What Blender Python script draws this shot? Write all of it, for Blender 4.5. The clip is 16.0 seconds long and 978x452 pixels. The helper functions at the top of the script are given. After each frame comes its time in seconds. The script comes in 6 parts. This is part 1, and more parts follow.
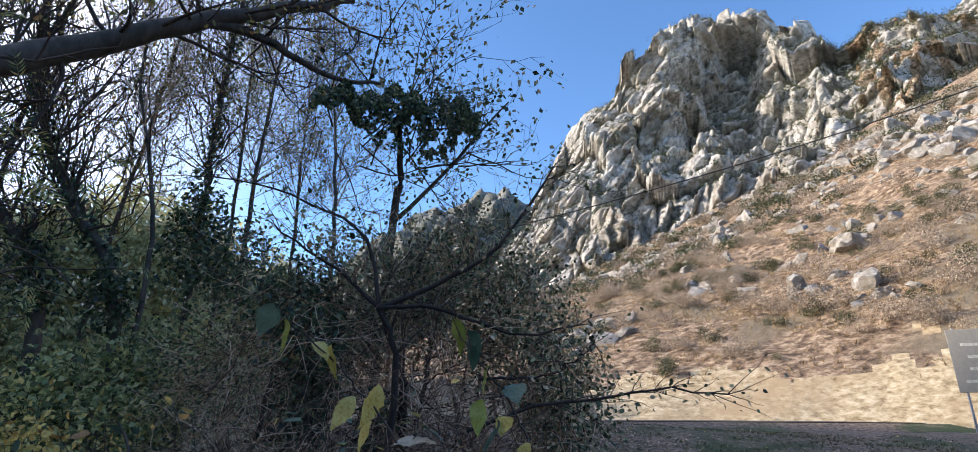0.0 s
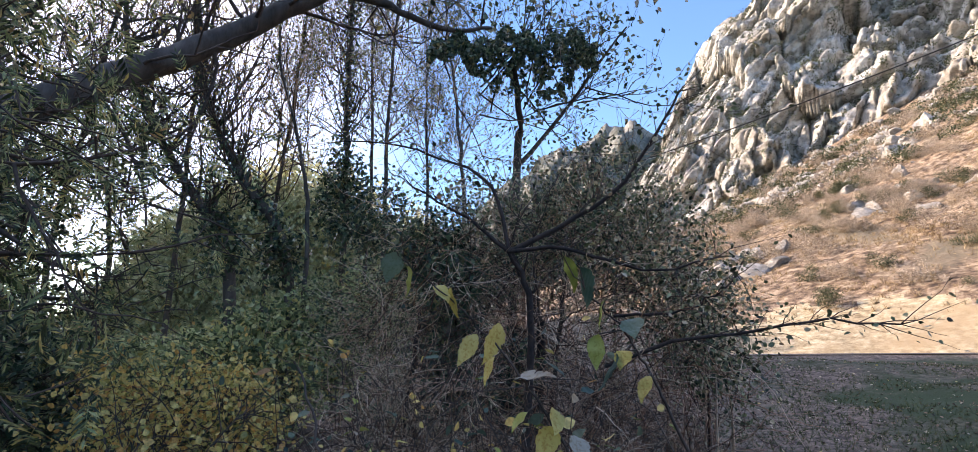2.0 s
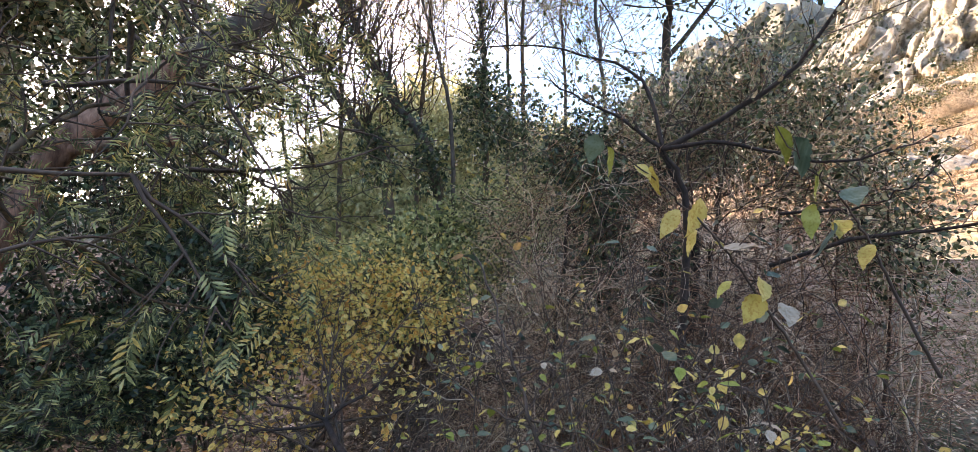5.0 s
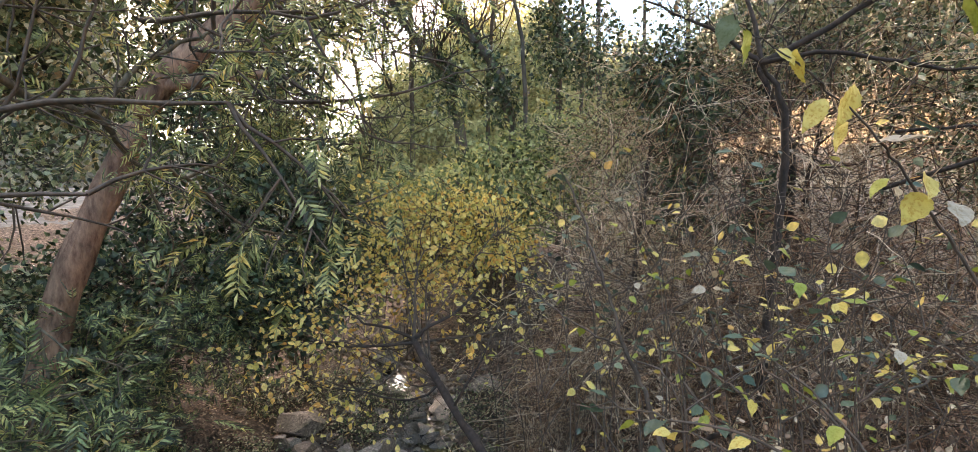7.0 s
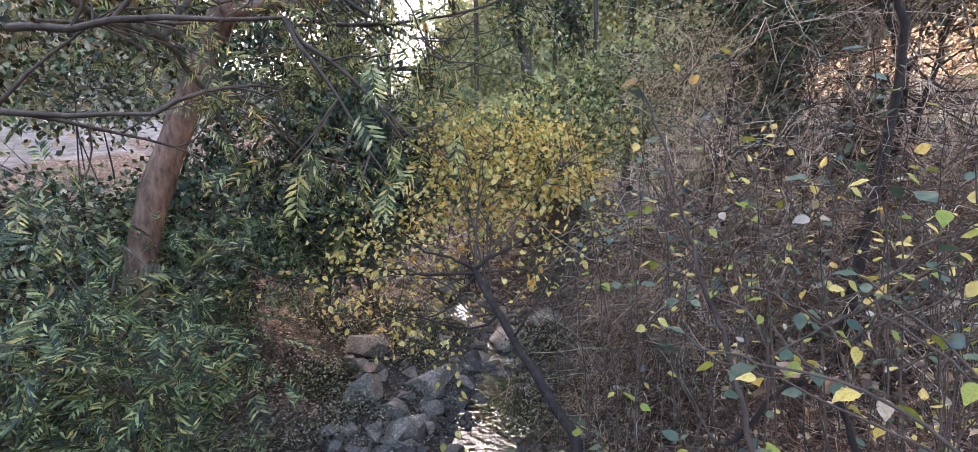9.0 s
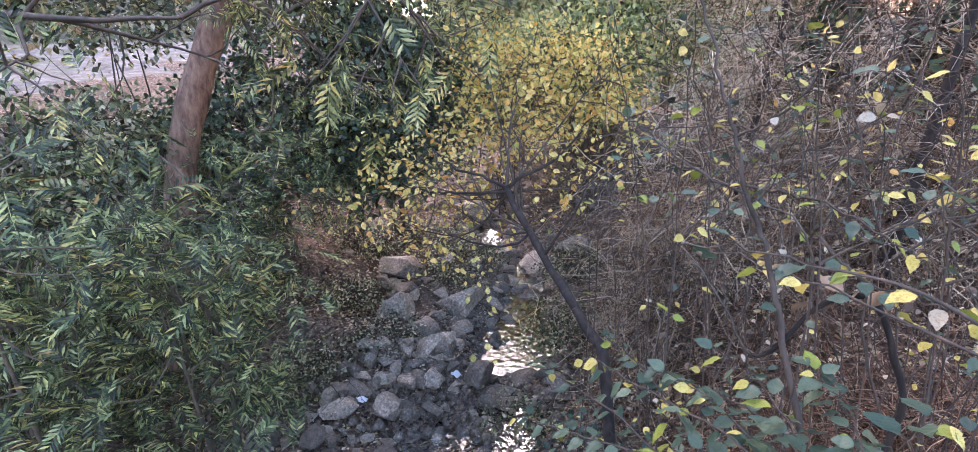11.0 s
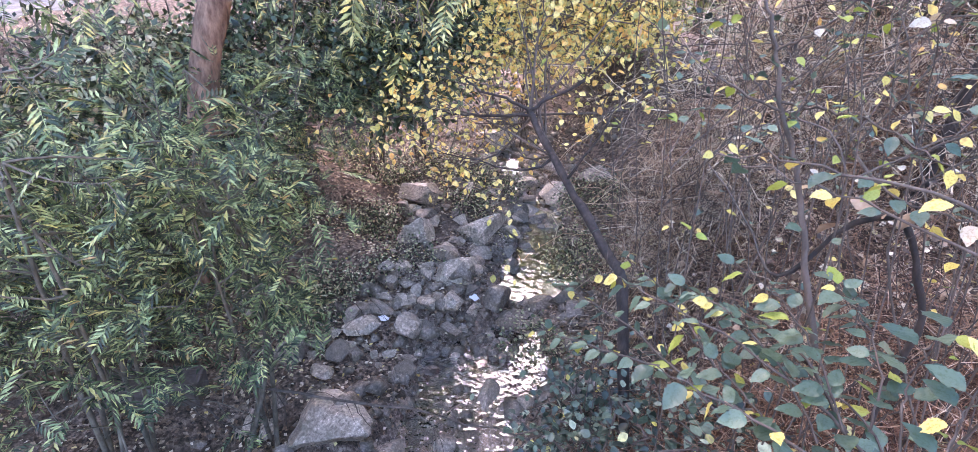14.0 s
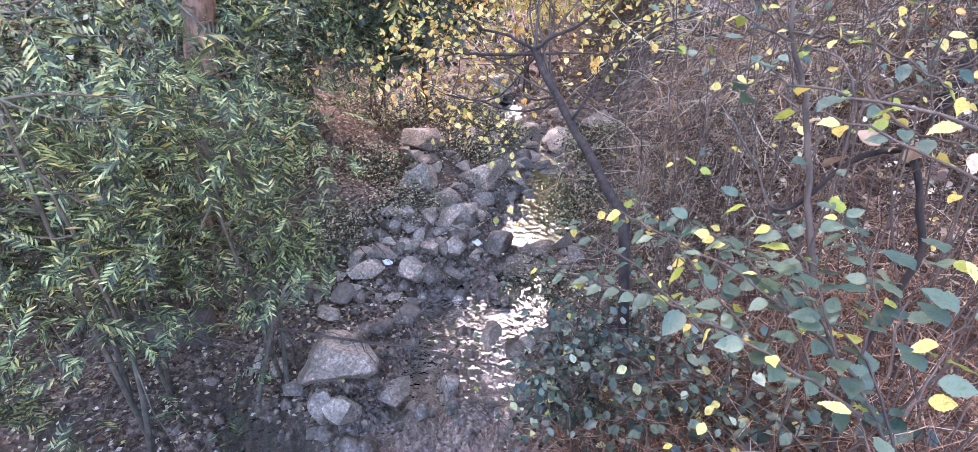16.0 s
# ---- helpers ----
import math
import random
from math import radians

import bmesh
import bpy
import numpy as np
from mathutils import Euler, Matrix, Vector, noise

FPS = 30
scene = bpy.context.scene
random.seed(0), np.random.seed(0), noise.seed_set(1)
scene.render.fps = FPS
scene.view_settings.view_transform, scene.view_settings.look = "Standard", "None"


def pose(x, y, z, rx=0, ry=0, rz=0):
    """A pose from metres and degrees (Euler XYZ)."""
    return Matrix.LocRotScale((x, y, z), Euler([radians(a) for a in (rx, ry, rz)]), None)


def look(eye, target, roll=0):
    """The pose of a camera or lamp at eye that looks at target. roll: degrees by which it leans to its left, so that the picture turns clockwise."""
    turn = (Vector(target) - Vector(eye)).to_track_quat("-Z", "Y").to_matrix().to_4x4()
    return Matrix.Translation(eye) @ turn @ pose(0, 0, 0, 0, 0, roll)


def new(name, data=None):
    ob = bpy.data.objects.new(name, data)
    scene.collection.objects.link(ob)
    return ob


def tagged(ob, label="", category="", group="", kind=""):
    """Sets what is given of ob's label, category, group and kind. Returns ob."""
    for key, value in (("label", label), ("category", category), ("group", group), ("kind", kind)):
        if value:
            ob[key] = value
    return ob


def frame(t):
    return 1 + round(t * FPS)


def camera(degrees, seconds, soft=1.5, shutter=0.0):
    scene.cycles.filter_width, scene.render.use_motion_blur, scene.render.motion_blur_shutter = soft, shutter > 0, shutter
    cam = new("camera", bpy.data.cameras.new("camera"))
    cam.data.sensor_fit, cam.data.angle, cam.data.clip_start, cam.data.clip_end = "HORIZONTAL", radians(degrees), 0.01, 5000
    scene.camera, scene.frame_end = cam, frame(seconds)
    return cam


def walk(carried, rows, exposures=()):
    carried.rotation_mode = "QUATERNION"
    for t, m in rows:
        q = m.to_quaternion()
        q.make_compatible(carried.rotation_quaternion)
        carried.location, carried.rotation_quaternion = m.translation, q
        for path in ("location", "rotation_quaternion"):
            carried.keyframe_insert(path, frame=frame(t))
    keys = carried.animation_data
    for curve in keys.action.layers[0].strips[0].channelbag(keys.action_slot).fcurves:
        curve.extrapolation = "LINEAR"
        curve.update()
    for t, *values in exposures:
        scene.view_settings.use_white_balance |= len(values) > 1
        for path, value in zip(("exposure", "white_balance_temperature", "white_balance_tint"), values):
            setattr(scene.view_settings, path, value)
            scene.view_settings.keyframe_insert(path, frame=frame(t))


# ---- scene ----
cam = camera(84.4, 16.0, soft=0.45)
PATH = [
    (0, (0.147, -0.032, 3.884), (0.088, 4.694, 5.515), 1.21),
    (0.5, (0.157, -0.029, 3.884), (-0.121, 4.720, 5.426), 0.97),
    (1, (0.167, -0.024, 3.884), (-0.475, 4.742, 5.252), 0.41),
    (1.5, (0.175, -0.022, 3.884), (-0.776, 4.734, 5.099), 0.49),
    (2, (0.178, -0.025, 3.882), (-1.064, 4.692, 4.983), 0.25),
    (2.5, (0.173, -0.036, 3.877), (-1.285, 4.641, 4.878), 0.15),
    (3, (0.163, -0.053, 3.870), (-1.489, 4.585, 4.746), 0.01),
    (3.5, (0.149, -0.071, 3.862), (-1.657, 4.529, 4.627), 0.20),
    (4, (0.135, -0.085, 3.853), (-1.896, 4.441, 4.478), 0.63),
    (4.5, (0.121, -0.096, 3.844), (-2.144, 4.342, 4.267), -0.07),
    (4.7, (0.115, -0.101, 3.840), (-2.218, 4.308, 4.186), -0.00),
    (6.8, (0.038, -0.117, 3.791), (-2.945, 3.887, 3.523), -0.25),
    (7, (0.031, -0.112, 3.786), (-2.950, 3.886, 3.421), -0.38),
    (7.5, (0.010, -0.092, 3.773), (-3.109, 3.783, 3.267), -0.19),
    (8, (-0.013, -0.064, 3.761), (-3.273, 3.678, 3.141), -0.38),
    (8.5, (-0.035, -0.035, 3.747), (-3.358, 3.622, 2.986), -0.32),
    (9, (-0.051, -0.014, 3.732), (-3.428, 3.549, 2.781), -0.14),
    (9.2, (-0.056, -0.009, 3.725), (-3.457, 3.508, 2.695), -0.19),
    (11.3, (-0.073, -0.006, 3.645), (-3.530, 3.211, 2.000), 0.16),
    (11.5, (-0.072, -0.008, 3.637), (-3.528, 3.188, 1.951), 0.28),
    (12, (-0.078, -0.010, 3.627), (-3.508, 3.118, 1.769), 0.19),
    (12.5, (-0.083, -0.017, 3.618), (-3.473, 3.070, 1.621), 0.40),
    (13, (-0.077, -0.024, 3.612), (-3.449, 3.019, 1.522), 0.46),
    (13.5, (-0.071, -0.035, 3.612), (-3.459, 2.970, 1.493), 0.85),
    (14, (-0.065, -0.039, 3.610), (-3.459, 2.925, 1.444), 0.63),
    (14.5, (-0.052, -0.050, 3.603), (-3.409, 2.883, 1.338), 0.55),
    (15, (-0.043, -0.049, 3.594), (-3.369, 2.842, 1.233), 0.54),
    (15.5, (-0.045, -0.057, 3.587), (-3.336, 2.796, 1.130), 0.51),
    (16, (-0.049, -0.059, 3.575), (-3.284, 2.747, 0.994), 0.62),
]
walk(cam, [(t, look(e, g, r)) for t, e, g, r in PATH],
     exposures=[(0.0, 1.25, 7000, 14), (1.5, 1.6, 7500, 18), (2.5, 1.85, 7900, 23), (4.5, 2.42, 9200, 25), (7.0, 3.15, 14000, 20), (8.0, 3.2, 10600, 24), (9.0, 3.35, 9900, 27), (12.5, 4.05, 9100, 35), (16.0, 4.5, 9400, 38)])

# ---- world and sun ----
SUN_AZ, SUN_EL = -84.0, 25.0
world = bpy.data.worlds.new("world")
scene.world = world
world.use_nodes = True
wn = world.node_tree.nodes
wl = world.node_tree.links
wn.clear()
w_out = wn.new("ShaderNodeOutputWorld")
w_bg = wn.new("ShaderNodeBackground")
w_sky = wn.new("ShaderNodeTexSky")
w_sky.sky_type = 'NISHITA'
w_sky.sun_disc = False
w_sky.sun_elevation = radians(SUN_EL)
w_sky.sun_rotation = radians(SUN_AZ)
w_sky.altitude, w_sky.air_density, w_sky.dust_density, w_sky.ozone_density = 1200, 1.0, 0.08, 4.0
w_bg.inputs["Strength"].default_value = 0.15
# bright haze and thin high cloud round the sun
w_tc = wn.new("ShaderNodeTexCoord")
w_dot = wn.new("ShaderNodeVectorMath")
w_dot.operation = 'DOT_PRODUCT'
w_dot.inputs[1].default_value = (math.sin(radians(SUN_AZ)) * math.cos(radians(SUN_EL)), math.cos(radians(SUN_AZ)) * math.cos(radians(SUN_EL)), math.sin(radians(SUN_EL)))
wl.new(w_tc.outputs["Generated"], w_dot.inputs[0])
w_map = wn.new("ShaderNodeMapRange")
w_map.interpolation_type = 'SMOOTHSTEP'
w_map.inputs["From Min"].default_value, w_map.inputs["From Max"].default_value = 0.52, 1.0
w_map.inputs["To Min"].default_value, w_map.inputs["To Max"].default_value = 0.0, 10.5
wl.new(w_dot.outputs["Value"], w_map.inputs["Value"])
w_cl = wn.new("ShaderNodeTexNoise")
w_cl.inputs["Scale"].default_value, w_cl.inputs["Detail"].default_value = 2.5, 6.0
wl.new(w_tc.outputs["Generated"], w_cl.inputs["Vector"])
w_mul = wn.new("ShaderNodeMath")
w_mul.operation = 'MULTIPLY'
wl.new(w_map.outputs[0], w_mul.inputs[0])
wl.new(w_cl.outputs["Fac"], w_mul.inputs[1])
w_add = wn.new("ShaderNodeMix")
w_add.data_type, w_add.blend_type = 'RGBA', 'ADD'
w_add.inputs[0].default_value = 1.0
w_hue = wn.new("ShaderNodeHueSaturation")
w_hue.inputs["Saturation"].default_value, w_hue.inputs["Value"].default_value = 1.1, 1.05
wl.new(w_sky.outputs[0], w_hue.inputs["Color"])
wl.new(w_hue.outputs[0], w_add.inputs[6])
w_warm = wn.new("ShaderNodeVectorMath")
w_warm.operation = 'SCALE'
w_warm.inputs[0].default_value = (1.08, 0.95, 0.78)
wl.new(w_mul.outputs[0], w_warm.inputs["Scale"])
wl.new(w_warm.outputs[0], w_add.inputs[7])
wl.new(w_add.outputs[2], w_bg.inputs["Color"])
wl.new(w_bg.outputs[0], w_out.inputs["Surface"])

SUN_DIR = Vector((math.sin(radians(SUN_AZ)) * math.cos(radians(SUN_EL)),
                  math.cos(radians(SUN_AZ)) * math.cos(radians(SUN_EL)), math.sin(radians(SUN_EL))))
sun = new("sun", bpy.data.lights.new("sun", 'SUN'))
sun.data.energy, sun.data.angle, sun.data.color = 2.8, radians(0.6), (1.0, 0.93, 0.82)
sun.matrix_world = look(SUN_DIR * 300, (0, 0, 0))


# ---- material helpers ----
def node_mat(name):
    m = bpy.data.materials.new(name)
    m.use_nodes = True
    nt = m.node_tree
    return m, nt, nt.nodes, nt.links, nt.nodes["Principled BSDF"]


def ramp(nodes, stops):
    r = nodes.new("ShaderNodeValToRGB")
    while len(r.color_ramp.elements) < len(stops):
        r.color_ramp.elements.new(0.5)
    for el, (p, c) in zip(r.color_ramp.elements, stops):
        el.position, el.color = p, (*c, 1)
    return r


def tex_noise(nodes, links, scale, detail=6.0, rough=0.6, coord="Object", stretch=None):
    tc = nodes.new("ShaderNodeTexCoord")
    n = nodes.new("ShaderNodeTexNoise")
    n.inputs["Scale"].default_value, n.inputs["Detail"].default_value, n.inputs["Roughness"].default_value = scale, detail, rough
    if stretch:
        mp = nodes.new("ShaderNodeMapping")
        mp.inputs["Scale"].default_value = stretch
        links.new(tc.outputs[coord], mp.inputs["Vector"])
        links.new(mp.outputs[0], n.inputs["Vector"])
    else:
        links.new(tc.outputs[coord], n.inputs["Vector"])
    return n


def mixed(nodes, links, fac, a, b, mode='MIX'):
    mx = nodes.new("ShaderNodeMix")
    mx.data_type, mx.blend_type = 'RGBA', mode
    for sock, v in ((mx.inputs[0], fac), (mx.inputs[6], a), (mx.inputs[7], b)):
        if isinstance(v, (int, float)):
            sock.default_value = v
        elif isinstance(v, tuple):
            sock.default_value = (*v, 1)
        else:
            links.new(v, sock)
    return mx.outputs[2]


def bump(nodes, links, height, strength, dist):
    b = nodes.new("ShaderNodeBump")
    b.inputs["Strength"].default_value, b.inputs["Distance"].default_value = strength, dist
    links.new(height, b.inputs["Height"])
    return b.outputs[0]


def leaf_mat(name, stops, rough=0.5, through_light=0.35, spot_col=None):
    """Leaf colours vary leaf by leaf; part of the light passes through."""
    m, nt, N, L, p = node_mat(name)
    geo = N.new("ShaderNodeNewGeometry")
    r = ramp(N, stops)
    L.new(geo.outputs["Random Per Island"], r.inputs[0])
    n = tex_noise(N, L, 60.0, 3)
    v = ramp(N, [(0.3, (0.6, 0.6, 0.55)), (0.7, (1.25, 1.25, 1.2))])
    L.new(n.outputs["Fac"], v.inputs[0])
    col = mixed(N, L, 1.0, r.outputs[0], v.outputs[0], 'MULTIPLY')
    L.new(col, p.inputs["Base Color"])
    p.inputs["Roughness"].default_value = rough
    tr = N.new("ShaderNodeBsdfTranslucent")
    L.new(col, tr.inputs["Color"])
    mx = N.new("ShaderNodeMixShader")
    mx.inputs[0].default_value = through_light
    L.new(p.outputs[0], mx.inputs[1])
    L.new(tr.outputs[0], mx.inputs[2])
    L.new(mx.outputs[0], N["Material Output"].inputs["Surface"])
    return m


def bark_mat(name, dark, light, scale=9.0, rough=0.9, depth=0.02):
    m, nt, N, L, p = node_mat(name)
    n = tex_noise(N, L, scale, 8, 0.65, stretch=(1, 1, 0.35))
    r = ramp(N, [(0.3, dark), (0.7, light)])
    L.new(n.outputs["Fac"], r.inputs[0])
    n2 = tex_noise(N, L, scale * 0.18, 3)
    r2 = ramp(N, [(0.35, (0.6, 0.62, 0.58)), (0.65, (1.1, 1.08, 1.05))])
    L.new(n2.outputs["Fac"], r2.inputs[0])
    L.new(mixed(N, L, 1.0, r.outputs[0], r2.outputs[0], 'MULTIPLY'), p.inputs["Base Color"])
    p.inputs["Roughness"].default_value = rough
    L.new(bump(N, L, n.outputs["Fac"], 0.8, depth), p.inputs["Normal"])
    return m


def rock_mat(name, stops, scale, stain, stain_scale, bump_d, rough=0.9):
    m, nt, N, L, p = node_mat(name)
    n = tex_noise(N, L, scale, 10, 0.68)
    r = ramp(N, stops)
    L.new(n.outputs["Fac"], r.inputs[0])
    n2 = tex_noise(N, L, stain_scale, 5, 0.6)
    r2 = ramp(N, [(0.42, (0, 0, 0)), (0.62, (1, 1, 1))])
    L.new(n2.outputs["Fac"], r2.inputs[0])
    L.new(mixed(N, L, r2.outputs[0], r.outputs[0], mixed(N, L, 0.55, r.outputs[0], stain)), p.inputs["Base Color"])
    p.inputs["Roughness"].default_value = rough
    L.new(bump(N, L, n.outputs["Fac"], 0.9, bump_d), p.inputs["Normal"])
    return m


# ---- materials ----
M_IVY = leaf_mat("ivy_leaf", [(0.0, (0.012, 0.028, 0.014)), (0.5, (0.055, 0.105, 0.055)), (0.88, (0.17, 0.24, 0.13)), (1.0, (0.34, 0.3, 0.12))], 0.3, 0.2)
M_THICKET = leaf_mat("thicket_leaf", [(0.0, (0.015, 0.026, 0.015)), (0.36, (0.1, 0.14, 0.065)), (0.66, (0.36, 0.4, 0.22)), (0.82, (0.56, 0.48, 0.3)), (0.93, (0.72, 0.6, 0.4)), (1.0, (0.56, 0.34, 0.2))], 0.36, 0.28)
M_ASH = leaf_mat("ash_leaf", [(0.0, (0.015, 0.03, 0.012)), (0.3, (0.09, 0.13, 0.05)), (0.62, (0.34, 0.4, 0.17)), (0.85, (0.58, 0.56, 0.26)), (0.94, (0.72, 0.56, 0.18)), (1.0, (0.45, 0.26, 0.12))], 0.42, 0.35)
M_YELLOW = leaf_mat("yellow_leaf", [(0.0, (0.36, 0.34, 0.11)), (0.12, (0.72, 0.6, 0.18)), (0.28, (0.94, 0.78, 0.32)), (0.68, (0.94, 0.71, 0.24)), (0.88, (0.9, 0.52, 0.16)), (1.0, (0.55, 0.28, 0.1))], 0.5, 0.45)
M_SAPLING = leaf_mat("young_ash_leaf", [(0.0, (0.012, 0.028, 0.018)), (0.37, (0.052, 0.092, 0.046)), (0.66, (0.19, 0.27, 0.115)), (0.87, (0.43, 0.52, 0.24)), (0.95, (0.66, 0.62, 0.24)), (1.0, (0.45, 0.28, 0.12))], 0.46, 0.3)
M_SPARSE = leaf_mat("autumn_leaf", [(0, (0.111, 0.133, 0.0663)), (0.4, (0.243, 0.243, 0.0884)), (0.75, (0.442, 0.332, 0.111)), (1, (0.398, 0.199, 0.0884))], 0.6, 0.35)
M_POPLAR = leaf_mat("poplar_leaf", [(0.0, (0.38, 0.38, 0.2)), (0.5, (0.6, 0.58, 0.32)), (1.0, (0.84, 0.76, 0.46))], 0.6, 0.48)
M_OLIVE = leaf_mat("olive_leaf", [(0.0, (0.05, 0.08, 0.035)), (0.4, (0.27, 0.34, 0.15)), (0.85, (0.68, 0.7, 0.36)), (1.0, (0.75, 0.58, 0.18))], 0.5, 0.38)
M_LITTER = leaf_mat("fallen_leaf", [(0.0, (0.02, 0.011, 0.008)), (0.4, (0.13, 0.07, 0.042)), (0.72, (0.4, 0.25, 0.165)), (0.93, (0.76, 0.63, 0.48)), (1.0, (0.7, 0.5, 0.12))], 0.7, 0.1)
M_BRAMBLE = leaf_mat("bramble_leaf", [(0.0, (0.012, 0.026, 0.02)), (0.45, (0.045, 0.085, 0.06)), (0.85, (0.13, 0.19, 0.13)), (0.95, (0.34, 0.4, 0.28)), (1.0, (0.7, 0.56, 0.12))], 0.33, 0.25)
M_BARK = bark_mat("grey_bark", (0.06, 0.05, 0.042), (0.17, 0.145, 0.125))
M_ASHBARK = bark_mat("reddish_bark", (0.08, 0.03, 0.02), (0.5, 0.28, 0.19), 16.0, 0.9, 0.03)
M_TWIG = bark_mat("twig_bark", (0.05, 0.036, 0.028), (0.13, 0.095, 0.075), 30.0, 0.85, 0.003)
M_LICHEN = bark_mat("lichen_bark", (0.05, 0.042, 0.03), (0.2, 0.175, 0.13), 30.0, 0.85, 0.003)
M_BOUGH = bark_mat("mossy_bark", (0.035, 0.028, 0.02), (0.2, 0.16, 0.105), 26.0, 0.9, 0.006)
M_YTRUNK = bark_mat("dark_bark", (0.008, 0.006, 0.005), (0.065, 0.045, 0.036), 40.0, 0.85, 0.006)
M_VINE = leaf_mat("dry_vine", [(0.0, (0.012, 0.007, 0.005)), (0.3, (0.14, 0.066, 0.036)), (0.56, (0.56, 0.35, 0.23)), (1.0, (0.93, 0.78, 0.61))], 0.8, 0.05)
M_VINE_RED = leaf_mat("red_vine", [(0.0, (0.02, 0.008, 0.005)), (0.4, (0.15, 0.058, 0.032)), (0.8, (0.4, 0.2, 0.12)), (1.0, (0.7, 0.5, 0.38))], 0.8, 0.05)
# darker browns than dry_vine, for the tangle close to the ground
M_VINE_LOW = leaf_mat("low_vine", [(0.0, (0.01, 0.006, 0.004)), (0.45, (0.1, 0.045, 0.027)), (0.8, (0.38, 0.21, 0.135)), (1.0, (0.68, 0.5, 0.38))], 0.8, 0.05)
M_DEAD = bark_mat("dead_wood", (0.004, 0.003, 0.002), (0.035, 0.021, 0.014), 38.0, 0.85, 0.01)
M_BOULDER = rock_mat("boulder_stone", [(0.32, (0.068, 0.054, 0.045)), (0.45, (0.19, 0.155, 0.13)), (0.58, (0.34, 0.28, 0.235)), (0.7, (0.68, 0.57, 0.48))], 34.0, (0.06, 0.056, 0.036), 4.5, 0.008, 0.6)
def vary(mat, lo, hi):
    """Each object of this material is a little lighter or darker than the next."""
    N, L = mat.node_tree.nodes, mat.node_tree.links
    p = N["Principled BSDF"]
    src = p.inputs["Base Color"].links[0].from_socket
    info = N.new("ShaderNodeObjectInfo")
    r = ramp(N, [(0.0, lo), (1.0, hi)])
    L.new(info.outputs["Random"], r.inputs[0])
    L.new(mixed(N, L, 1.0, src, r.outputs[0], 'MULTIPLY'), p.inputs["Base Color"])


vary(M_BOULDER, (0.75, 0.69, 0.63), (2.0, 1.84, 1.66))
M_CLIFF = rock_mat("limestone", [(0.3, (0.1, 0.096, 0.09)), (0.42, (0.26, 0.25, 0.232)), (0.58, (0.54, 0.52, 0.48))], 0.55, (0.19, 0.15, 0.1), 0.06, 0.35)
M_OUTCROP = rock_mat("outcrop_stone", [(0.3, (0.14, 0.13, 0.115)), (0.5, (0.34, 0.32, 0.285)), (0.7, (0.56, 0.53, 0.48))], 7.0, (0.2, 0.16, 0.11), 2.6, 0.12)
M_SHRUB = leaf_mat("hill_shrub_leaf", [(0.0, (0.025, 0.036, 0.018)), (0.6, (0.075, 0.09, 0.038)), (1.0, (0.17, 0.16, 0.075))], 0.6, 0.2)
M_DRYBUSH = leaf_mat("dry_bush_twig", [(0.0, (0.2, 0.15, 0.115)), (0.5, (0.4, 0.31, 0.24)), (1.0, (0.6, 0.5, 0.4))], 0.8, 0.15)
M_DRYGRASS = leaf_mat("dry_grass", [(0.0, (0.17, 0.105, 0.055)), (0.5, (0.36, 0.25, 0.14)), (1.0, (0.58, 0.45, 0.29))], 0.8, 0.2)
M_GRASS = leaf_mat("green_grass", [(0.0, (0.04, 0.07, 0.02)), (0.6, (0.08, 0.11, 0.035)), (1.0, (0.2, 0.17, 0.08))], 0.6, 0.25)


def ground_mat(name, stops, scale, patch, patch_scale, lo, hi, d=0.03):
    m, nt, N, L, p = node_mat(name)
    n = tex_noise(N, L, scale, 10, 0.7)
    r = ramp(N, stops)
    L.new(n.outputs["Fac"], r.inputs[0])
    n2 = tex_noise(N, L, patch_scale, 6, 0.6)
    r2 = ramp(N, [(lo, (0, 0, 0)), (hi, (1, 1, 1))])
    L.new(n2.outputs["Fac"], r2.inputs[0])
    L.new(mixed(N, L, r2.outputs[0], r.outputs[0], patch), p.inputs["Base Color"])
    p.inputs["Roughness"].default_value = 0.95
    L.new(bump(N, L, n.outputs["Fac"], 0.9, d), p.inputs["Normal"])
    return m


M_BED = ground_mat("stream_gravel", [(0.35, (0.03, 0.02, 0.015)), (0.5, (0.21, 0.145, 0.112)), (0.64, (0.56, 0.42, 0.335))], 26.0, (0.12, 0.082, 0.06), 1.5, 0.45, 0.7)
M_BANK = ground_mat("leafy_bank_soil", [(0.37, (0.016, 0.01, 0.007)), (0.5, (0.15, 0.095, 0.068)), (0.65, (0.46, 0.32, 0.235))], 18.0, (0.06, 0.045, 0.028), 1.2, 0.45, 0.7)
M_FIELD = ground_mat("bare_field_soil", [(0.36, (0.03, 0.022, 0.016)), (0.5, (0.17, 0.122, 0.088)), (0.66, (0.34, 0.255, 0.19))], 7.0, (0.04, 0.06, 0.02), 0.2, 0.5, 0.6)
M_HILL = ground_mat("dry_grass_slope", [(0.38, (0.06, 0.036, 0.022)), (0.5, (0.24, 0.16, 0.1)), (0.62, (0.5, 0.38, 0.26))], 1.5, (0.19, 0.155, 0.105), 0.12, 0.5, 0.66, 0.35)
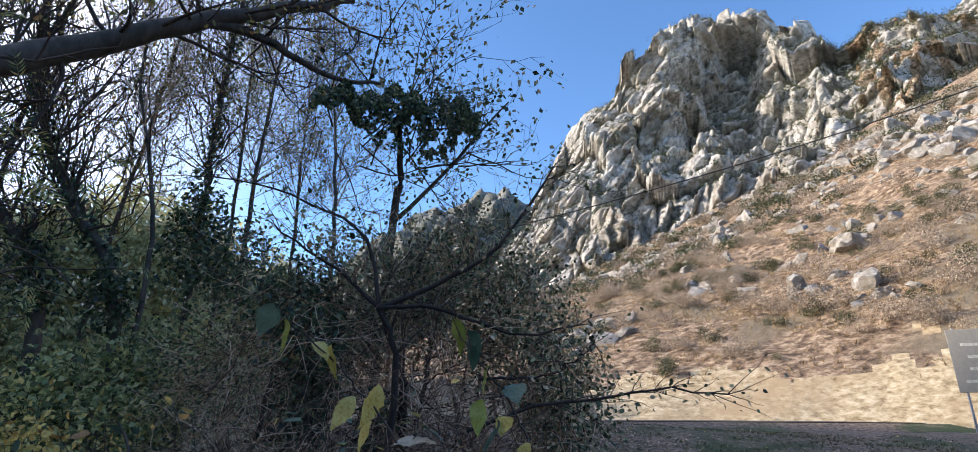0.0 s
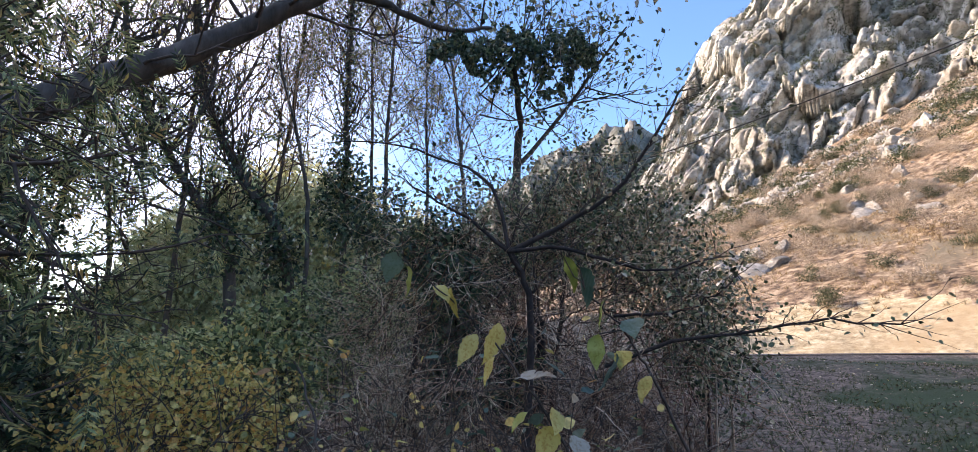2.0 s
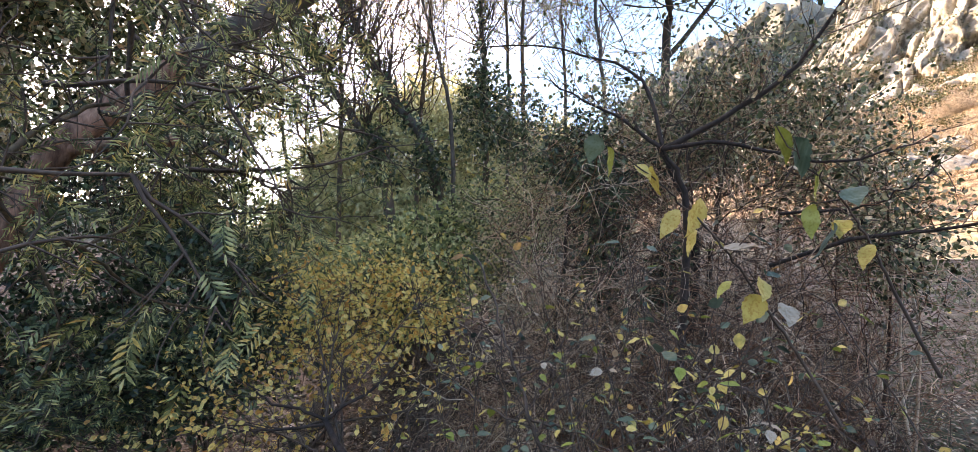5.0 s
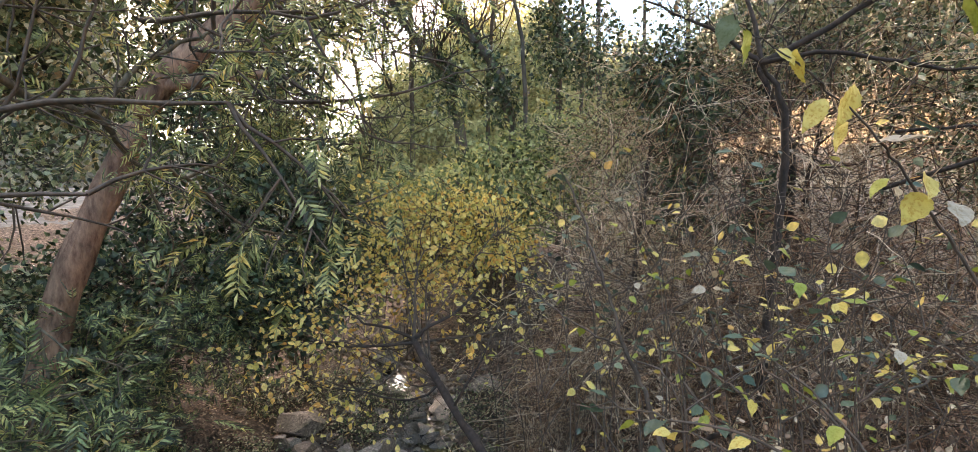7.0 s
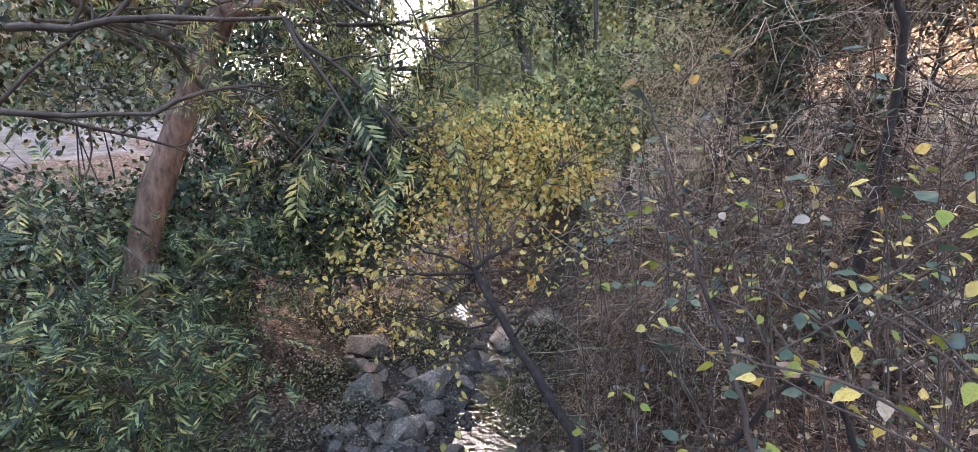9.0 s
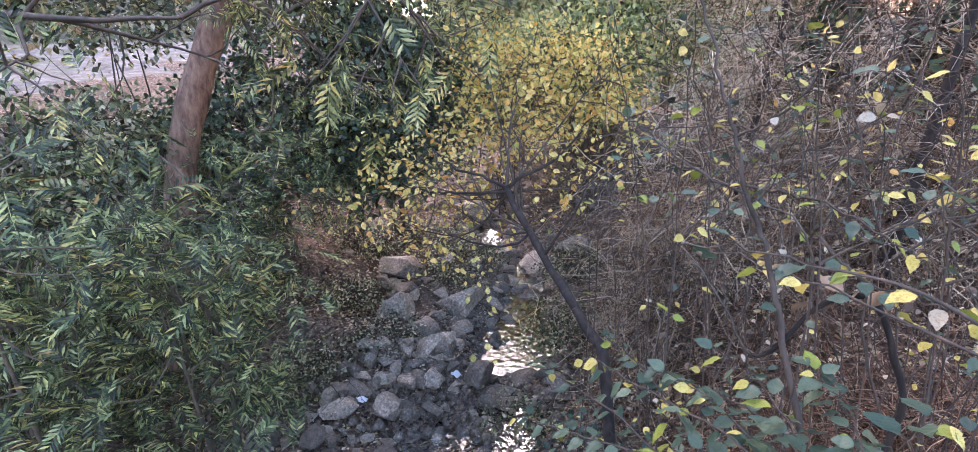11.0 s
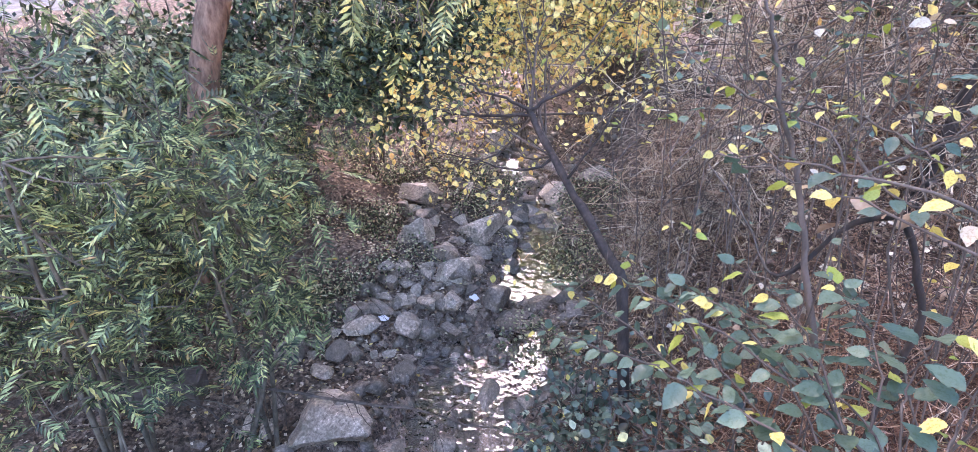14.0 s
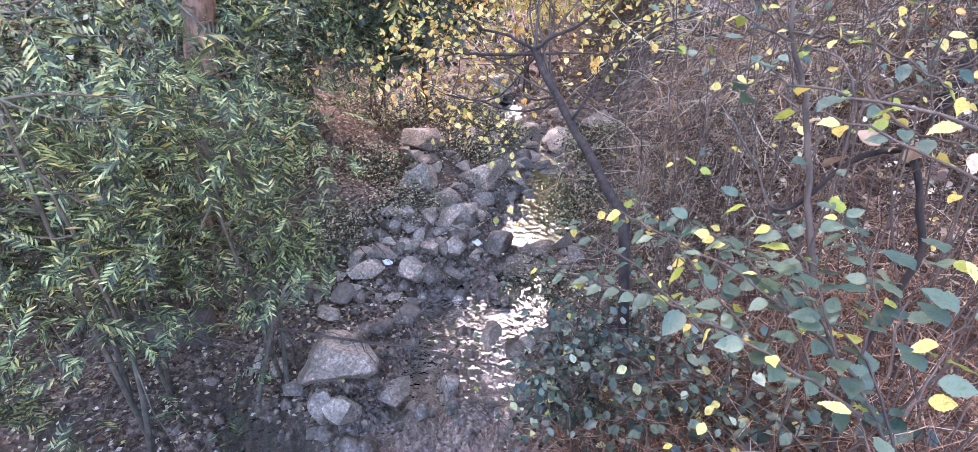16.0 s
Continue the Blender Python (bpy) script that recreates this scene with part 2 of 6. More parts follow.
M_STRAW = ground_mat("pale_straw_verge", [(0.36, (0.2, 0.145, 0.08)), (0.5, (0.42, 0.33, 0.2)), (0.64, (0.6, 0.51, 0.36))], 2.2, (0.36, 0.26, 0.15), 0.15, 0.48, 0.66, 0.12)
M_PALE = ground_mat("pale_gravel", [(0.36, (0.08, 0.074, 0.066)), (0.5, (0.15, 0.142, 0.13)), (0.64, (0.25, 0.235, 0.215))], 3.0, (0.1, 0.1, 0.06), 0.4, 0.5, 0.7)
M_WOODS = ground_mat("wooded_slope", [(0.3, (0.02, 0.03, 0.018)), (0.5, (0.05, 0.06, 0.035)), (0.75, (0.11, 0.10, 0.06))], 0.5, (0.2, 0.17, 0.12), 0.06, 0.5, 0.7, 0.5)
M_ROAD = ground_mat("asphalt", [(0.3, (0.05, 0.05, 0.052)), (0.7, (0.09, 0.09, 0.092))], 40.0, (0.075, 0.073, 0.07), 0.5, 0.45, 0.7, 0.004)


def plain(name, col, rough=0.6, metal=0.0, var=0.25, scale=8.0):
    m, nt, N, L, p = node_mat(name)
    n = tex_noise(N, L, scale, 6)
    r = ramp(N, [(0.3, tuple(c * (1 - var) for c in col)), (0.7, tuple(min(1, c * (1 + var)) for c in col))])
    L.new(n.outputs["Fac"], r.inputs[0])
    L.new(r.outputs[0], p.inputs["Base Color"])
    p.inputs["Roughness"].default_value, p.inputs["Metallic"].default_value = rough, metal
    return m


M_WHITE = plain("road_paint", (0.7, 0.7, 0.68), 0.7)
M_SIGN = plain("sign_panel", (0.32, 0.3, 0.26), 0.5, 0.0, 0.1)
M_SIGNBAR = plain("sign_bars", (0.6, 0.58, 0.5), 0.6)
M_STEEL = plain("galvanised_steel", (0.45, 0.45, 0.46), 0.45, 0.9, 0.15)
M_CABLE = plain("black_cable", (0.02, 0.02, 0.02), 0.6)
M_PAPER = plain("white_litter", (0.75, 0.75, 0.77), 0.7, 0.0, 0.06)
M_CONCRETE = ground_mat("old_concrete", [(0.3, (0.06, 0.047, 0.04)), (0.5, (0.105, 0.083, 0.07)), (0.75, (0.17, 0.14, 0.12))], 10.0, (0.09, 0.075, 0.055), 1.5, 0.45, 0.7, 0.01)

M_WATER, _nt, N, L, p = node_mat("stream_water")
p.inputs["Base Color"].default_value = (0.9, 0.93, 0.92, 1)
p.inputs["Roughness"].default_value = 0.02
p.inputs["IOR"].default_value = 1.33
p.inputs["Transmission Weight"].default_value = 1.0
_n = tex_noise(N, L, 11.0, 2, 0.5, stretch=(1, 1, 1))
L.new(bump(N, L, _n.outputs["Fac"], 0.5, 0.035), p.inputs["Normal"])


# ---- mesh helpers ----
RNG = np.random.default_rng(7)


def mesh_of(name, verts, faces, mat, smooth=False, mats=None, index=None):
    """A mesh from an array of places and an array of equal-sided faces."""
    me = bpy.data.meshes.new(name)
    verts, faces = np.asarray(verts, np.float32), np.asarray(faces, np.int32)
    k = faces.shape[1]
    me.vertices.add(len(verts))
    me.vertices.foreach_set("co", verts.ravel())
    me.loops.add(faces.size)
    me.loops.foreach_set("vertex_index", faces.ravel())
    me.polygons.add(len(faces))
    me.polygons.foreach_set("loop_start", np.arange(0, faces.size, k, dtype=np.int32))
    me.polygons.foreach_set("loop_total", np.full(len(faces), k, np.int32))
    if smooth:
        me.polygons.foreach_set("use_smooth", np.ones(len(faces), bool))
    for m in (mats or [mat]):
        me.materials.append(m)
    if index is not None:
        me.polygons.foreach_set("material_index", np.asarray(index, np.int32))
    me.update(calc_edges=True)
    return me


def thing(name, place, label, category, group="", kind=""):
    ob = new(name)
    ob.empty_display_size = 0.1
    ob.location = place
    return tagged(ob, label, category, group, kind)


def part(name, me, parent, label="", kind=""):
    ob = new(name, me)
    ob.parent = parent
    ob.matrix_parent_inverse = Matrix.Translation(parent.location).inverted()
    return tagged(ob, label, "", "", kind)


def unit(v):
    v = np.asarray(v, float)
    return v / (np.linalg.norm(v, axis=-1, keepdims=True) + 1e-9)


def tubes(name, paths, mat, sides=5):
    """Round, tapered rods along many polylines: (points, radii)."""
    V, F, base = [], [], 0
    ang = np.arange(sides) * 2 * np.pi / sides
    ca, sa = np.cos(ang), np.sin(ang)
    groups = {}
    for pts, rad in paths:
        groups.setdefault(len(pts), []).append((pts, rad))
    for n, rows in groups.items():
        P = np.array([r[0] for r in rows], float)
        R = np.array([r[1] for r in rows], float)
        tan = unit(np.gradient(P, axis=1))
        ref = np.where(np.abs(tan[..., 2:3]) > 0.9, [[[1.0, 0, 0]]], [[[0, 0, 1.0]]])
        a = unit(np.cross(tan, ref))
        b = np.cross(tan, a)
        v = P[:, :, None] + R[:, :, None, None] * (ca[None, None, :, None] * a[:, :, None] + sa[None, None, :, None] * b[:, :, None])
        V.append(v.reshape(-1, 3))
        k, i, j = np.meshgrid(np.arange(len(rows)) * n * sides, np.arange(n - 1), np.arange(sides), indexing="ij")
        j2 = (j + 1) % sides
        F.append((base + np.stack([k + i * sides + j, k + i * sides + j2, k + (i + 1) * sides + j2, k + (i + 1) * sides + j], -1)).reshape(-1, 4))
        base += len(rows) * n * sides
    return mesh_of(name, np.concatenate(V), np.concatenate(F), mat, True)


def curve(points, n=12, wob=0.0, rng=RNG):
    """A smooth line through a few places, with a slight wobble."""
    p = np.asarray(points, float)
    t = np.linspace(0, len(p) - 1, n)
    i = np.clip(t.astype(int), 0, len(p) - 2)
    f = (t - i)[:, None]
    q = np.vstack([2 * p[0] - p[1], p, 2 * p[-1] - p[-2]])
    p0, p1, p2, p3 = q[i], q[i + 1], q[i + 2], q[i + 3]
    out = 0.5 * ((2 * p1) + (p2 - p0) * f + (2 * p0 - 5 * p1 + 4 * p2 - p3) * f ** 2 + (3 * p1 - p0 - 3 * p2 + p3) * f ** 3)
    return out + rng.normal(0, wob, out.shape) * np.linspace(0.2, 1, n)[:, None] if wob else out


DIAMOND = (np.array([[0, 0, 0], [0.32, 0.42, 0.07], [0, 1, -0.05], [-0.32, 0.42, 0.07]]), np.array([[0, 1, 2], [0, 2, 3]]))
OVAL = (np.array([[0, 0, 0], [0.24, 0.18, 0.05], [0.36, 0.45, 0.07], [0.22, 0.75, 0.03], [0, 1.0, -0.08],
                  [-0.22, 0.75, 0.03], [-0.36, 0.45, 0.07], [-0.24, 0.18, 0.05], [0, 0.45, 0]]),
        np.array([[0, 1, 8], [1, 2, 8], [2, 3, 8], [3, 4, 8], [4, 5, 8], [5, 6, 8], [6, 7, 8], [7, 0, 8]]))
IVY = (np.array([[0, 0, 0], [0.42, 0.05, 0.06], [0.26, 0.38, 0.04], [0, 1, -0.05], [-0.26, 0.38, 0.04], [-0.42, 0.05, 0.06]]),
       np.array([[0, 1, 2], [0, 2, 3], [0, 3, 4], [0, 4, 5]]))
BLADE = (np.array([[-0.04, 0, 0], [0.04, 0, 0], [0.0, 1.0, 0.1]]), np.array([[0, 1, 2]]))


def pinnate():
    """A feathered leaf: narrow leaflets in pairs along a drooping stalk."""
    V, F = [], []
    n = 13
    for k in range(n):
        s = 0.2 + 0.72 * (k // 2) / 5.5 if k < n - 1 else 0.95
        side = 0 if k == n - 1 else (1 if k % 2 else -1)
        a = side * 0.85
        size = 0.4 * (1 - 0.4 * abs(s - 0.5))
        d = DIAMOND[0] * np.array([0.34, 1, 1]) * size
        r = np.array([[math.cos(a), -math.sin(a), 0], [math.sin(a), math.cos(a), 0], [0, 0, 1]])
        v = d @ r.T + np.array([0, s, -0.25 * s * s])
        v[:, 2] -= 0.12 * np.abs(v[:, 0])
        F.append(DIAMOND[1] + 4 * k)
        V.append(v)
    st = np.array([[-0.008, 0, 0], [0.008, 0, 0], [0.006, 0.55, -0.075], [-0.006, 0.55, -0.075], [0, 1, -0.25]])
    F.append(np.array([[0, 1, 2], [0, 2, 3], [3, 2, 4]]) + 4 * n)
    return np.vstack(V + [st]), np.vstack(F)


PINNATE = pinnate()


def leaves(name, pos, ahead, size, shape, mat, flat=0.6, rng=RNG):
    """Leaves of one shape: at pos, pointing ahead, facing mostly up (flat towards 1) or any way."""
    pos, n = np.asarray(pos, float), len(pos)
    y = unit(ahead)
    up = unit(rng.normal(0, 1, (n, 3)) * (1 - flat) + np.array([0, 0, 1.0]) * flat)
    x = unit(np.cross(y, up))
    z = np.cross(x, y)
    s = (np.asarray(size) * np.ones(n))[:, None, None]
    v, f = shape
    world_v = pos[:, None] + s * (v[None, :, 0:1] * x[:, None] + v[None, :, 1:2] * y[:, None] + v[None, :, 2:3] * z[:, None])
    faces = f[None] + (np.arange(n) * len(v))[:, None, None]
    return mesh_of(name, world_v.reshape(-1, 3), faces.reshape(-1, f.shape[1]), mat)


def branchlets(start, ahead, length, radius, levels, rng, kids=(3, 5), spread=0.7, rise=0.15, wob=0.12, tips=None, paths=None):
    """Grow a limb with side shoots; collects rods in paths and shoot places in tips."""
    n = 7 if levels > 0 else 5
    d = unit(ahead)
    pts, p = [np.array(start, float)], np.array(start, float)
    for _ in range(n - 1):
        d = unit(d + rng.normal(0, wob, 3) + np.array([0, 0, rise * 0.2]))
        p = p + d * length / (n - 1)
        pts.append(p)
    pts = np.array(pts)
    paths.append((pts, np.linspace(radius, radius * (0.35 if levels else 0.25), n)))
    if levels == 0:
        for q in pts[1:]:
            tips.append((q, d))
        return
    for _ in range(rng.integers(*kids) + 1):
        k = rng.integers(2, n)
        side = unit(np.cross(d, rng.normal(0, 1, 3)))
        branchlets(pts[k], d * (1 - spread) + side * spread + np.array([0, 0, rise]), length * rng.uniform(0.45, 0.7), radius * 0.5,
                   levels - 1, rng, kids, spread, rise, wob, tips, paths)


def leaf_cloud(tips, per, jitter, rng, droop=0.3):
    """Leaf places and directions round shoot places."""
    P = np.repeat(np.array([t[0] for t in tips]), per, 0)
    D = np.repeat(np.array([t[1] for t in tips]), per, 0)
    P = P + rng.normal(0, jitter, P.shape)
    A = unit(D * 0.5 + rng.normal(0, 0.8, P.shape) + np.array([0, 0, -droop]))
    return P, A


def blob_shrub(name, label, category, blobs, mat, size, shape=DIAMOND, seed=1, twig=M_TWIG, per=14, spread=0.13, stems=True,
               flat=0.5, group="", part_label="", density=1.0, droop=0.3, hollow=0.55):
    """A shrub of many small twigs whose leaves fill uneven clumps: blobs are (centre, radii, number of twigs)."""
    rng = np.random.default_rng(seed)
    base = np.array(blobs[0][0], float)
    base[2] = ground_z(base[0], base[1])
    ob = thing(name, tuple(base), label, category, group)
    paths, P, A = [], [], []
    for c, r, n in blobs:
        c, r = np.array(c, float), np.array(r, float)
        n = int(n * density)
        u = unit(rng.normal(0, 1, (n, 3)))
        rad = hollow + (1.05 - hollow) * rng.random(n) ** 0.6
        lump = 1 + 0.16 * np.sin(u[:, 0] * 5 + c[0] * 3) * np.cos(u[:, 1] * 6 + c[1]) + 0.1 * np.sin(u[:, 2] * 9 + c[2])
        q = c + u * r * (rad * lump)[:, None]
        q[:, 2] = np.maximum(q[:, 2], ground_z(q[:, 0], q[:, 1]) + 0.05)
        for k in range(n):
            inner = c + (q[k] - c) * rng.uniform(0.45, 0.7) + rng.normal(0, 0.08, 3)
            m = (inner + q[k]) / 2 + rng.normal(0, 0.05, 3)
            paths.append((np.array([inner, m, q[k]]), np.array([0.006, 0.004, 0.0015])))
        w = rng.random((n, per, 1))
        lp = q[:, None] + rng.normal(0, spread, (n, per, 3)) - (q - c)[:, None] * w * 0.15
        P.append(lp.reshape(-1, 3))
        A.append(unit(np.repeat(u, per, 0) * 0.6 + rng.normal(0, 0.7, (n * per, 3)) + np.array([0, 0, -droop])))
        if stems:
            foot = np.array([c[0], c[1], ground_z(c[0], c[1]) - 0.05])
            for k in range(4):
                top = c + unit(rng.normal(0, 1, 3)) * r * 0.6
                f0 = foot + np.array([*rng.normal(0, 0.12, 2), 0])
                paths.append((curve([f0, (f0 + top) / 2 + rng.normal(0, 0.12, 3), top], 8), np.linspace(0.016, 0.005, 8)))
    P, A = np.concatenate(P), np.concatenate(A)
    part("branchwork", tubes("branchwork", paths, twig, 4), ob, "", "stuff")
    part("foliage", leaves("foliage", P, A, size * rng.uniform(0.6, 1.25, len(P)), shape, mat, flat, rng), ob, part_label, "stuff")
    return ob


def vnoise(x, y, seed=0):
    """Smooth value noise on the plane."""
    xi, yi = np.floor(x).astype(np.int64), np.floor(y).astype(np.int64)
    fx, fy = x - xi, y - yi
    fx, fy = fx * fx * (3 - 2 * fx), fy * fy * (3 - 2 * fy)

    def h(a, b):
        k = (a * 374761393 + b * 668265263 + seed * 2147483) & 0x7fffffff
        k = ((k ^ (k >> 13)) * 1274126177) & 0x7fffffff
        return ((k ^ (k >> 16)) & 0xffff) / 65535.0
    return (h(xi, yi) * (1 - fx) + h(xi + 1, yi) * fx) * (1 - fy) + (h(xi, yi + 1) * (1 - fx) + h(xi + 1, yi + 1) * fx) * fy


def fbm(x, y, seed=0, octaves=4):
    s, a, out = 1.0, 1.0, 0.0
    for k in range(octaves):
        out = out + a * (vnoise(x * s, y * s, seed + k) - 0.5)
        s, a = s * 2.03, a * 0.5
    return out


def cells(x, y, seed=0):
    """Cell pattern: a tilted random facet for each cell and the nearness to its edges."""
    xi, yi = np.floor(x), np.floor(y)
    d1, d2, val, tilt = np.full(x.shape, 9.0), np.full(x.shape, 9.0), np.zeros(x.shape), np.zeros(x.shape)
    for ox in (-1, 0, 1):
        for oy in (-1, 0, 1):
            cx, cy = xi + ox, yi + oy
            px, py = cx + vnoise(cx + 0.0, cy + 0.0, seed + 11), cy + vnoise(cx + 0.0, cy + 0.0, seed + 23)
            d = np.hypot(x - px, y - py)
            v = vnoise(cx + 0.0, cy + 0.0, seed + 37)
            near = d < d1
            d2 = np.where(near, d1, np.minimum(d2, d))
            val = np.where(near, v, val)
            gx, gy = vnoise(cx + 0.0, cy + 0.0, seed + 53) - 0.5, vnoise(cx + 0.0, cy + 0.0, seed + 67) - 0.5
            tilt = np.where(near, 2 * (gx * (x - px) + gy * (y - py)), tilt)
            d1 = np.where(near, d, d1)
    return val + tilt, d2 - d1


def smooth(x, a, b):
    t = np.clip((x - a) / (b - a), 0, 1)
    return t * t * (3 - 2 * t)


# ---- lie of the land ----
EYE_Z = 3.8
STREAM = np.array([(-1.6, -8.0), (-2.2, -1.5), (-2.3, 0.6), (-2.7, 1.75), (-3.25, 2.7), (-3.85, 3.75), (-4.5, 4.9), (-5.6, 5.95), (-7.1, 6.6), (-8.6, 8.3), (-12.5, 11.0), (-24.0, 18.0), (-60.0, 42.0)])
# pools and side channels: place, reach, depth
POOLS = [(-2.2, 1.5, 0.4, 0.26), (-2.5, 1.85, 0.3, 0.26), (-2.82, 1.9, 0.26, 0.24), (-3.2, 2.08, 0.22, 0.2), (-3.42, 2.62, 0.36, 0.28), (-3.7, 2.4, 0.22, 0.22),
         (-3.12, 3.05, 0.34, 0.3), (-4.36, 4.4, 0.36, 0.26), (-4.02, 4.52, 0.3, 0.24), (-3.66, 0.6, 0.34, 0.42), (-3.32, 0.5, 0.32, 0.3), (-3.5, 0.22, 0.3, 0.3), (-5.5, 5.98, 0.34, 0.12), (-4.7, 5.2, 0.25, 0.1)]
BARS = [(-3.9, 3.35, 0.3, 0.2), (-4.35, 2.9, 0.5, 0.16), (-3.45, 1.2, 0.4, 0.2), (-4.5, 2.2, 0.5, 0.1), (-5.1, 3.7, 0.7, 0.14), (-2.75, 2.55, 0.22, 0.12)]


def stream_frame(x, y):
    """Distance from the stream's middle, the side (+ towards the field) and how far up it lies."""
    best, side, along, run = np.full(np.shape(x), 1e9), np.zeros(np.shape(x)), np.zeros(np.shape(x)), 0.0
    for a, b in zip(STREAM[:-1], STREAM[1:]):
        d = b - a
        ln = np.hypot(*d)
        t = np.clip(((x - a[0]) * d[0] + (y - a[1]) * d[1]) / ln ** 2, 0, 1)
        dx, dy = x - a[0] - t * d[0], y - a[1] - t * d[1]
        r = np.hypot(dx, dy)
        near = r < best
        side = np.where(near, np.sign(d[1] * (x - a[0]) - d[0] * (y - a[1])), side)
        along = np.where(near, run + t * ln, along)
        best = np.where(near, r, best)
        run += ln
    return best, side, along


# rise of the slopes by compass bearing (0 is straight ahead, right is positive)
# -120 to -74: unseen hill added to keep sun off the near ground
RISE_AZ = np.array([-180, -120, -74, -69, -50, -28, -12, 0, 3.2, 8, 14.6, 24.5, 33.5, 39, 47, 60, 100, 180])
RISE = np.array([0.3, 0.75, 0.8, 0.1, 0.05, 0.08, 0.12, 0.24, 0.29, 0.313, 0.389, 0.494, 0.566, 0.63, 0.674, 0.6, 0.25, 0.3])


def ground_z(x, y):
    x, y = np.asarray(x, float), np.asarray(y, float)
    d, side, s = stream_frame(x, y)
    r, az = np.hypot(x, y), np.degrees(np.arctan2(x, y))
    bed = -0.27 + 0.035 * np.clip(s - 11.0, 0, 30) + 0.1 * fbm(x * 1.9, y * 1.9, 3) + 0.3 * smooth(d, 0.2, 0.7) + 0.17 * np.exp(-((s - 12.1) / 0.35) ** 2) + 0.15 * smooth(s, 13.4, 14.2)
    for px, py, reach, deep in POOLS:
        bed = bed - deep * np.exp(-((x - px) ** 2 + (y - py) ** 2) / reach ** 2)
    bed = np.maximum(bed, -0.17 + 0.26 * fbm(x * 3.3, y * 3.3, 30))
    for px, py, reach, high in BARS:
        bed = bed + high * np.exp(-((x - px) ** 2 + (y - py) ** 2) / reach ** 2)
    right = bed + smooth(d, 0.6, 2.6) * (2.05 - bed) + smooth(r, 9, 27) * 1.35 + 0.18 * fbm(x * 0.5, y * 0.5, 5) * smooth(d, 2, 4)
    left = bed + 0.12 * smooth(d, 0.8, 1.6) + smooth(d, 2.0, 6.5) * 2.1 + smooth(r, 9, 28) * 0.5 + 0.2 * fbm(x * 0.6, y * 0.6, 6) * smooth(d, 1, 3)
    z = np.where(side > 0, right, left)
    mound = 0.36 * np.exp(-((x - 3) / 8) ** 2 - ((y - 20) / 4.5) ** 2) * (side > 0)
    rise = np.interp(az, RISE_AZ, RISE) * np.clip(np.minimum(r, 130) - 32, 0, None)
    rough = smooth(r, 34, 60) * (1.6 * fbm(x * 0.07, y * 0.07, 9, 5) + 0.5 * fbm(x * 0.4, y * 0.4, 4))
    return z + mound + rise + rough


def grid_faces(n, m, wrap=False):
    i, j = np.meshgrid(np.arange(n - 1), np.arange(m if wrap else m - 1), indexing="ij")
    j2 = (j + 1) % m
    return np.stack([i * m + j, i * m + j2, (i + 1) * m + j2, (i + 1) * m + j], -1).reshape(-1, 4)


def build_ground():
    az = np.radians(np.concatenate([np.arange(-100, 56, 0.3), np.arange(56, 260, 3.0)]))
    r = np.concatenate([[0.05, 0.3], np.geomspace(0.6, 14, 150), np.geomspace(14.2, 60, 70), np.geomspace(61, 200, 70), [260, 400, 700, 1500, 3500]])
    R_, A_ = np.meshgrid(r, az, indexing="ij")
    X, Y = R_ * np.sin(A_), R_ * np.cos(A_)
    Z = ground_z(X, Y)
    F = grid_faces(len(r), len(az), True)
    cx, cy = X.ravel()[F].mean(1), Y.ravel()[F].mean(1)
    d, side, s = stream_frame(cx, cy)
    rr, aa = np.hypot(cx, cy), np.degrees(np.arctan2(cx, cy))
    idx = np.where(d < np.where((side < 0) & (s > 11), 1.4, 0.6) + 0.5 * fbm(cx, cy, 8), 0, 1)
    idx = np.where((side > 0) & (d > 4.0) & (rr > 4.5 + 2 * fbm(cx * 0.4, cy * 0.4, 2)) & (cy > 2), 2, idx)
    idx = np.where((side < 0) & (d > 8.5 + 3 * fbm(cx * 0.3, cy * 0.3, 2)) & (aa < -62) & (rr < 32), 4, idx)
    idx = np.where(rr > 30.5, np.where(aa > -14, np.where(rr < 38 + 9 * fbm(cx * 0.15, cy * 0.15, 19), 6, 3), 5), idx)
    me = mesh_of("ground", np.stack([X, Y, Z], -1).reshape(-1, 3), F[:, ::-1], None, True, [M_BED, M_BANK, M_FIELD, M_HILL, M_PALE, M_WOODS, M_STRAW], idx)
    return tagged(new("ground", me), "stony stream bed, leafy banks, bare field and dry slopes", "ground", "", "structure")


build_ground()


# ---- cliff, far mountain, wooded hill ----
TOP_AZ = np.array([-4, 1.8, 3.2, 7.0, 10.4, 15.1, 20.3, 23.9, 29.3, 31.3, 32.9, 34.9, 36.6, 37.8, 40.9, 42.8, 44.5, 46.1, 48.5, 58])
TOP_EL = np.array([11, 16.5, 18.6, 26.0, 29.9, 33.3, 36.8, 37.6, 37.2, 36.1, 34.4, 34.6, 31.0, 31.0, 32.0, 32.0, 31.2, 31.8, 31.8, 32])


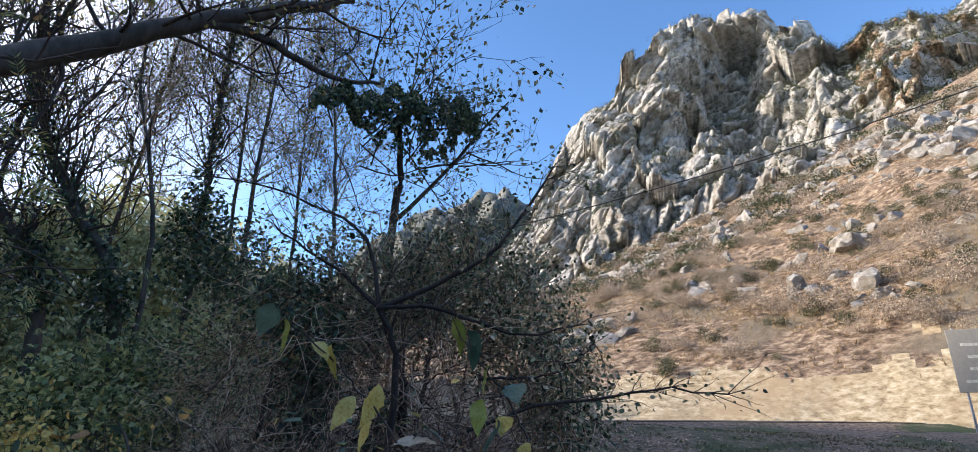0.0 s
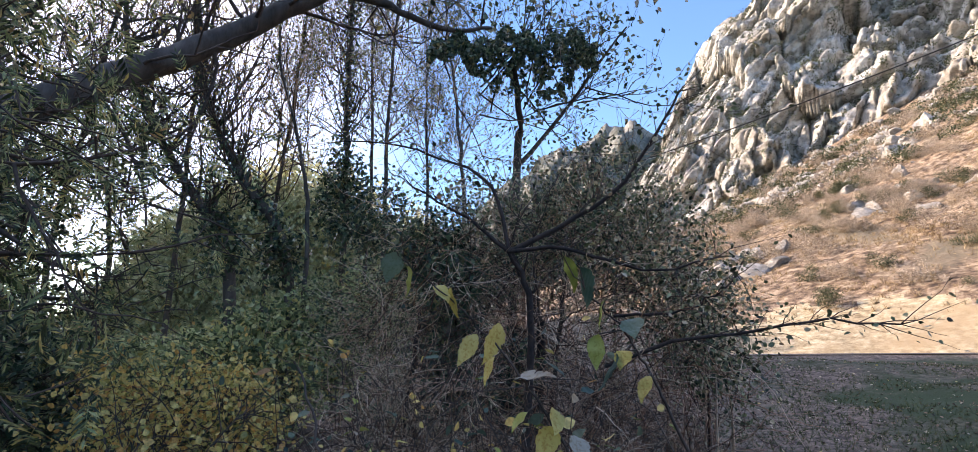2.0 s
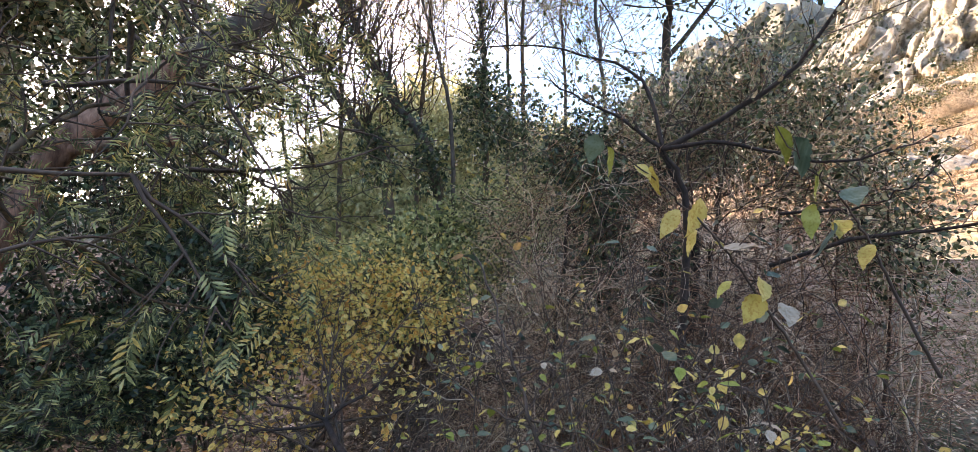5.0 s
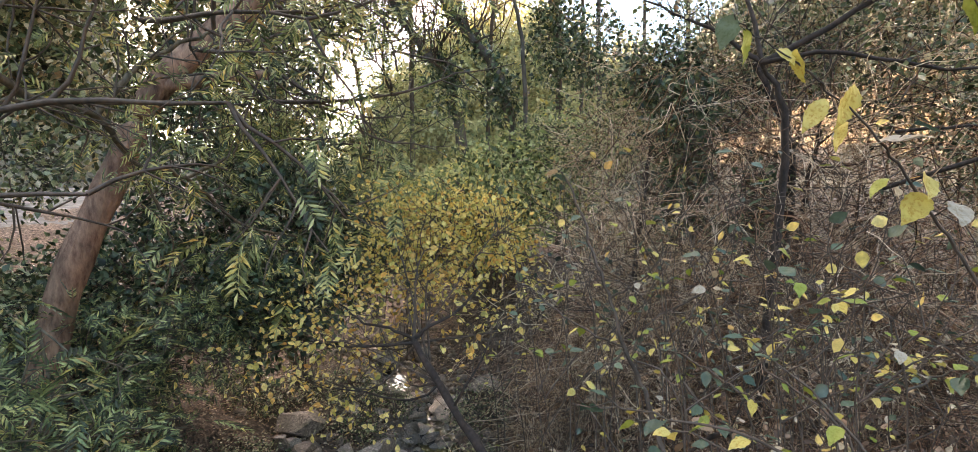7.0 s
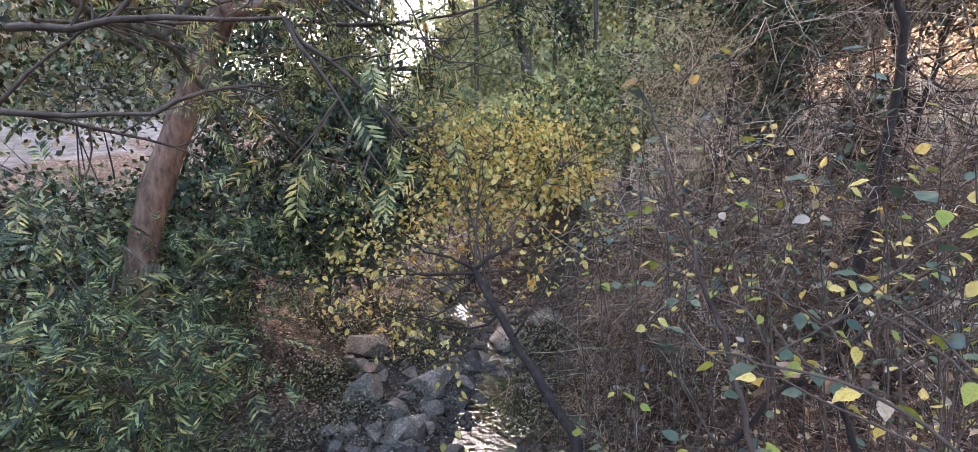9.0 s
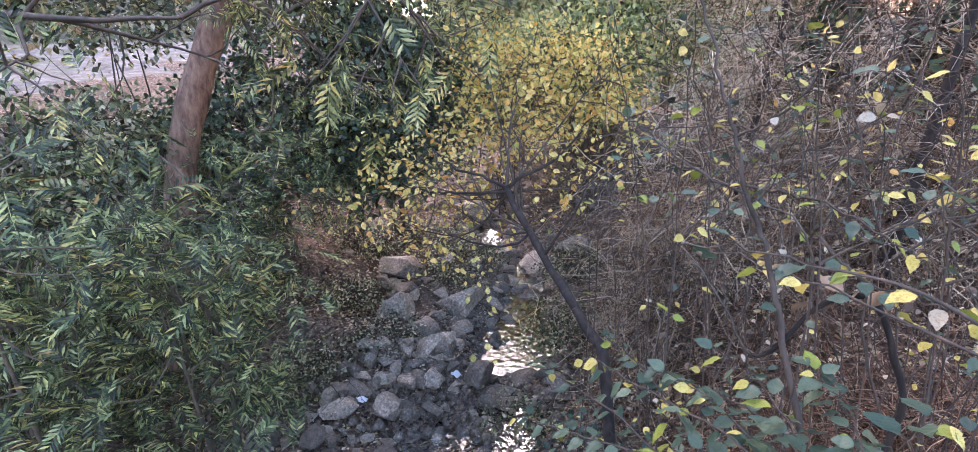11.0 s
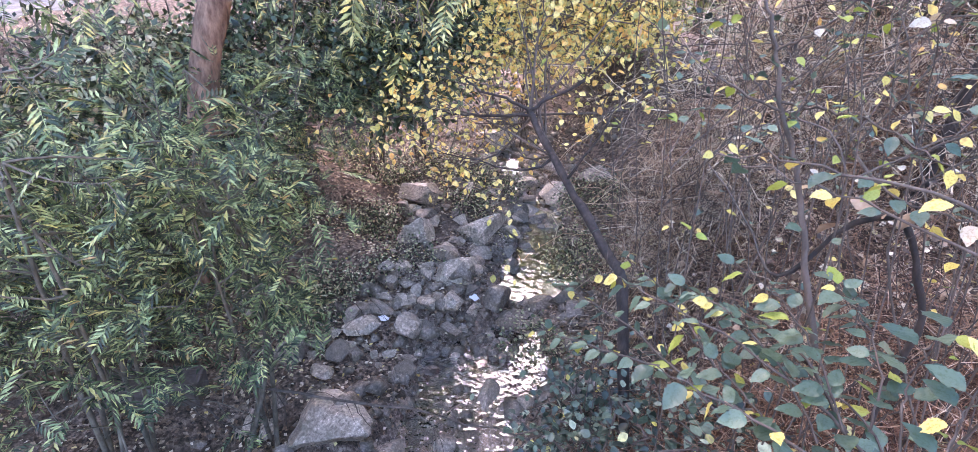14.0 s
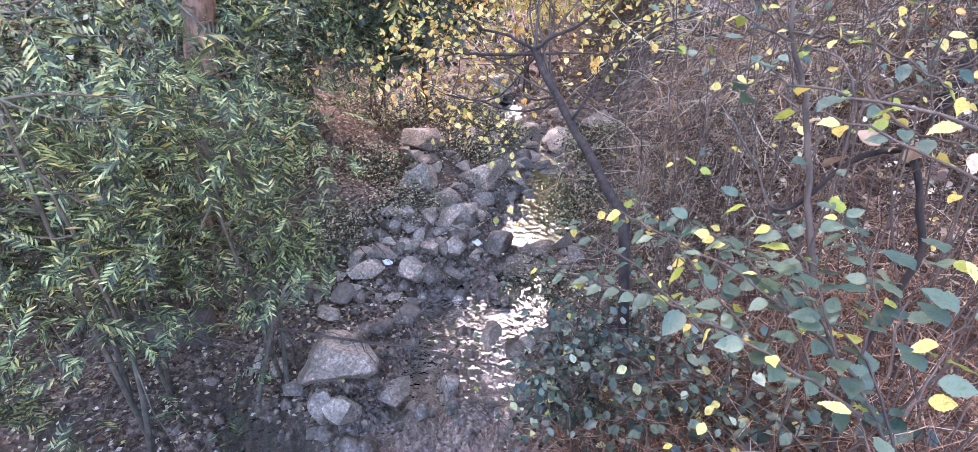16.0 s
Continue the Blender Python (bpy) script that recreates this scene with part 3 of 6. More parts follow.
def build_cliff():
    az = np.arange(-4, 58, 0.13)
    u = np.linspace(0, 1, 260)
    U, A = np.meshgrid(u, az, indexing="ij")
    a = np.radians(A)
    r0, r1 = 117.0, 190.0
    z0 = ground_z(r0 * np.sin(a), r0 * np.cos(a)) - 4.5
    z1 = EYE_Z + r1 * np.tan(np.radians(np.interp(A, TOP_AZ, TOP_EL)))
    # blocks and cracks, taller than wide
    arc, h = A * 2.6, U * (z1 - z0)
    warp = 5 * fbm(arc * 0.06, h * 0.05, 31)
    w2 = 3 * fbm(arc * 0.2, h * 0.2, 33)
    v1, e1 = cells((arc + warp * 2) / 15.0, (h + 0.5 * arc + warp) / 17.0, 41)
    v2, e2 = cells((arc + w2) / 5.5, (h - 0.35 * arc + w2) / 6.0, 51)
    v3, e3 = cells((arc + w2) / 2.1, (h - w2) / 2.2, 61)
    ribs = np.abs(fbm(arc * 0.055 + 3, h * 0.018, 35, 4))
    steep = np.interp(A, [-4, 2, 36, 39, 58], [0.6, 1, 1, 0.45, 0.4])
    env = smooth(U, 0.0, 0.07) * (1 - 0.75 * smooth(U, 0.9, 1.0))
    out = ((v1 - 0.5) * 13.0 + (v2 - 0.5) * 5.0 + (v3 - 0.5) * 0.9 - 3.0 * np.exp(-e1 * 22) - 1.6 * np.exp(-e2 * 22) - 0.35 * np.exp(-e3 * 14) + 1.0 - 5 * ribs) * steep * env
    # broken ground on the ridge beside the cliff
    out = out + ((v1 - 0.5) * 7 + (v2 - 0.5) * 3.5 + 9 * fbm(arc * 0.09, h * 0.09, 71)) * smooth(A, 36.5, 40) * env
    # a shaded hollow high up
    aw, uw = A + 4 * fbm(arc * 0.08, h * 0.06, 14), U + 0.25 * fbm(arc * 0.07, h * 0.07, 15)
    hollow = 24 * smooth(aw, 20.0, 22.5) * (1 - smooth(aw, 28, 34)) * smooth(uw + 0.012 * (A - 25), 0.3, 0.46) * (1 - smooth(uw, 0.66, 0.86))
    # stepped profile: upright faces with narrow ledges, broken from block to block
    def steps(n, shift, flat):
        k = U * n + shift
        f = np.floor(k)
        return np.clip((f + smooth(k - f, flat, 1.0) - shift) / n, -0.05, 1.05)
    g = 0.5 * steps(9, 1.6 * v1, 0.72) + 0.3 * steps(26, 1.8 * v2, 0.65) + 0.2 * U
    lift = U
    Rr = r0 + (r1 - r0) * (U + (g - U) * steep * env) - out * 0.8 + hollow
    Z = z0 + (z1 - z0) * lift + out * 0.1 + smooth(U, 0.9, 0.97) * 3.0 * (v2 - 0.5) * steep
    X, Y = Rr * np.sin(a), Rr * np.cos(a)
    n, m = X.shape
    V = np.stack([X, Y, Z], -1).reshape(-1, 3)
    back = np.stack([(r1 + 90) * np.sin(a[-1]), (r1 + 90) * np.cos(a[-1]), Z[-1] - 55], -1)
    V = np.vstack([V, back])
    F = grid_faces(n + 1, m)
    Az = np.concatenate([A.ravel(), az])[F].mean(1)
    Uf = np.concatenate([U.ravel(), az * 0 + 1])[F].mean(1)
    grass = fbm(Az * 0.9, Uf * 9, 17) - 0.04 * smooth(Az, 36.5, 39) - 0.9 * (1 - smooth(Az, 36.5, 38)) + 0.75 * (1 - smooth(Uf, 0.02, 0.10)) > 0.06
    me = mesh_of("cliff", V, F[:, ::-1], None, False, [M_CLIFF, M_HILL], grass.astype(int))
    tagged(new("cliff", me), "pale grey limestone cliff, cracked and blocky, in sunlight", "cliff", "", "structure")
    return V[:n * m].reshape(n, m, 3), steep


CLIFF, CLIFF_STEEP = build_cliff()


def far_range(name, label, az0, az1, dist, els, mat, rugged, seed):
    az = np.linspace(az0, az1, 160)
    u = np.linspace(0, 1, 60)
    U, A = np.meshgrid(u, az, indexing="ij")
    a = np.radians(A)
    z1 = EYE_Z + dist * np.tan(np.radians(np.interp(A, *els)))
    arc, h = np.radians(A) * dist, U * z1
    v, e = cells(arc / (dist * 0.03), h / (dist * 0.04), seed)
    bumpy = rugged * ((v - 0.5) + 2.2 * fbm(arc / (dist * 0.06), h / (dist * 0.06), seed + 5)) * np.sin(np.pi * np.clip(U, 0.03, 0.9))
    Rr = dist * (0.62 + 0.38 * U) - bumpy
    Z = z1 * U + bumpy * 0.4 + rugged * 0.25 * fbm(arc / (dist * 0.02), 0 * h, seed + 9) * U
    V = np.stack([Rr * np.sin(a), Rr * np.cos(a), Z], -1).reshape(-1, 3)
    return tagged(new(name, mesh_of(name, V, grid_faces(60, 160)[:, ::-1], mat)), label, "mountain", "", "structure")


M_FAR = rock_mat("far_limestone", [(0.3, (0.05, 0.06, 0.05)), (0.5, (0.11, 0.11, 0.095)), (0.72, (0.36, 0.34, 0.31))], 0.035, (0.05, 0.07, 0.05), 0.02, 3.0)
far_range("far_mountain", "distant wooded limestone mountain with pale crags", -24, 9, 420,
          ([-24, -17, -10, -6, -1.8, 1.1, 4, 9], [8, 14, 19.3, 21.5, 22.8, 23, 22, 16]), M_FAR, 22, 101)


def blocks_rock(name, place, size, mat, seed, squash=0.7, label="", category="boulder", group="", detail=3, rough=1.0):
    """A weathered stone: a rounded block with flattened faces."""
    rng = np.random.default_rng(seed)
    bm = bmesh.new()
    bmesh.ops.create_icosphere(bm, subdivisions=detail, radius=1.0)
    planes = [(unit(rng.normal(0, 1, 3)), rng.uniform(0.36, 0.75)) for _ in range(11)]
    off = rng.uniform(0, 50, 3)
    sx, sy, sz = size[0] / 2, size[1] / 2, size[2] / 2
    p = np.array([v.co[:] for v in bm.verts])
    for nrm, dd in planes:
        k = np.maximum(p @ nrm - dd, 0)
        p = p - nrm * k[:, None] * 0.97
    for v, q in zip(bm.verts, p):
        a = Vector(q)
        g = 1.16 * (1 + rough * 0.09 * noise.noise(a * 2.2 + Vector(off)) + rough * 0.05 * noise.noise(a * 5 + Vector(off)) + 0.025 * noise.noise(a * 13 + Vector(off)))
        v.co = Vector((q[0] * sx, q[1] * sy, q[2] * sz)) * g
    me = bpy.data.meshes.new(name)
    bm.to_mesh(me)
    bm.free()
    if detail > 2:
        for poly in me.polygons:
            poly.use_smooth = True
        me.set_sharp_from_angle(angle=radians(24))
    me.materials.append(mat)
    return me


def stone(place, size, seed, label="grey angular boulder in the stream bed", me=None, sink=0.3):
    x, y = place
    rng = np.random.default_rng(seed)
    own = me is None
    ob = new("boulder", blocks_rock("boulder", place, size, M_BOULDER, seed, detail=4) if own else me)
    k = (1, 1, 1) if own else size
    ob.matrix_basis = pose(x, y, max(float(ground_z(x, y)), -0.2) + size[2] * (0.5 - sink), *rng.uniform(-14, 14, 2), rng.uniform(0, 360)) @ Matrix.Diagonal((*k, 1))
    return tagged(ob, label, "boulder", "stream boulders")


# ---- stream ----
def build_water():
    s = np.linspace(0, 1, 90)
    pts = curve(STREAM[1:12], 90)
    tan = unit(np.gradient(pts, axis=0))
    nrm = np.stack([-tan[:, 1], tan[:, 0]], -1)
    w = np.linspace(-1.25, 1.7, 15)
    V = np.zeros((90, 15, 3))
    V[..., :2] = pts[:, None] + w[None, :, None] * nrm[:, None]
    _, _, al = stream_frame(pts[:, 0], pts[:, 1])
    V[..., 2] = (-0.09 + 0.035 * np.clip(al - 11.0, 0, 30) - 0.0)[:, None]
    me = mesh_of("water", V.reshape(-1, 3), grid_faces(90, 15), M_WATER, True)
    tagged(new("water", me), "shallow clear stream water between stones, mirroring the sky", "water", "", "structure")


build_water()

# stones by place, width and height: up the stream, on the bar, round the pool
UPPER_STONES = [
    (-6.37, 4.13, 0.77, 0.37), (-5.89, 3.90, 0.35, 0.18), (-5.41, 3.46, 0.53, 0.39), (-5.20, 4.30, 0.73, 0.35), (-4.86, 4.04, 0.31, 0.15), (-4.94, 3.47, 0.41, 0.20), (-5.44, 5.31, 0.37, 0.25), (-5.65, 5.76, 0.35, 0.17),
    (-8.22, 7.23, 0.76, 0.47), (-8.66, 8.00, 0.72, 0.71), (-6.42, 6.36, 0.45, 0.21), (-5.11, 6.72, 0.53, 0.25), (-5.70, 6.35, 0.50, 0.24), (-5.99, 5.97, 0.30, 0.16), (-4.69, 5.10, 0.29, 0.15), (-6.21, 3.73, 0.28, 0.22),
    (-5.08, 4.75, 0.31, 0.15), (-5.24, 3.86, 0.22, 0.10), (-5.39, 6.41, 0.34, 0.17), (-4.89, 6.17, 0.30, 0.20), (-6.27, 4.94, 0.23, 0.11), (-6.10, 5.30, 0.28, 0.14), (-6.22, 6.87, 0.31, 0.15)]
BAR_STONES = [
    (-4.37, 3.26, 0.51, 0.24), (-4.66, 2.73, 0.21, 0.11), (-4.76, 2.60, 0.19, 0.16), (-4.63, 2.41, 0.22, 0.11), (-4.44, 2.71, 0.22, 0.13), (-4.22, 2.70, 0.20, 0.19), (-4.16, 2.81, 0.20, 0.21), (-4.07, 2.95, 0.23, 0.24),
    (-3.93, 2.77, 0.24, 0.17), (-3.85, 3.39, 0.36, 0.24), (-4.14, 2.36, 0.35, 0.25), (-4.31, 2.00, 0.42, 0.20), (-3.94, 3.08, 0.21, 0.11), (-4.14, 3.27, 0.23, 0.11), (-4.63, 2.99, 0.26, 0.13), (-4.90, 2.86, 0.20, 0.12),
    (-4.18, 3.60, 0.20, 0.09), (-4.40, 2.95, 0.19, 0.10), (-4.27, 3.26, 0.20, 0.09), (-4.48, 2.18, 0.19, 0.09), (-4.40, 2.59, 0.18, 0.11), (-3.99, 3.21, 0.16, 0.09), (-4.22, 3.08, 0.19, 0.09), (-5.06, 2.73, 0.23, 0.13)]
POOL_STONES = [
    (-3.63, 3.56, 0.48, 0.23), (-3.67, 3.92, 0.36, 0.17), (-3.60, 3.21, 0.29, 0.14), (-3.29, 3.67, 0.28, 0.13), (-3.14, 3.87, 0.26, 0.12), (-3.84, 2.21, 0.17, 0.10), (-3.73, 2.46, 0.20, 0.09), (-4.48, 1.31, 0.34, 0.17),
    (-3.12, 0.87, 0.21, 0.22), (-2.99, 0.98, 0.25, 0.27), (-3.82, 0.78, 0.21, 0.10), (-2.79, 1.88, 0.23, 0.21), (-3.04, 2.57, 0.35, 0.17), (-3.06, 1.49, 0.34, 0.16), (-3.32, 3.00, 0.12, 0.11), (-3.69, 2.69, 0.13, 0.06),
    (-3.36, 2.21, 0.11, 0.05), (-3.46, 2.87, 0.13, 0.06), (-3.27, 2.06, 0.09, 0.06), (-3.89, 2.35, 0.09, 0.10), (-3.38, 2.50, 0.12, 0.06), (-4.05, 1.37, 0.24, 0.11), (-4.11, 1.76, 0.21, 0.10), (-4.02, 0.71, 0.21, 0.10)]
for k, (x, y, w, h) in enumerate(UPPER_STONES + BAR_STONES + POOL_STONES):
    stone((x, y), (w * 1.12, w * 0.92, h * 1.2), 100 + k, sink=0.22)
stone((-3.42, 1.12), (0.78, 0.6, 0.42), 171, "broad flat-topped grey boulder beside the pool", None, 0.35)

COBBLES = [blocks_rock("boulder", None, (1, 1, 1), M_BOULDER, 150 + k, detail=3) for k in range(9)]


def more_stones():
    """Smaller stones crowding the bar beside the water, a few in it."""
    rng = np.random.default_rng(31)
    line = curve(STREAM[2:11], 200)
    tan = unit(np.gradient(line, axis=0))
    for k in range(250):
        i = 42 + int(158 * rng.random() ** 1.35) if rng.random() < 0.93 else int(rng.integers(0, 42))
        off = rng.normal(-0.85, 0.7) if rng.random() < 0.7 else rng.uniform(-0.4, 0.8)
        if abs(off) < 0.4 and rng.random() < (0.75 if i < 75 else 0.15):
            continue
        p = line[i] + off * np.array([tan[i, 1], -tan[i, 0]])
        if ground_z(p[0], p[1]) < -0.12 and rng.random() < 0.85:
            continue
        s = float(np.clip(rng.lognormal(-2.15, 0.42), 0.05, 0.24))
        stone((p[0], p[1]), (s * rng.uniform(0.9, 1.4), s, s * rng.uniform(0.55, 0.85)), 500 + k, "small grey stone of the stream bed", COBBLES[k % 9], 0.25)

    for k in range(18):
        i = int(rng.uniform(84, 118)) if k < 4 else int(rng.uniform(118, 190))
        p = line[i] + rng.uniform(-0.5, 0.5) * np.array([tan[i, 1], -tan[i, 0]])
        s = rng.uniform(0.1, 0.26)
        stone((p[0], p[1]), (s * rng.uniform(1.0, 1.5), s, s * 0.8), 900 + k, "dark wet stone in the running water", COBBLES[k % 9], 0.1)


more_stones()

# ---- concrete footing ----
def slab(name, a, b, z0, z1, thick, mat):
    a, b = Vector((*a, 0)), Vector((*b, 0))
    bm = bmesh.new()
    bmesh.ops.create_cube(bm, size=1.0)
    bmesh.ops.subdivide_edges(bm, edges=bm.edges[:], cuts=5, use_grid_fill=True)
    ln = (b - a).length
    for v in bm.verts:
        v.co = Vector((v.co.x * ln, v.co.y * thick, v.co.z * (z1 - z0)))
        v.co += Vector([0.03 * noise.noise(v.co * 3 + Vector((k * 9, 0, 0))) for k in range(3)])
    bmesh.ops.bevel(bm, geom=[e for e in bm.edges if e.calc_face_angle(0) > 1.0], offset=0.02, segments=2, affect='EDGES')
    me = bpy.data.meshes.new(name)
    bm.to_mesh(me)
    bm.free()
    me.materials.append(mat)
    ob = new(name, me)
    ob.matrix_basis = Matrix.Translation(((a.x + b.x) / 2, (a.y + b.y) / 2, (z0 + z1) / 2)) @ Matrix.Rotation(math.atan2((b - a).y, (b - a).x), 4, 'Z')
    return ob


tagged(slab("stone_wall", (-4.98, -0.31), (-4.43, 0.49), -0.35, 0.42, 0.26, M_CONCRETE), "low brown weathered masonry wall beside the water", "wall", "", "structure")

# ---- road, sign, cable ----
ROAD_A, ROAD_B = np.array([-6.0, 33.0]), np.array([46.0, 24.5])


def strip(name, offs, drops, lift, mat, label, n=70):
    t = np.linspace(0, 1, n)[:, None]
    mid = ROAD_A + (ROAD_B - ROAD_A) * t
    nr = unit(np.array([-(ROAD_B - ROAD_A)[1], (ROAD_B - ROAD_A)[0]]))
    V = np.zeros((n, len(offs), 3))
    for k, (o, dz) in enumerate(zip(offs, drops)):
        V[:, k, :2] = mid + nr * o
        V[:, k, 2] = 3.52 + 0.016 * np.clip(mid[:, 0] - 6, 0, 60) + lift - dz
    return tagged(new(name, mesh_of(name, V.reshape(-1, 3), grid_faces(n, len(offs)), mat, True)), label, "road", "", "structure")


strip("road_verge", [-6.5, -3.2, 3.2, 4.6], [0.9, 0.0, 0.0, 0.7], 0.04, M_FIELD, "earth verge that carries the road")
strip("road", [-2.8, -1, 1, 2.8], [0.02, 0, 0, 0.02], 0.10, M_ROAD, "grey asphalt road at the foot of the hill")
strip("road_edge_line", [2.35, 2.55], [0.0, 0.0], 0.106, M_WHITE, "white painted edge line of the road")


def box(bm, c, s, rot=None):
    m = Matrix.Translation(c) @ (rot or Matrix()) @ Matrix.Diagonal((*s, 1))
    bmesh.ops.create_cube(bm, size=1.0, matrix=m)


def bm_mesh(name, bm, mat, bev=0.0):
    if bev:
        bmesh.ops.bevel(bm, geom=bm.edges[:], offset=bev, segments=1, affect='EDGES')
    me = bpy.data.meshes.new(name)
    bm.to_mesh(me)
    bm.free()
    me.materials.append(mat)
    return me


def build_sign(x, y):
    z = float(ground_z(x, y))
    ob = thing("road_sign", (x, y, z), "weathered brown-grey information board on two steel posts", "sign")
    fx, fy = 0.8, 0.6
    for k in (-0.75, 0.75):
        part("post", tubes("post", [(np.array([[x + fx * k, y - fy * k, z - 0.3], [x + fx * k, y - fy * k, z + 4.3]]), np.array([0.05, 0.05]))], M_STEEL, 8), ob)
    bm = bmesh.new()
    rot = Matrix.Rotation(-math.atan2(fy, fx), 4, 'Z')
    box(bm, (x, y - 0.07, z + 2.95), (2.1, 0.06, 2.6), rot)
    part("panel", bm_mesh("panel", bm, M_SIGN, 0.015), ob)
    for k in range(4):
        bm = bmesh.new()
        c = Vector((x, y - 0.07, z + 2.1 + k * 0.5)) + rot @ Vector((0.1 * (k % 2), -0.036, 0))
        box(bm, c, (1.5 - 0.25 * (k % 3), 0.006, 0.12), rot)
        part("text_bar", bm_mesh("text_bar", bm, M_SIGNBAR), ob)
    return ob


build_sign(20.6, 23.2)
_a, _b = np.array([52.0, 42.0, 35.9]), np.array([-6.0, 52.0, 19.6])
_t = np.linspace(0, 1, 40)[:, None]
_c = _a + (_b - _a) * _t
_c[:, 2] -= (4 * 1.1 * _t * (1 - _t))[:, 0]
tagged(new("overhead_cable", tubes("overhead_cable", [(_c, np.full(40, 0.055))], M_CABLE, 6)), "black overhead cable sagging across the slope", "cable")


def spot(az, el, d):
    """A place by compass bearing, elevation and distance from where the walk stands when it looks that way."""
    a, e = radians(az), radians(el)
    k = float(smooth(el, -15, 0))
    sx, sy, sz = (k * float(np.interp(az, [-80, -60, -45, -22], row)) for row in ((0, 0.04, 0.1, 0.19), (0, -0.025, -0.05, -0.03), (0, 0.067, 0.08, 0.1)))
    return np.array([sx + d * math.cos(e) * math.sin(a), sy + d * math.cos(e) * math.cos(a), EYE_Z + sz + d * math.sin(e)])


# ---- hillside plants and outcrops ----
def scatter_hill(n, rng, r0, r1, a0, a1):
    r = np.sqrt(rng.uniform(r0 ** 2, r1 ** 2, n))
    a = np.radians(rng.uniform(a0, a1, n))
    return r * np.sin(a), r * np.cos(a)


def hill_cover():
    rng = np.random.default_rng(21)
    x, y = scatter_hill(60000, rng, 33, 120, -4, 52)
    keep = rng.random(len(x)) < smooth(np.hypot(x, y), 35, 44) * np.clip(1.4 - np.hypot(x, y) / 110, 0.15, 1) * (0.15 + 0.85 * smooth(fbm(x * 0.25, y * 0.25, 91), -0.12, 0.2))
    x, y = x[keep], y[keep]
    z = ground_z(x, y)
    # tussocks: several blades fan out from one root
    big = np.repeat(rng.uniform(0.6, 1.5, len(x)), 7)
    P = np.repeat(np.stack([x, y, z - 0.03], -1), 7, 0) + rng.normal(0, 0.07, (7 * len(x), 3)) * np.array([1, 1, 0])
    A = unit(rng.normal(0, 0.55, P.shape) + np.array([0, 0, 1.0]))
    shape = (BLADE[0] * np.array([2.0, 1, 1]), BLADE[1])
    me = leaves("dry_grass", P, A, big * rng.uniform(0.16, 0.34, len(P)), shape, M_DRYGRASS, 0.0, rng)
    tagged(new("dry_grass", me), "sunlit golden dry grass tufts over the hillside", "grass", "", "stuff")


hill_cover()


def bush_mesh(seed, mat, squash=0.8, n=1000, leaf=0.085):
    rng = np.random.default_rng(seed)
    c = unit(rng.normal(0, 1, (7, 3))) * np.array([0.55, 0.55, 0.3]) + np.array([0, 0, 0.45])
    k = rng.integers(0, 7, n)
    P = c[k] + unit(rng.normal(0, 1, (n, 3))) * (0.38 * rng.random((n, 1)) ** 0.4) * np.array([1, 1, squash])
    P[:, 2] = np.abs(P[:, 2])
    A = unit(P * np.array([1, 1, 0.6]) + rng.normal(0, 0.5, P.shape))
    return leaves("foliage", P, A, rng.uniform(0.6, 1.3, n) * leaf, DIAMOND, mat, 0.3, rng)


BUSHES = [bush_mesh(300 + k, M_SHRUB, 0.9, 1500, 0.065) for k in range(3)] + [bush_mesh(310 + k, M_DRYBUSH, 1.1, 1300, 0.06) for k in range(3)]
ROCKS = [blocks_rock("outcrop", None, (1, 1, 1), M_OUTCROP, 400 + k, detail=3, rough=2.6) for k in range(5)]


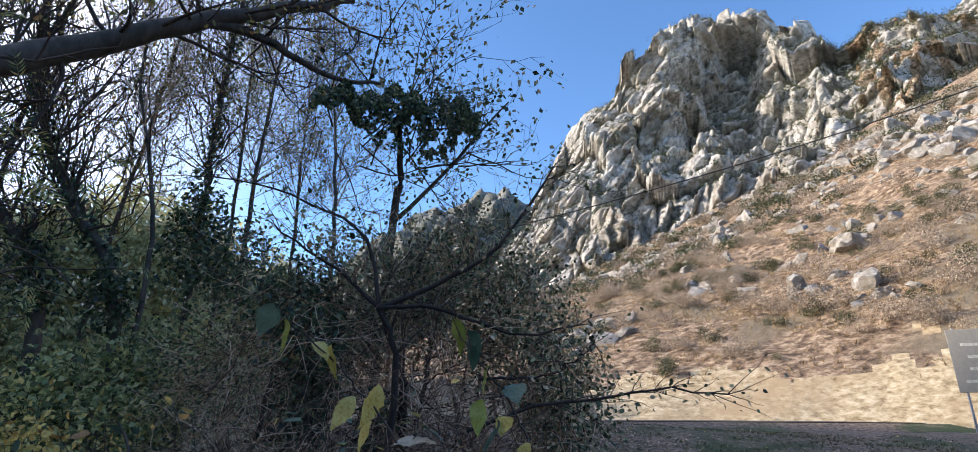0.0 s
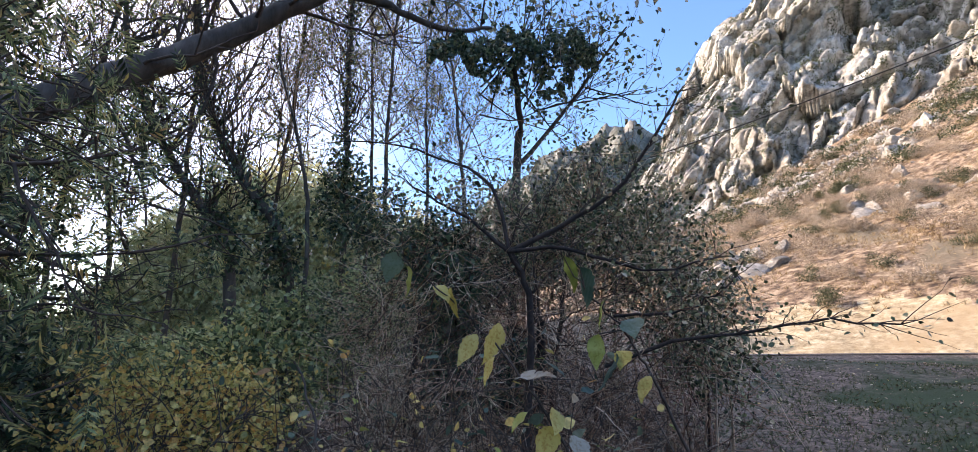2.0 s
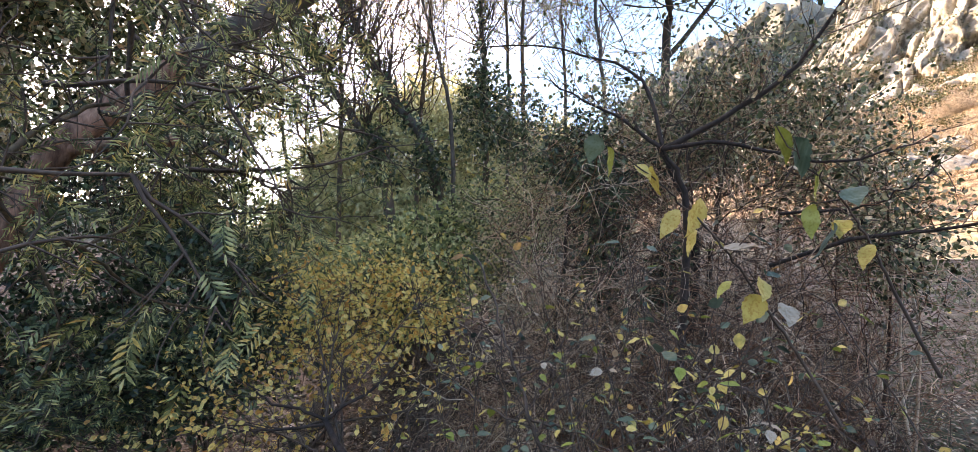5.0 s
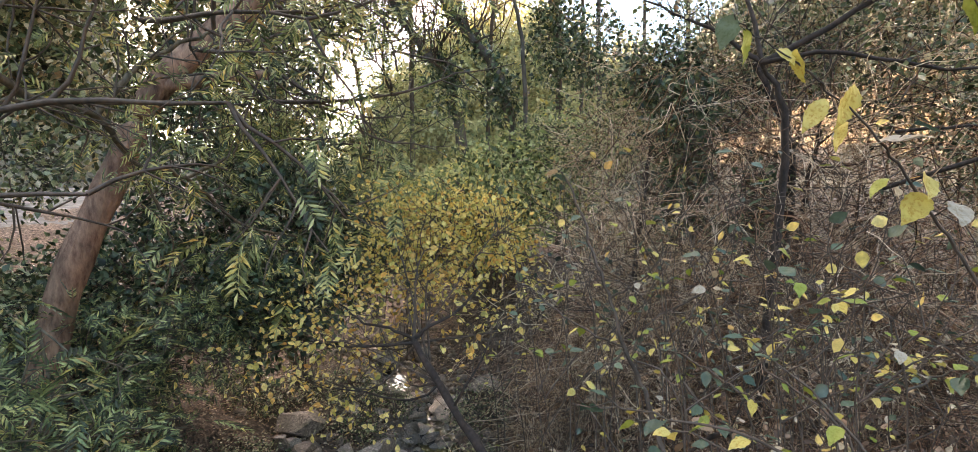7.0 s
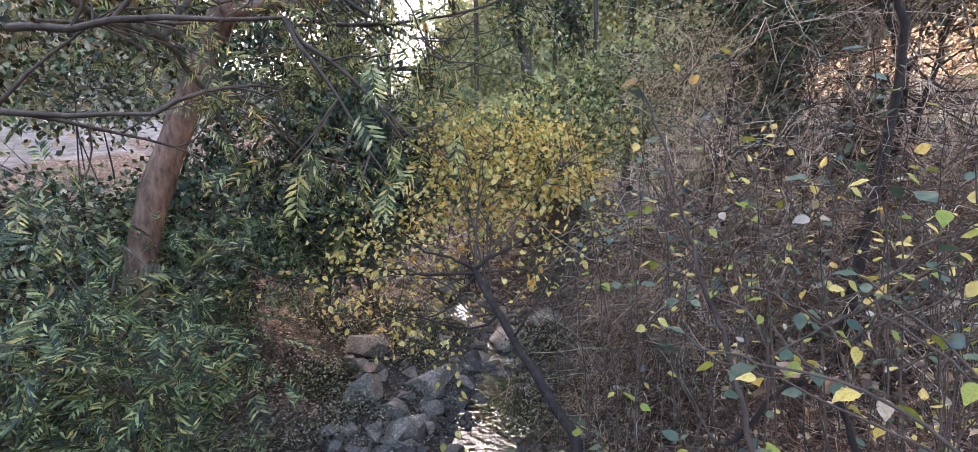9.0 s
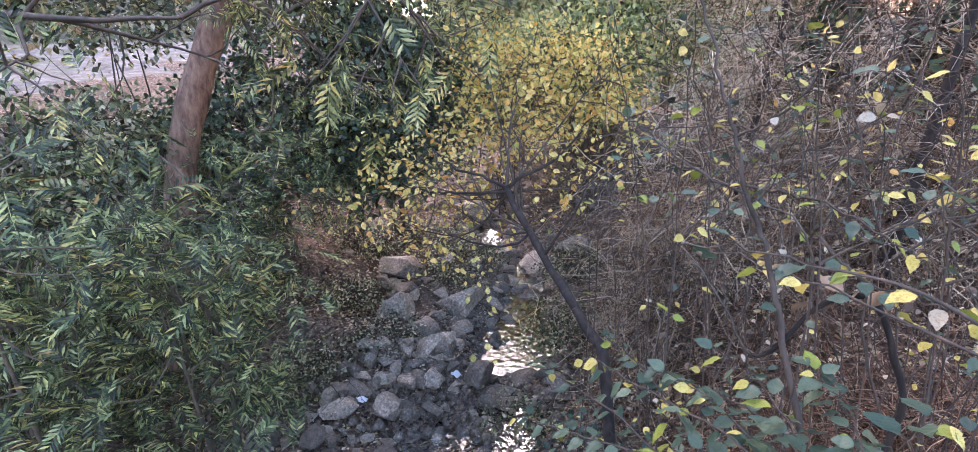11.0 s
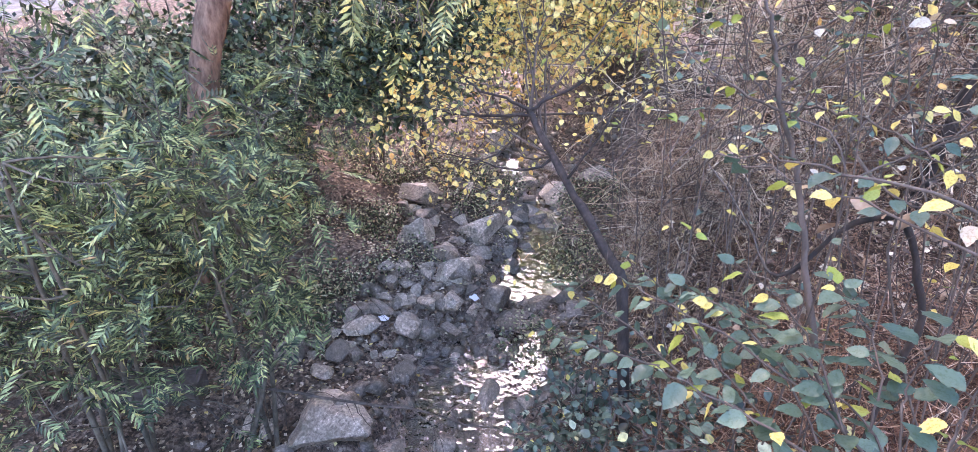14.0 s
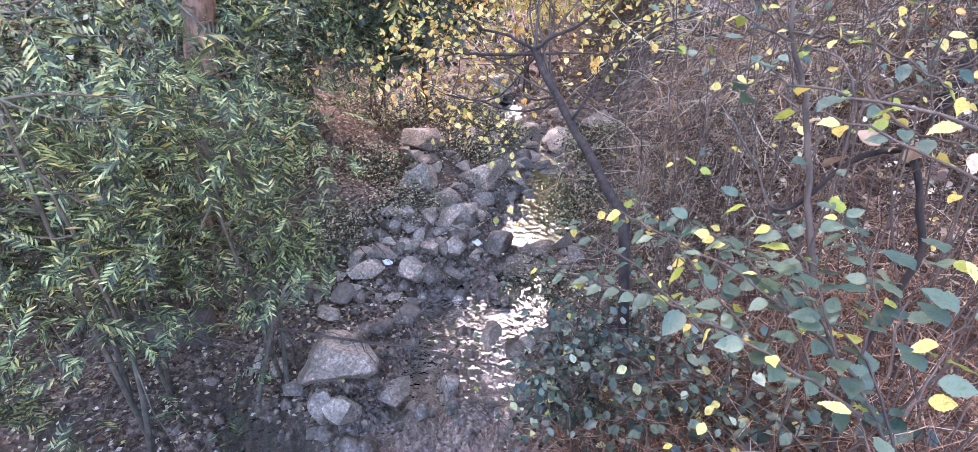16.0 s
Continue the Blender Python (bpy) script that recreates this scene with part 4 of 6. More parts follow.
def hill_things():
    rng = np.random.default_rng(33)
    x, y = scatter_hill(1150, rng, 36, 118, 1, 51)
    n1 = fbm(x * 0.05, y * 0.05, 77)
    far = []
    for k in range(len(x)):
        if (n1[k] < -0.02 and rng.random() < 0.72) or np.hypot(x[k], y[k]) < 47 and rng.random() < 0.7:
            continue
        dry = rng.random() < 0.6
        s = rng.uniform(0.5, 1.35) * (1 + np.hypot(x[k], y[k]) / 160)
        if np.hypot(x[k], y[k]) > 74:
            far.append((x[k], y[k], s, dry))
            continue
        ob = new("hill_shrub", BUSHES[int(rng.integers(3, 6) if dry else rng.integers(0, 3))])
        ob.matrix_basis = Matrix.Translation((x[k], y[k], float(ground_z(x[k], y[k])) - 0.1)) @ Matrix.Rotation(rng.uniform(0, 6), 4, 'Z') @ Matrix.Diagonal((s, s, s * rng.uniform(0.8, 1.1), 1))
        tagged(ob, "leafless grey-brown shrub on the dry slope" if dry else "dark green evergreen shrub on the dry slope", "shrub", "hillside shrubs")
    for dry, mat, name, label in ((True, M_DRYBUSH, "grey_scrub", "leafless grey-brown scrub higher on the slope"), (False, M_SHRUB, "green_scrub", "dark green scrub higher on the slope")):
        F = np.array([(a, b_, s) for a, b_, s, d_ in far if d_ == dry])
        P = np.repeat(np.stack([F[:, 0], F[:, 1], ground_z(F[:, 0], F[:, 1])], -1), 260, 0)
        S = np.repeat(F[:, 2], 260)[:, None]
        off = unit(rng.normal(0, 1, P.shape)) * rng.random((len(P), 1)) ** 0.4 * np.array([1.0, 1.0, 0.8])
        off[:, 2] = np.abs(off[:, 2])
        me = leaves("foliage", P + off * S, unit(off + rng.normal(0, 0.4, P.shape)), 0.17 * S[:, 0] * rng.uniform(0.6, 1.2, len(P)), DIAMOND, mat, 0.3, rng)
        tagged(new(name, me), label, "scrub", "", "stuff")
    heap = []
    cx, cy = scatter_hill(130, rng, 50, 119, 5, 52)
    for k in range(len(cx)):
        if fbm(cx[k:k + 1] * 0.045 + 7, cy[k:k + 1] * 0.045, 55)[0] + 0.004 * (np.hypot(cx[k], cy[k]) - 75) < -0.02:
            continue
        for _ in range(int(rng.integers(4, 12))):
            x, y = cx[k] + rng.normal(0, 2.6), cy[k] + rng.normal(0, 1.2)
            s = rng.uniform(0.5, 2.6)
            if np.hypot(x, y) > 92:
                heap.append((x, y, s, rng.uniform(0, 6)))
                continue
            ob = new("rock_outcrop", ROCKS[int(rng.integers(0, 5))])
            ob.matrix_basis = Matrix.Translation((x, y, float(ground_z(x, y)) - 0.08 * s)) @ Euler([*rng.uniform(-0.7, 0.7, 2), rng.uniform(0, 6)]).to_matrix().to_4x4() @ Matrix.Diagonal((s * 1.3, s, s * 0.95, 1))
            tagged(ob, "pale jagged limestone outcrop in the dry grass", "rock", "hillside outcrops")
    for k in range(95):
        az, r = radians(rng.uniform(19, 50)), rng.uniform(56, 84)
        x, y = r * math.sin(az), r * math.cos(az)
        s = float(np.clip(rng.lognormal(0.1, 0.5), 0.5, 2.6))
        ob = new("rock_outcrop", ROCKS[int(rng.integers(0, 5))])
        ob.matrix_basis = Matrix.Translation((x, y, float(ground_z(x, y)) - 0.12 * s)) @ Euler([*rng.uniform(-0.9, 0.9, 2), rng.uniform(0, 6)]).to_matrix().to_4x4() @ Matrix.Diagonal((s * 1.4, s * 0.9, s * 0.9, 1))
        tagged(ob, "pale jagged limestone outcrop in the dry grass", "rock", "hillside outcrops")
        if k % 2:
            bush = new("hill_shrub", BUSHES[int(rng.integers(0, 6))])
            bx, by, bs = x + rng.normal(0, 1.5), y + rng.normal(0, 1.5), rng.uniform(0.7, 1.6)
            bush.matrix_basis = Matrix.Translation((bx, by, float(ground_z(bx, by)) - 0.1)) @ Matrix.Rotation(rng.uniform(0, 6), 4, 'Z') @ Matrix.Diagonal((bs, bs, bs, 1))
            tagged(bush, "scrubby bush between the limestone outcrops", "shrub", "hillside shrubs")
    rock = np.array([v.co[:] for v in ROCKS[0].vertices])
    tri = np.array([p.vertices[:] for p in ROCKS[0].polygons])
    V, F = [], []
    for k, (x, y, s, a) in enumerate(heap):
        m = np.array([[math.cos(a), -math.sin(a), 0], [math.sin(a), math.cos(a), 0], [0, 0, 1]])
        V.append(rock * np.array([1.3, 1, 0.95]) * s @ m.T + np.array([x, y, float(ground_z(x, y)) - 0.08 * s]))
        F.append(tri + k * len(rock))
    if V:
        tagged(new("scree", mesh_of("scree", np.concatenate(V), np.concatenate(F), M_OUTCROP)), "pale broken limestone along the cliff foot", "rocks", "", "stuff")


hill_things()

# the bushes and rocks that stand out on the slope: place and width
GREEN_BUSHES = [(16.4, 40.8, 2.05), (29.2, 40.1, 2.23), (21.0, 40.2, 1.80), (27.7, 34.4, 1.76), (12.5, 42.4, 1.85), (10.7, 52.1, 2.49), (23.7, 39.5, 2.16), (20.3, 57.0, 2.43), (29.9, 77.2, 2.38), (31.3, 67.0, 1.95), (22.9, 103.0, 3.27), (29.1, 56.4, 3.02), (23.7, 36.8, 1.84), (7.9, 48.7, 2.30), (39.4, 70.3, 2.15), (35.0, 50.1, 4.39)]
GREY_BUSHES = [(21.5, 44.3, 3.47), (23.3, 42.7, 3.43), (24.7, 38.7, 3.76), (25.4, 34.4, 3.50), (15.2, 47.7, 3.22), (14.1, 51.4, 3.12), (25.9, 32.2, 2.89), (29.8, 34.2, 3.74), (29.8, 38.2, 3.42), (21.9, 50.8, 3.26), (18.1, 50.6, 3.16), (11.5, 49.7, 2.98), (27.9, 44.7, 3.74), (34.3, 40.7, 3.80), (38.6, 41.5, 4.07)]
SLOPE_ROCKS = [(25.8, 45.3, 3.81), (28.0, 39.6, 5.15), (34.6, 50.4, 5.84), (26.3, 57.3, 3.74), (66.7, 80.3, 9.22), (65.8, 72.0, 7.37), (56.5, 58.2, 9.09), (54.3, 63.1, 7.25), (62.0, 82.0, 4.64), (65.5, 109.3, 9.56), (51.8, 65.8, 5.19), (39.8, 79.6, 5.42), (41.9, 98.9, 6.52), (68.1, 102.1, 6.76), (60.3, 59.5, 6.36), (58.3, 82.0, 5.02), (52.1, 56.5, 4.75), (61.8, 110.9, 6.32), (26.2, 43.0, 2.37), (27.8, 37.7, 2.75)]


def slope_features():
    rng = np.random.default_rng(35)
    for rows, first, label in ((GREEN_BUSHES, 0, "rounded dark green evergreen bush on the dry slope"), (GREY_BUSHES, 3, "wide leafless grey-brown thicket on the dry slope")):
        for x, y, w in rows:
            ob = new("hill_shrub", BUSHES[first + int(rng.integers(0, 3))])
            k = w * 0.62
            ob.matrix_basis = Matrix.Translation((x, y, float(ground_z(x, y)) - 0.12)) @ Matrix.Rotation(rng.uniform(0, 6), 4, 'Z') @ Matrix.Diagonal((k, k, k * rng.uniform(0.8, 1.1), 1))
            tagged(ob, label, "shrub", "hillside shrubs")
    for x, y, w in SLOPE_ROCKS:
        for part_k in range(4):
            sx = w * (0.62 if part_k == 0 else rng.uniform(0.2, 0.42))
            px, py = x + (part_k > 0) * rng.normal(0, 0.45) * w, y + (part_k > 0) * rng.normal(0, 0.3) * w
            ob = new("rock_outcrop", ROCKS[int(rng.integers(0, 5))])
            ob.matrix_basis = Matrix.Translation((px, py, float(ground_z(px, py)) + 0.05 * sx)) @ Euler([*rng.uniform(-0.6, 0.6, 2), rng.uniform(0, 6)]).to_matrix().to_4x4() @ Matrix.Diagonal((sx * 1.1, sx * 0.8, sx * 0.8, 1))
            tagged(ob, "large pale limestone block jutting from the slope", "rock", "hillside outcrops")


slope_features()



def cliff_plants():
    rng = np.random.default_rng(44)
    n, m, _ = CLIFF.shape
    sl = np.gradient(CLIFF, axis=0)
    flat = np.hypot(sl[..., 0], sl[..., 1]) / (np.abs(sl[..., 2]) + 1e-3)
    P = []
    for _ in range(26000):
        i, j = rng.integers(4, n - 1), rng.integers(0, m)
        az = -4 + 0.13 * j
        want = 0.3 * (fbm(np.array([j * 0.06]), np.array([i * 0.05]), 45)[0] > 0.08) + 0.5 * (flat[i, j] > 1.0) + (0.3 if az > 37 else 0) + (0.6 if 35.5 < az < 40 and i / n > 0.6 else 0) + (0.5 if (az > 20 and az < 36 and 0.4 < i / n < 0.8 and flat[i, j] > 0.55) else 0)
        if rng.random() < want * 0.5:
            P.append(CLIFF[i, j])
    P = np.array(P)
    size = np.repeat(rng.uniform(0.35, 1.5, len(P)), 28)
    P = np.repeat(P, 28, 0)
    P = P + rng.normal(0, 0.6, P.shape) * size[:, None]
    A = unit(rng.normal(0, 0.7, P.shape) + np.array([0, 0, 0.6]))
    me = leaves("cliff_shrubs", P, A, rng.uniform(0.22, 0.5, len(P)), DIAMOND, M_SHRUB, 0.3, rng)
    tagged(new("cliff_shrubs", me), "dark green shrubs growing on the cliff ledges", "shrub", "", "stuff")


cliff_plants()


# ---- left bank: big ash with a leaning trunk and a long limb ----
# bare boughs that reach out over the bank: places they pass and thickness
BOUGHS = [([(-3.32, 0.46, 4.43), (-3.51, 0.71, 4.27), (-3.65, 1.05, 4.20), (-3.89, 1.34, 3.95), (-4.07, 1.73, 3.86), (-4.28, 2.21, 3.51), (-4.37, 2.83, 3.32)], 0.023),
          ([(-3.65, 1.05, 4.20), (-3.66, 1.22, 4.44), (-3.73, 1.48, 4.67), (-3.76, 1.97, 4.94)], 0.024),
          ([(-3.27, 0.43, 4.18), (-3.51, 0.76, 4.23), (-3.65, 1.10, 4.10)], 0.012),
          ([(-3.32, 0.46, 4.43), (-3.53, 0.65, 4.72), (-3.87, 1.02, 5.06)], 0.022),
          ([(-3.89, 1.34, 3.95), (-4.02, 1.58, 3.43), (-4.09, 1.53, 2.98)], 0.012),
          ([(-4.07, 1.73, 3.86), (-4.17, 2.17, 4.12), (-4.29, 2.26, 4.54)], 0.014)]


def build_ash():
    rng = np.random.default_rng(5)
    root = np.array([-5.75, 0.95, 0.0])
    root[2] = ground_z(root[0], root[1]) - 0.1
    ob = thing("ash_tree", tuple(root), "leaning ash tree with reddish-brown bark and feathered green leaves", "tree")
    trunk = curve([root, (-5.82, 1.3, 2.4), (-5.84, 1.55, 3.2), (-5.78, 1.85, 3.9), (-5.5, 2.2, 4.8), spot(-59, 17.5, 6.1)], 24)
    limb = curve([trunk[-1], spot(-52.6, 22.3, 6.2), spot(-46.3, 26.4, 6.3), spot(-39.7, 30.8, 6.5), spot(-33.5, 34.5, 6.7), spot(-25.3, 38.0, 7.0), spot(-19, 40, 7.3)], 26, 0.02)
    fork = curve([spot(-33.5, 34.4, 6.7), spot(-29, 34.6, 6.8), spot(-24.5, 33.7, 6.9), spot(-19.1, 32.3, 7.0), spot(-14.5, 32.8, 7.1)], 14, 0.02)
    stub = curve([(-5.5, 2.2, 4.75), spot(-64, 9.5, 5.6), spot(-59.5, 10.0, 5.4)], 8)
    part("trunk", tubes("trunk", [(trunk, np.linspace(0.145, 0.125, 24) + rng.normal(0, 0.006, 24))], M_ASHBARK, 14), ob, "reddish-brown leaning trunk")
    part("limb", tubes("limb", [(limb, np.linspace(0.165, 0.05, 26))], M_BARK, 10), ob, "long grey limb arching over the water")
    part("limb", tubes("limb", [(fork, np.linspace(0.06, 0.02, 14))], M_BARK, 8), ob)
    part("limb", tubes("limb", [(stub, np.linspace(0.075, 0.045, 8))], M_ASHBARK, 8), ob, "broken reddish side limb")
    paths, tips = [], []
    for line, r0 in ((limb[4:], 0.04), (fork, 0.022)):
        for q in line[::2]:
            for _ in range(2):
                branchlets(q, unit(rng.normal(0, 1, 3) + np.array([0.3, 0.1, 0.5])), rng.uniform(0.7, 1.7), r0 * rng.uniform(0.35, 0.7), 2, rng, (2, 4), 0.6, 0.2, 0.15, tips, paths)
    part("twig_spray", tubes("twig_spray", paths, M_TWIG, 4), ob, "", "stuff")
    P, A = leaf_cloud([t for t in tips if rng.random() < 0.28], 2, 0.05, rng)
    part("foliage", leaves("foliage", P, A, rng.uniform(0.04, 0.08, len(P)), DIAMOND, M_SPARSE, 0.2, rng), ob, "sparse dark autumn leaves", "stuff")
    # hanging leafy boughs on the near side
    paths, tips = [], []
    for line, r in BOUGHS:
        pts = curve(line, 6 * len(line), 0.012, rng)
        part("bough", tubes("bough", [(pts, np.linspace(r, r * 0.4, len(pts)))], M_BOUGH, 8), ob, "mossy grey-brown bough")
        for q in pts[8::2]:
            branchlets(q, unit(pts[-1] - pts[0] + rng.normal(0, 0.9, 3)), rng.uniform(0.25, 0.7), r * 0.3, 1, rng, (1, 3), 0.6, 0.0, 0.16, tips, paths)
    for az, el, d, ln in [(-70, 14, 4.4, 1.5), (-64, 20, 4.6, 1.5), (-84, 6, 3.6, 1.5), (-73, 22, 4.6, 1.5), (-62, 8, 4.8, 1.3), (-90, 14, 3.6, 1.5),
                          (-80, 20, 4.0, 1.6), (-88, 0, 3.8, 1.3), (-60, 15, 5.2, 1.4), (-60, 4, 5.6, 1.2), (-57, 8, 6.2, 1.2), (-55, 4, 6.5, 1.1), (-61, 13, 5.9, 1.2), (-58, 10, 5.6, 1.2), (-66, 12, 5.0, 1.3),
                          (-60, 19, 5.5, 1.2), (-60, 24, 5.3, 1.2), (-64, 19, 5.1, 1.2), (-66, 26, 5.0, 1.2), (-58, 26, 5.6, 1.1), (-60, 13, 5.4, 1.1)]:
        s = spot(az, el, d)
        branchlets(s, np.array([0.55, 0.5, 0.0]) + rng.normal(0, 0.4, 3), ln, 0.022, 2, rng, (3, 5), 0.6, -0.02, 0.14, tips, paths)
    part("bough_spray", tubes("bough_spray", paths, M_TWIG, 4), ob, "", "stuff")
    P, A = leaf_cloud([t for t in tips if rng.random() < (0.3 if math.degrees(math.atan2(t[0][0], t[0][1])) < -65 else 0.85)], 1, 0.06, rng, 0.5)
    part("foliage", leaves("foliage", P, A, rng.uniform(0.12, 0.2, len(P)), PINNATE, M_ASH, 0.6, rng), ob, "feathered green and yellowing leaves", "stuff")


build_ash()


def ash_suckers():
    """Young ash shoots crowding the left bank below the tree."""
    rng = np.random.default_rng(6)
    for k in range(26):
        az, d = rng.uniform(-112, -78), rng.uniform(3.4, 5.6)
        x, y = d * math.sin(radians(az)), d * math.cos(radians(az))
        z = float(ground_z(x, y))
        ob = thing("ash_sapling", (x, y, z), "young ash shoot with feathered green leaves on the bank", "sapling", "ash saplings on the bank")
        top_el = rng.uniform(-27, -9)
        top = spot(az + rng.uniform(-4, 4), top_el, d * rng.uniform(0.85, 1.0))
        stem = curve([(x, y, z - 0.05), (np.array([x, y, z]) + top) / 2 + rng.normal(0, 0.12, 3), top], 10)
        paths, tips = [], []
        for q in stem[4:] if az > -96 else stem[2:]:
            for _ in range(2):
                branchlets(q, unit(rng.normal(0, 0.8, 3) + np.array([0.3, 0.1, 0.5])), rng.uniform(0.35, 0.7), 0.007, 1, rng, (1, 3), 0.6, 0.05, 0.15, tips, paths)
        part("stem", tubes("stem", [(stem, np.linspace(0.022, 0.006, 10))], M_LICHEN, 6), ob, "lichen-grey stem")
        part("twig_spray", tubes("twig_spray", paths, M_LICHEN, 4), ob, "", "stuff")
        P, A = leaf_cloud([t for t in tips if rng.random() < 0.85], 1, 0.04, rng, -0.1)
        part("foliage", leaves("foliage", P, A, rng.uniform(0.12, 0.23, len(P)), PINNATE, M_SAPLING, 0.75, rng), ob, "", "stuff")


ash_suckers()


# ---- tall ivy-clad and slender trees up the stream ----
def tall_tree(base_az, base_d, line, r0, ivy, seed, label, leafy=0.6, mat=M_SPARSE, kids=6, size=0.07):
    rng = np.random.default_rng(seed)
    x, y = base_d * math.sin(radians(base_az)), base_d * math.cos(radians(base_az))
    root = np.array([x, y, float(ground_z(x, y)) - 0.1])
    ob = thing("tree", tuple(root), label, "tree", "streamside trees")
    pts = curve([root] + [spot(*p) for p in line], 26, 0.03)
    part("trunk", tubes("trunk", [(pts, np.linspace(r0, r0 * 0.25, 26))], M_BARK, 9), ob)
    paths, tips = [], []
    for q in pts[9:]:
        for _ in range(kids if rng.random() < 0.45 else 1):
            branchlets(q, unit(rng.normal(0, 0.7, 3) + np.array([0, 0, 0.9])), rng.uniform(1.0, 2.4), r0 * 0.22, 2, rng, (2, 4), 0.5, 0.3, 0.12, tips, paths)
    part("branchwork", tubes("branchwork", paths, M_TWIG if ivy else M_VINE, 4), ob, "", "stuff")
    P, A = leaf_cloud([t for t in tips if rng.random() < leafy * 0.9], 2, 0.1, rng)
    part("foliage", leaves("foliage", P, A, rng.uniform(0.6, 1.2, len(P)) * size, DIAMOND, mat, 0.2, rng), ob, "", "stuff")
    if ivy:
        q = pts[rng.integers(3, 20, 1500)] + rng.normal(0, 0.11, (1500, 3)) * np.array([1, 1, 1.6])
        part("ivy", leaves("ivy", q, unit(rng.normal(0, 0.6, q.shape) + np.array([0, 0, -0.8])), rng.uniform(0.06, 0.12, 1500), IVY, M_IVY, 0.2, rng), ob, "dark ivy round the trunk", "stuff")
    return ob


IVY_TREE = "leaning tree with its trunk wrapped in dark ivy"
SLENDER = "slender tree with fine upright twigs and sparse autumn leaves"
tall_tree(-38.5, 13, [(-40.7, 9.7, 13.4), (-43, 12.6, 13.6), (-47.4, 18.7, 14), (-51, 26, 14.5), (-53, 36, 15)], 0.15, True, 11, IVY_TREE, 0.5)
tall_tree(-33.5, 12.5, [(-35.5, 9.3, 12.7), (-39.5, 15.4, 13), (-43.6, 22.2, 13.3), (-46, 32, 14), (-47, 41, 15)], 0.14, True, 12, IVY_TREE, 0.5)
tall_tree(-33, 12.4, [(-33.6, 11.3, 12.5), (-34.9, 19.5, 12.7), (-37.6, 27.7, 13), (-39, 38, 14)], 0.06, False, 13, SLENDER, 0.7)
tall_tree(-29.5, 13.5, [(-30, 12, 13.5), (-30.5, 24, 14), (-30.5, 36, 15), (-30, 46, 17)], 0.09, True, 14, IVY_TREE, 0.8, M_SPARSE)
tall_tree(-25, 14, [(-26, 14, 14), (-26, 25, 14.6), (-25.5, 37, 16), (-25, 46, 18)], 0.07, False, 15, SLENDER, 0.9, M_POPLAR)
tall_tree(-21, 15, [(-21.5, 14, 15), (-22, 26, 16), (-22, 36, 17)], 0.06, False, 16, SLENDER, 0.8, M_SPARSE)
tall_tree(-17, 13, [(-17.5, 14, 13), (-18.5, 24, 13.5), (-20, 34, 15), (-21, 42, 17)], 0.06, False, 22, SLENDER, 0.9, M_SPARSE)
tall_tree(-28, 15, [(-27.5, 13, 15), (-28, 25, 15.6), (-28.5, 36, 17), (-28, 46, 19)], 0.06, False, 23, SLENDER, 0.95, M_POPLAR)
tall_tree(-37, 16, [(-37, 12, 16), (-36, 24, 16.6), (-35, 36, 18), (-34, 46, 20)], 0.07, False, 24, SLENDER, 0.95, M_SPARSE)
tall_tree(-49, 17, [(-50, 8, 17), (-52, 16, 17), (-56, 26, 18)], 0.08, False, 17, SLENDER, 0.8, M_SPARSE)
tall_tree(-53, 15.5, [(-54, 8, 15.5), (-53, 20, 15.5), (-52, 32, 16), (-51, 42, 18)], 0.08, False, 20, SLENDER, 0.95, M_SPARSE)
tall_tree(-45, 16, [(-45, 9, 16), (-45, 22, 16.5), (-44, 34, 18), (-43, 44, 20)], 0.08, False, 21, SLENDER, 0.95, M_POPLAR)
tall_tree(-57, 15, [(-58, 8, 15), (-59, 18, 15), (-60, 28, 16)], 0.1, True, 18, IVY_TREE, 0.9, M_SPARSE)


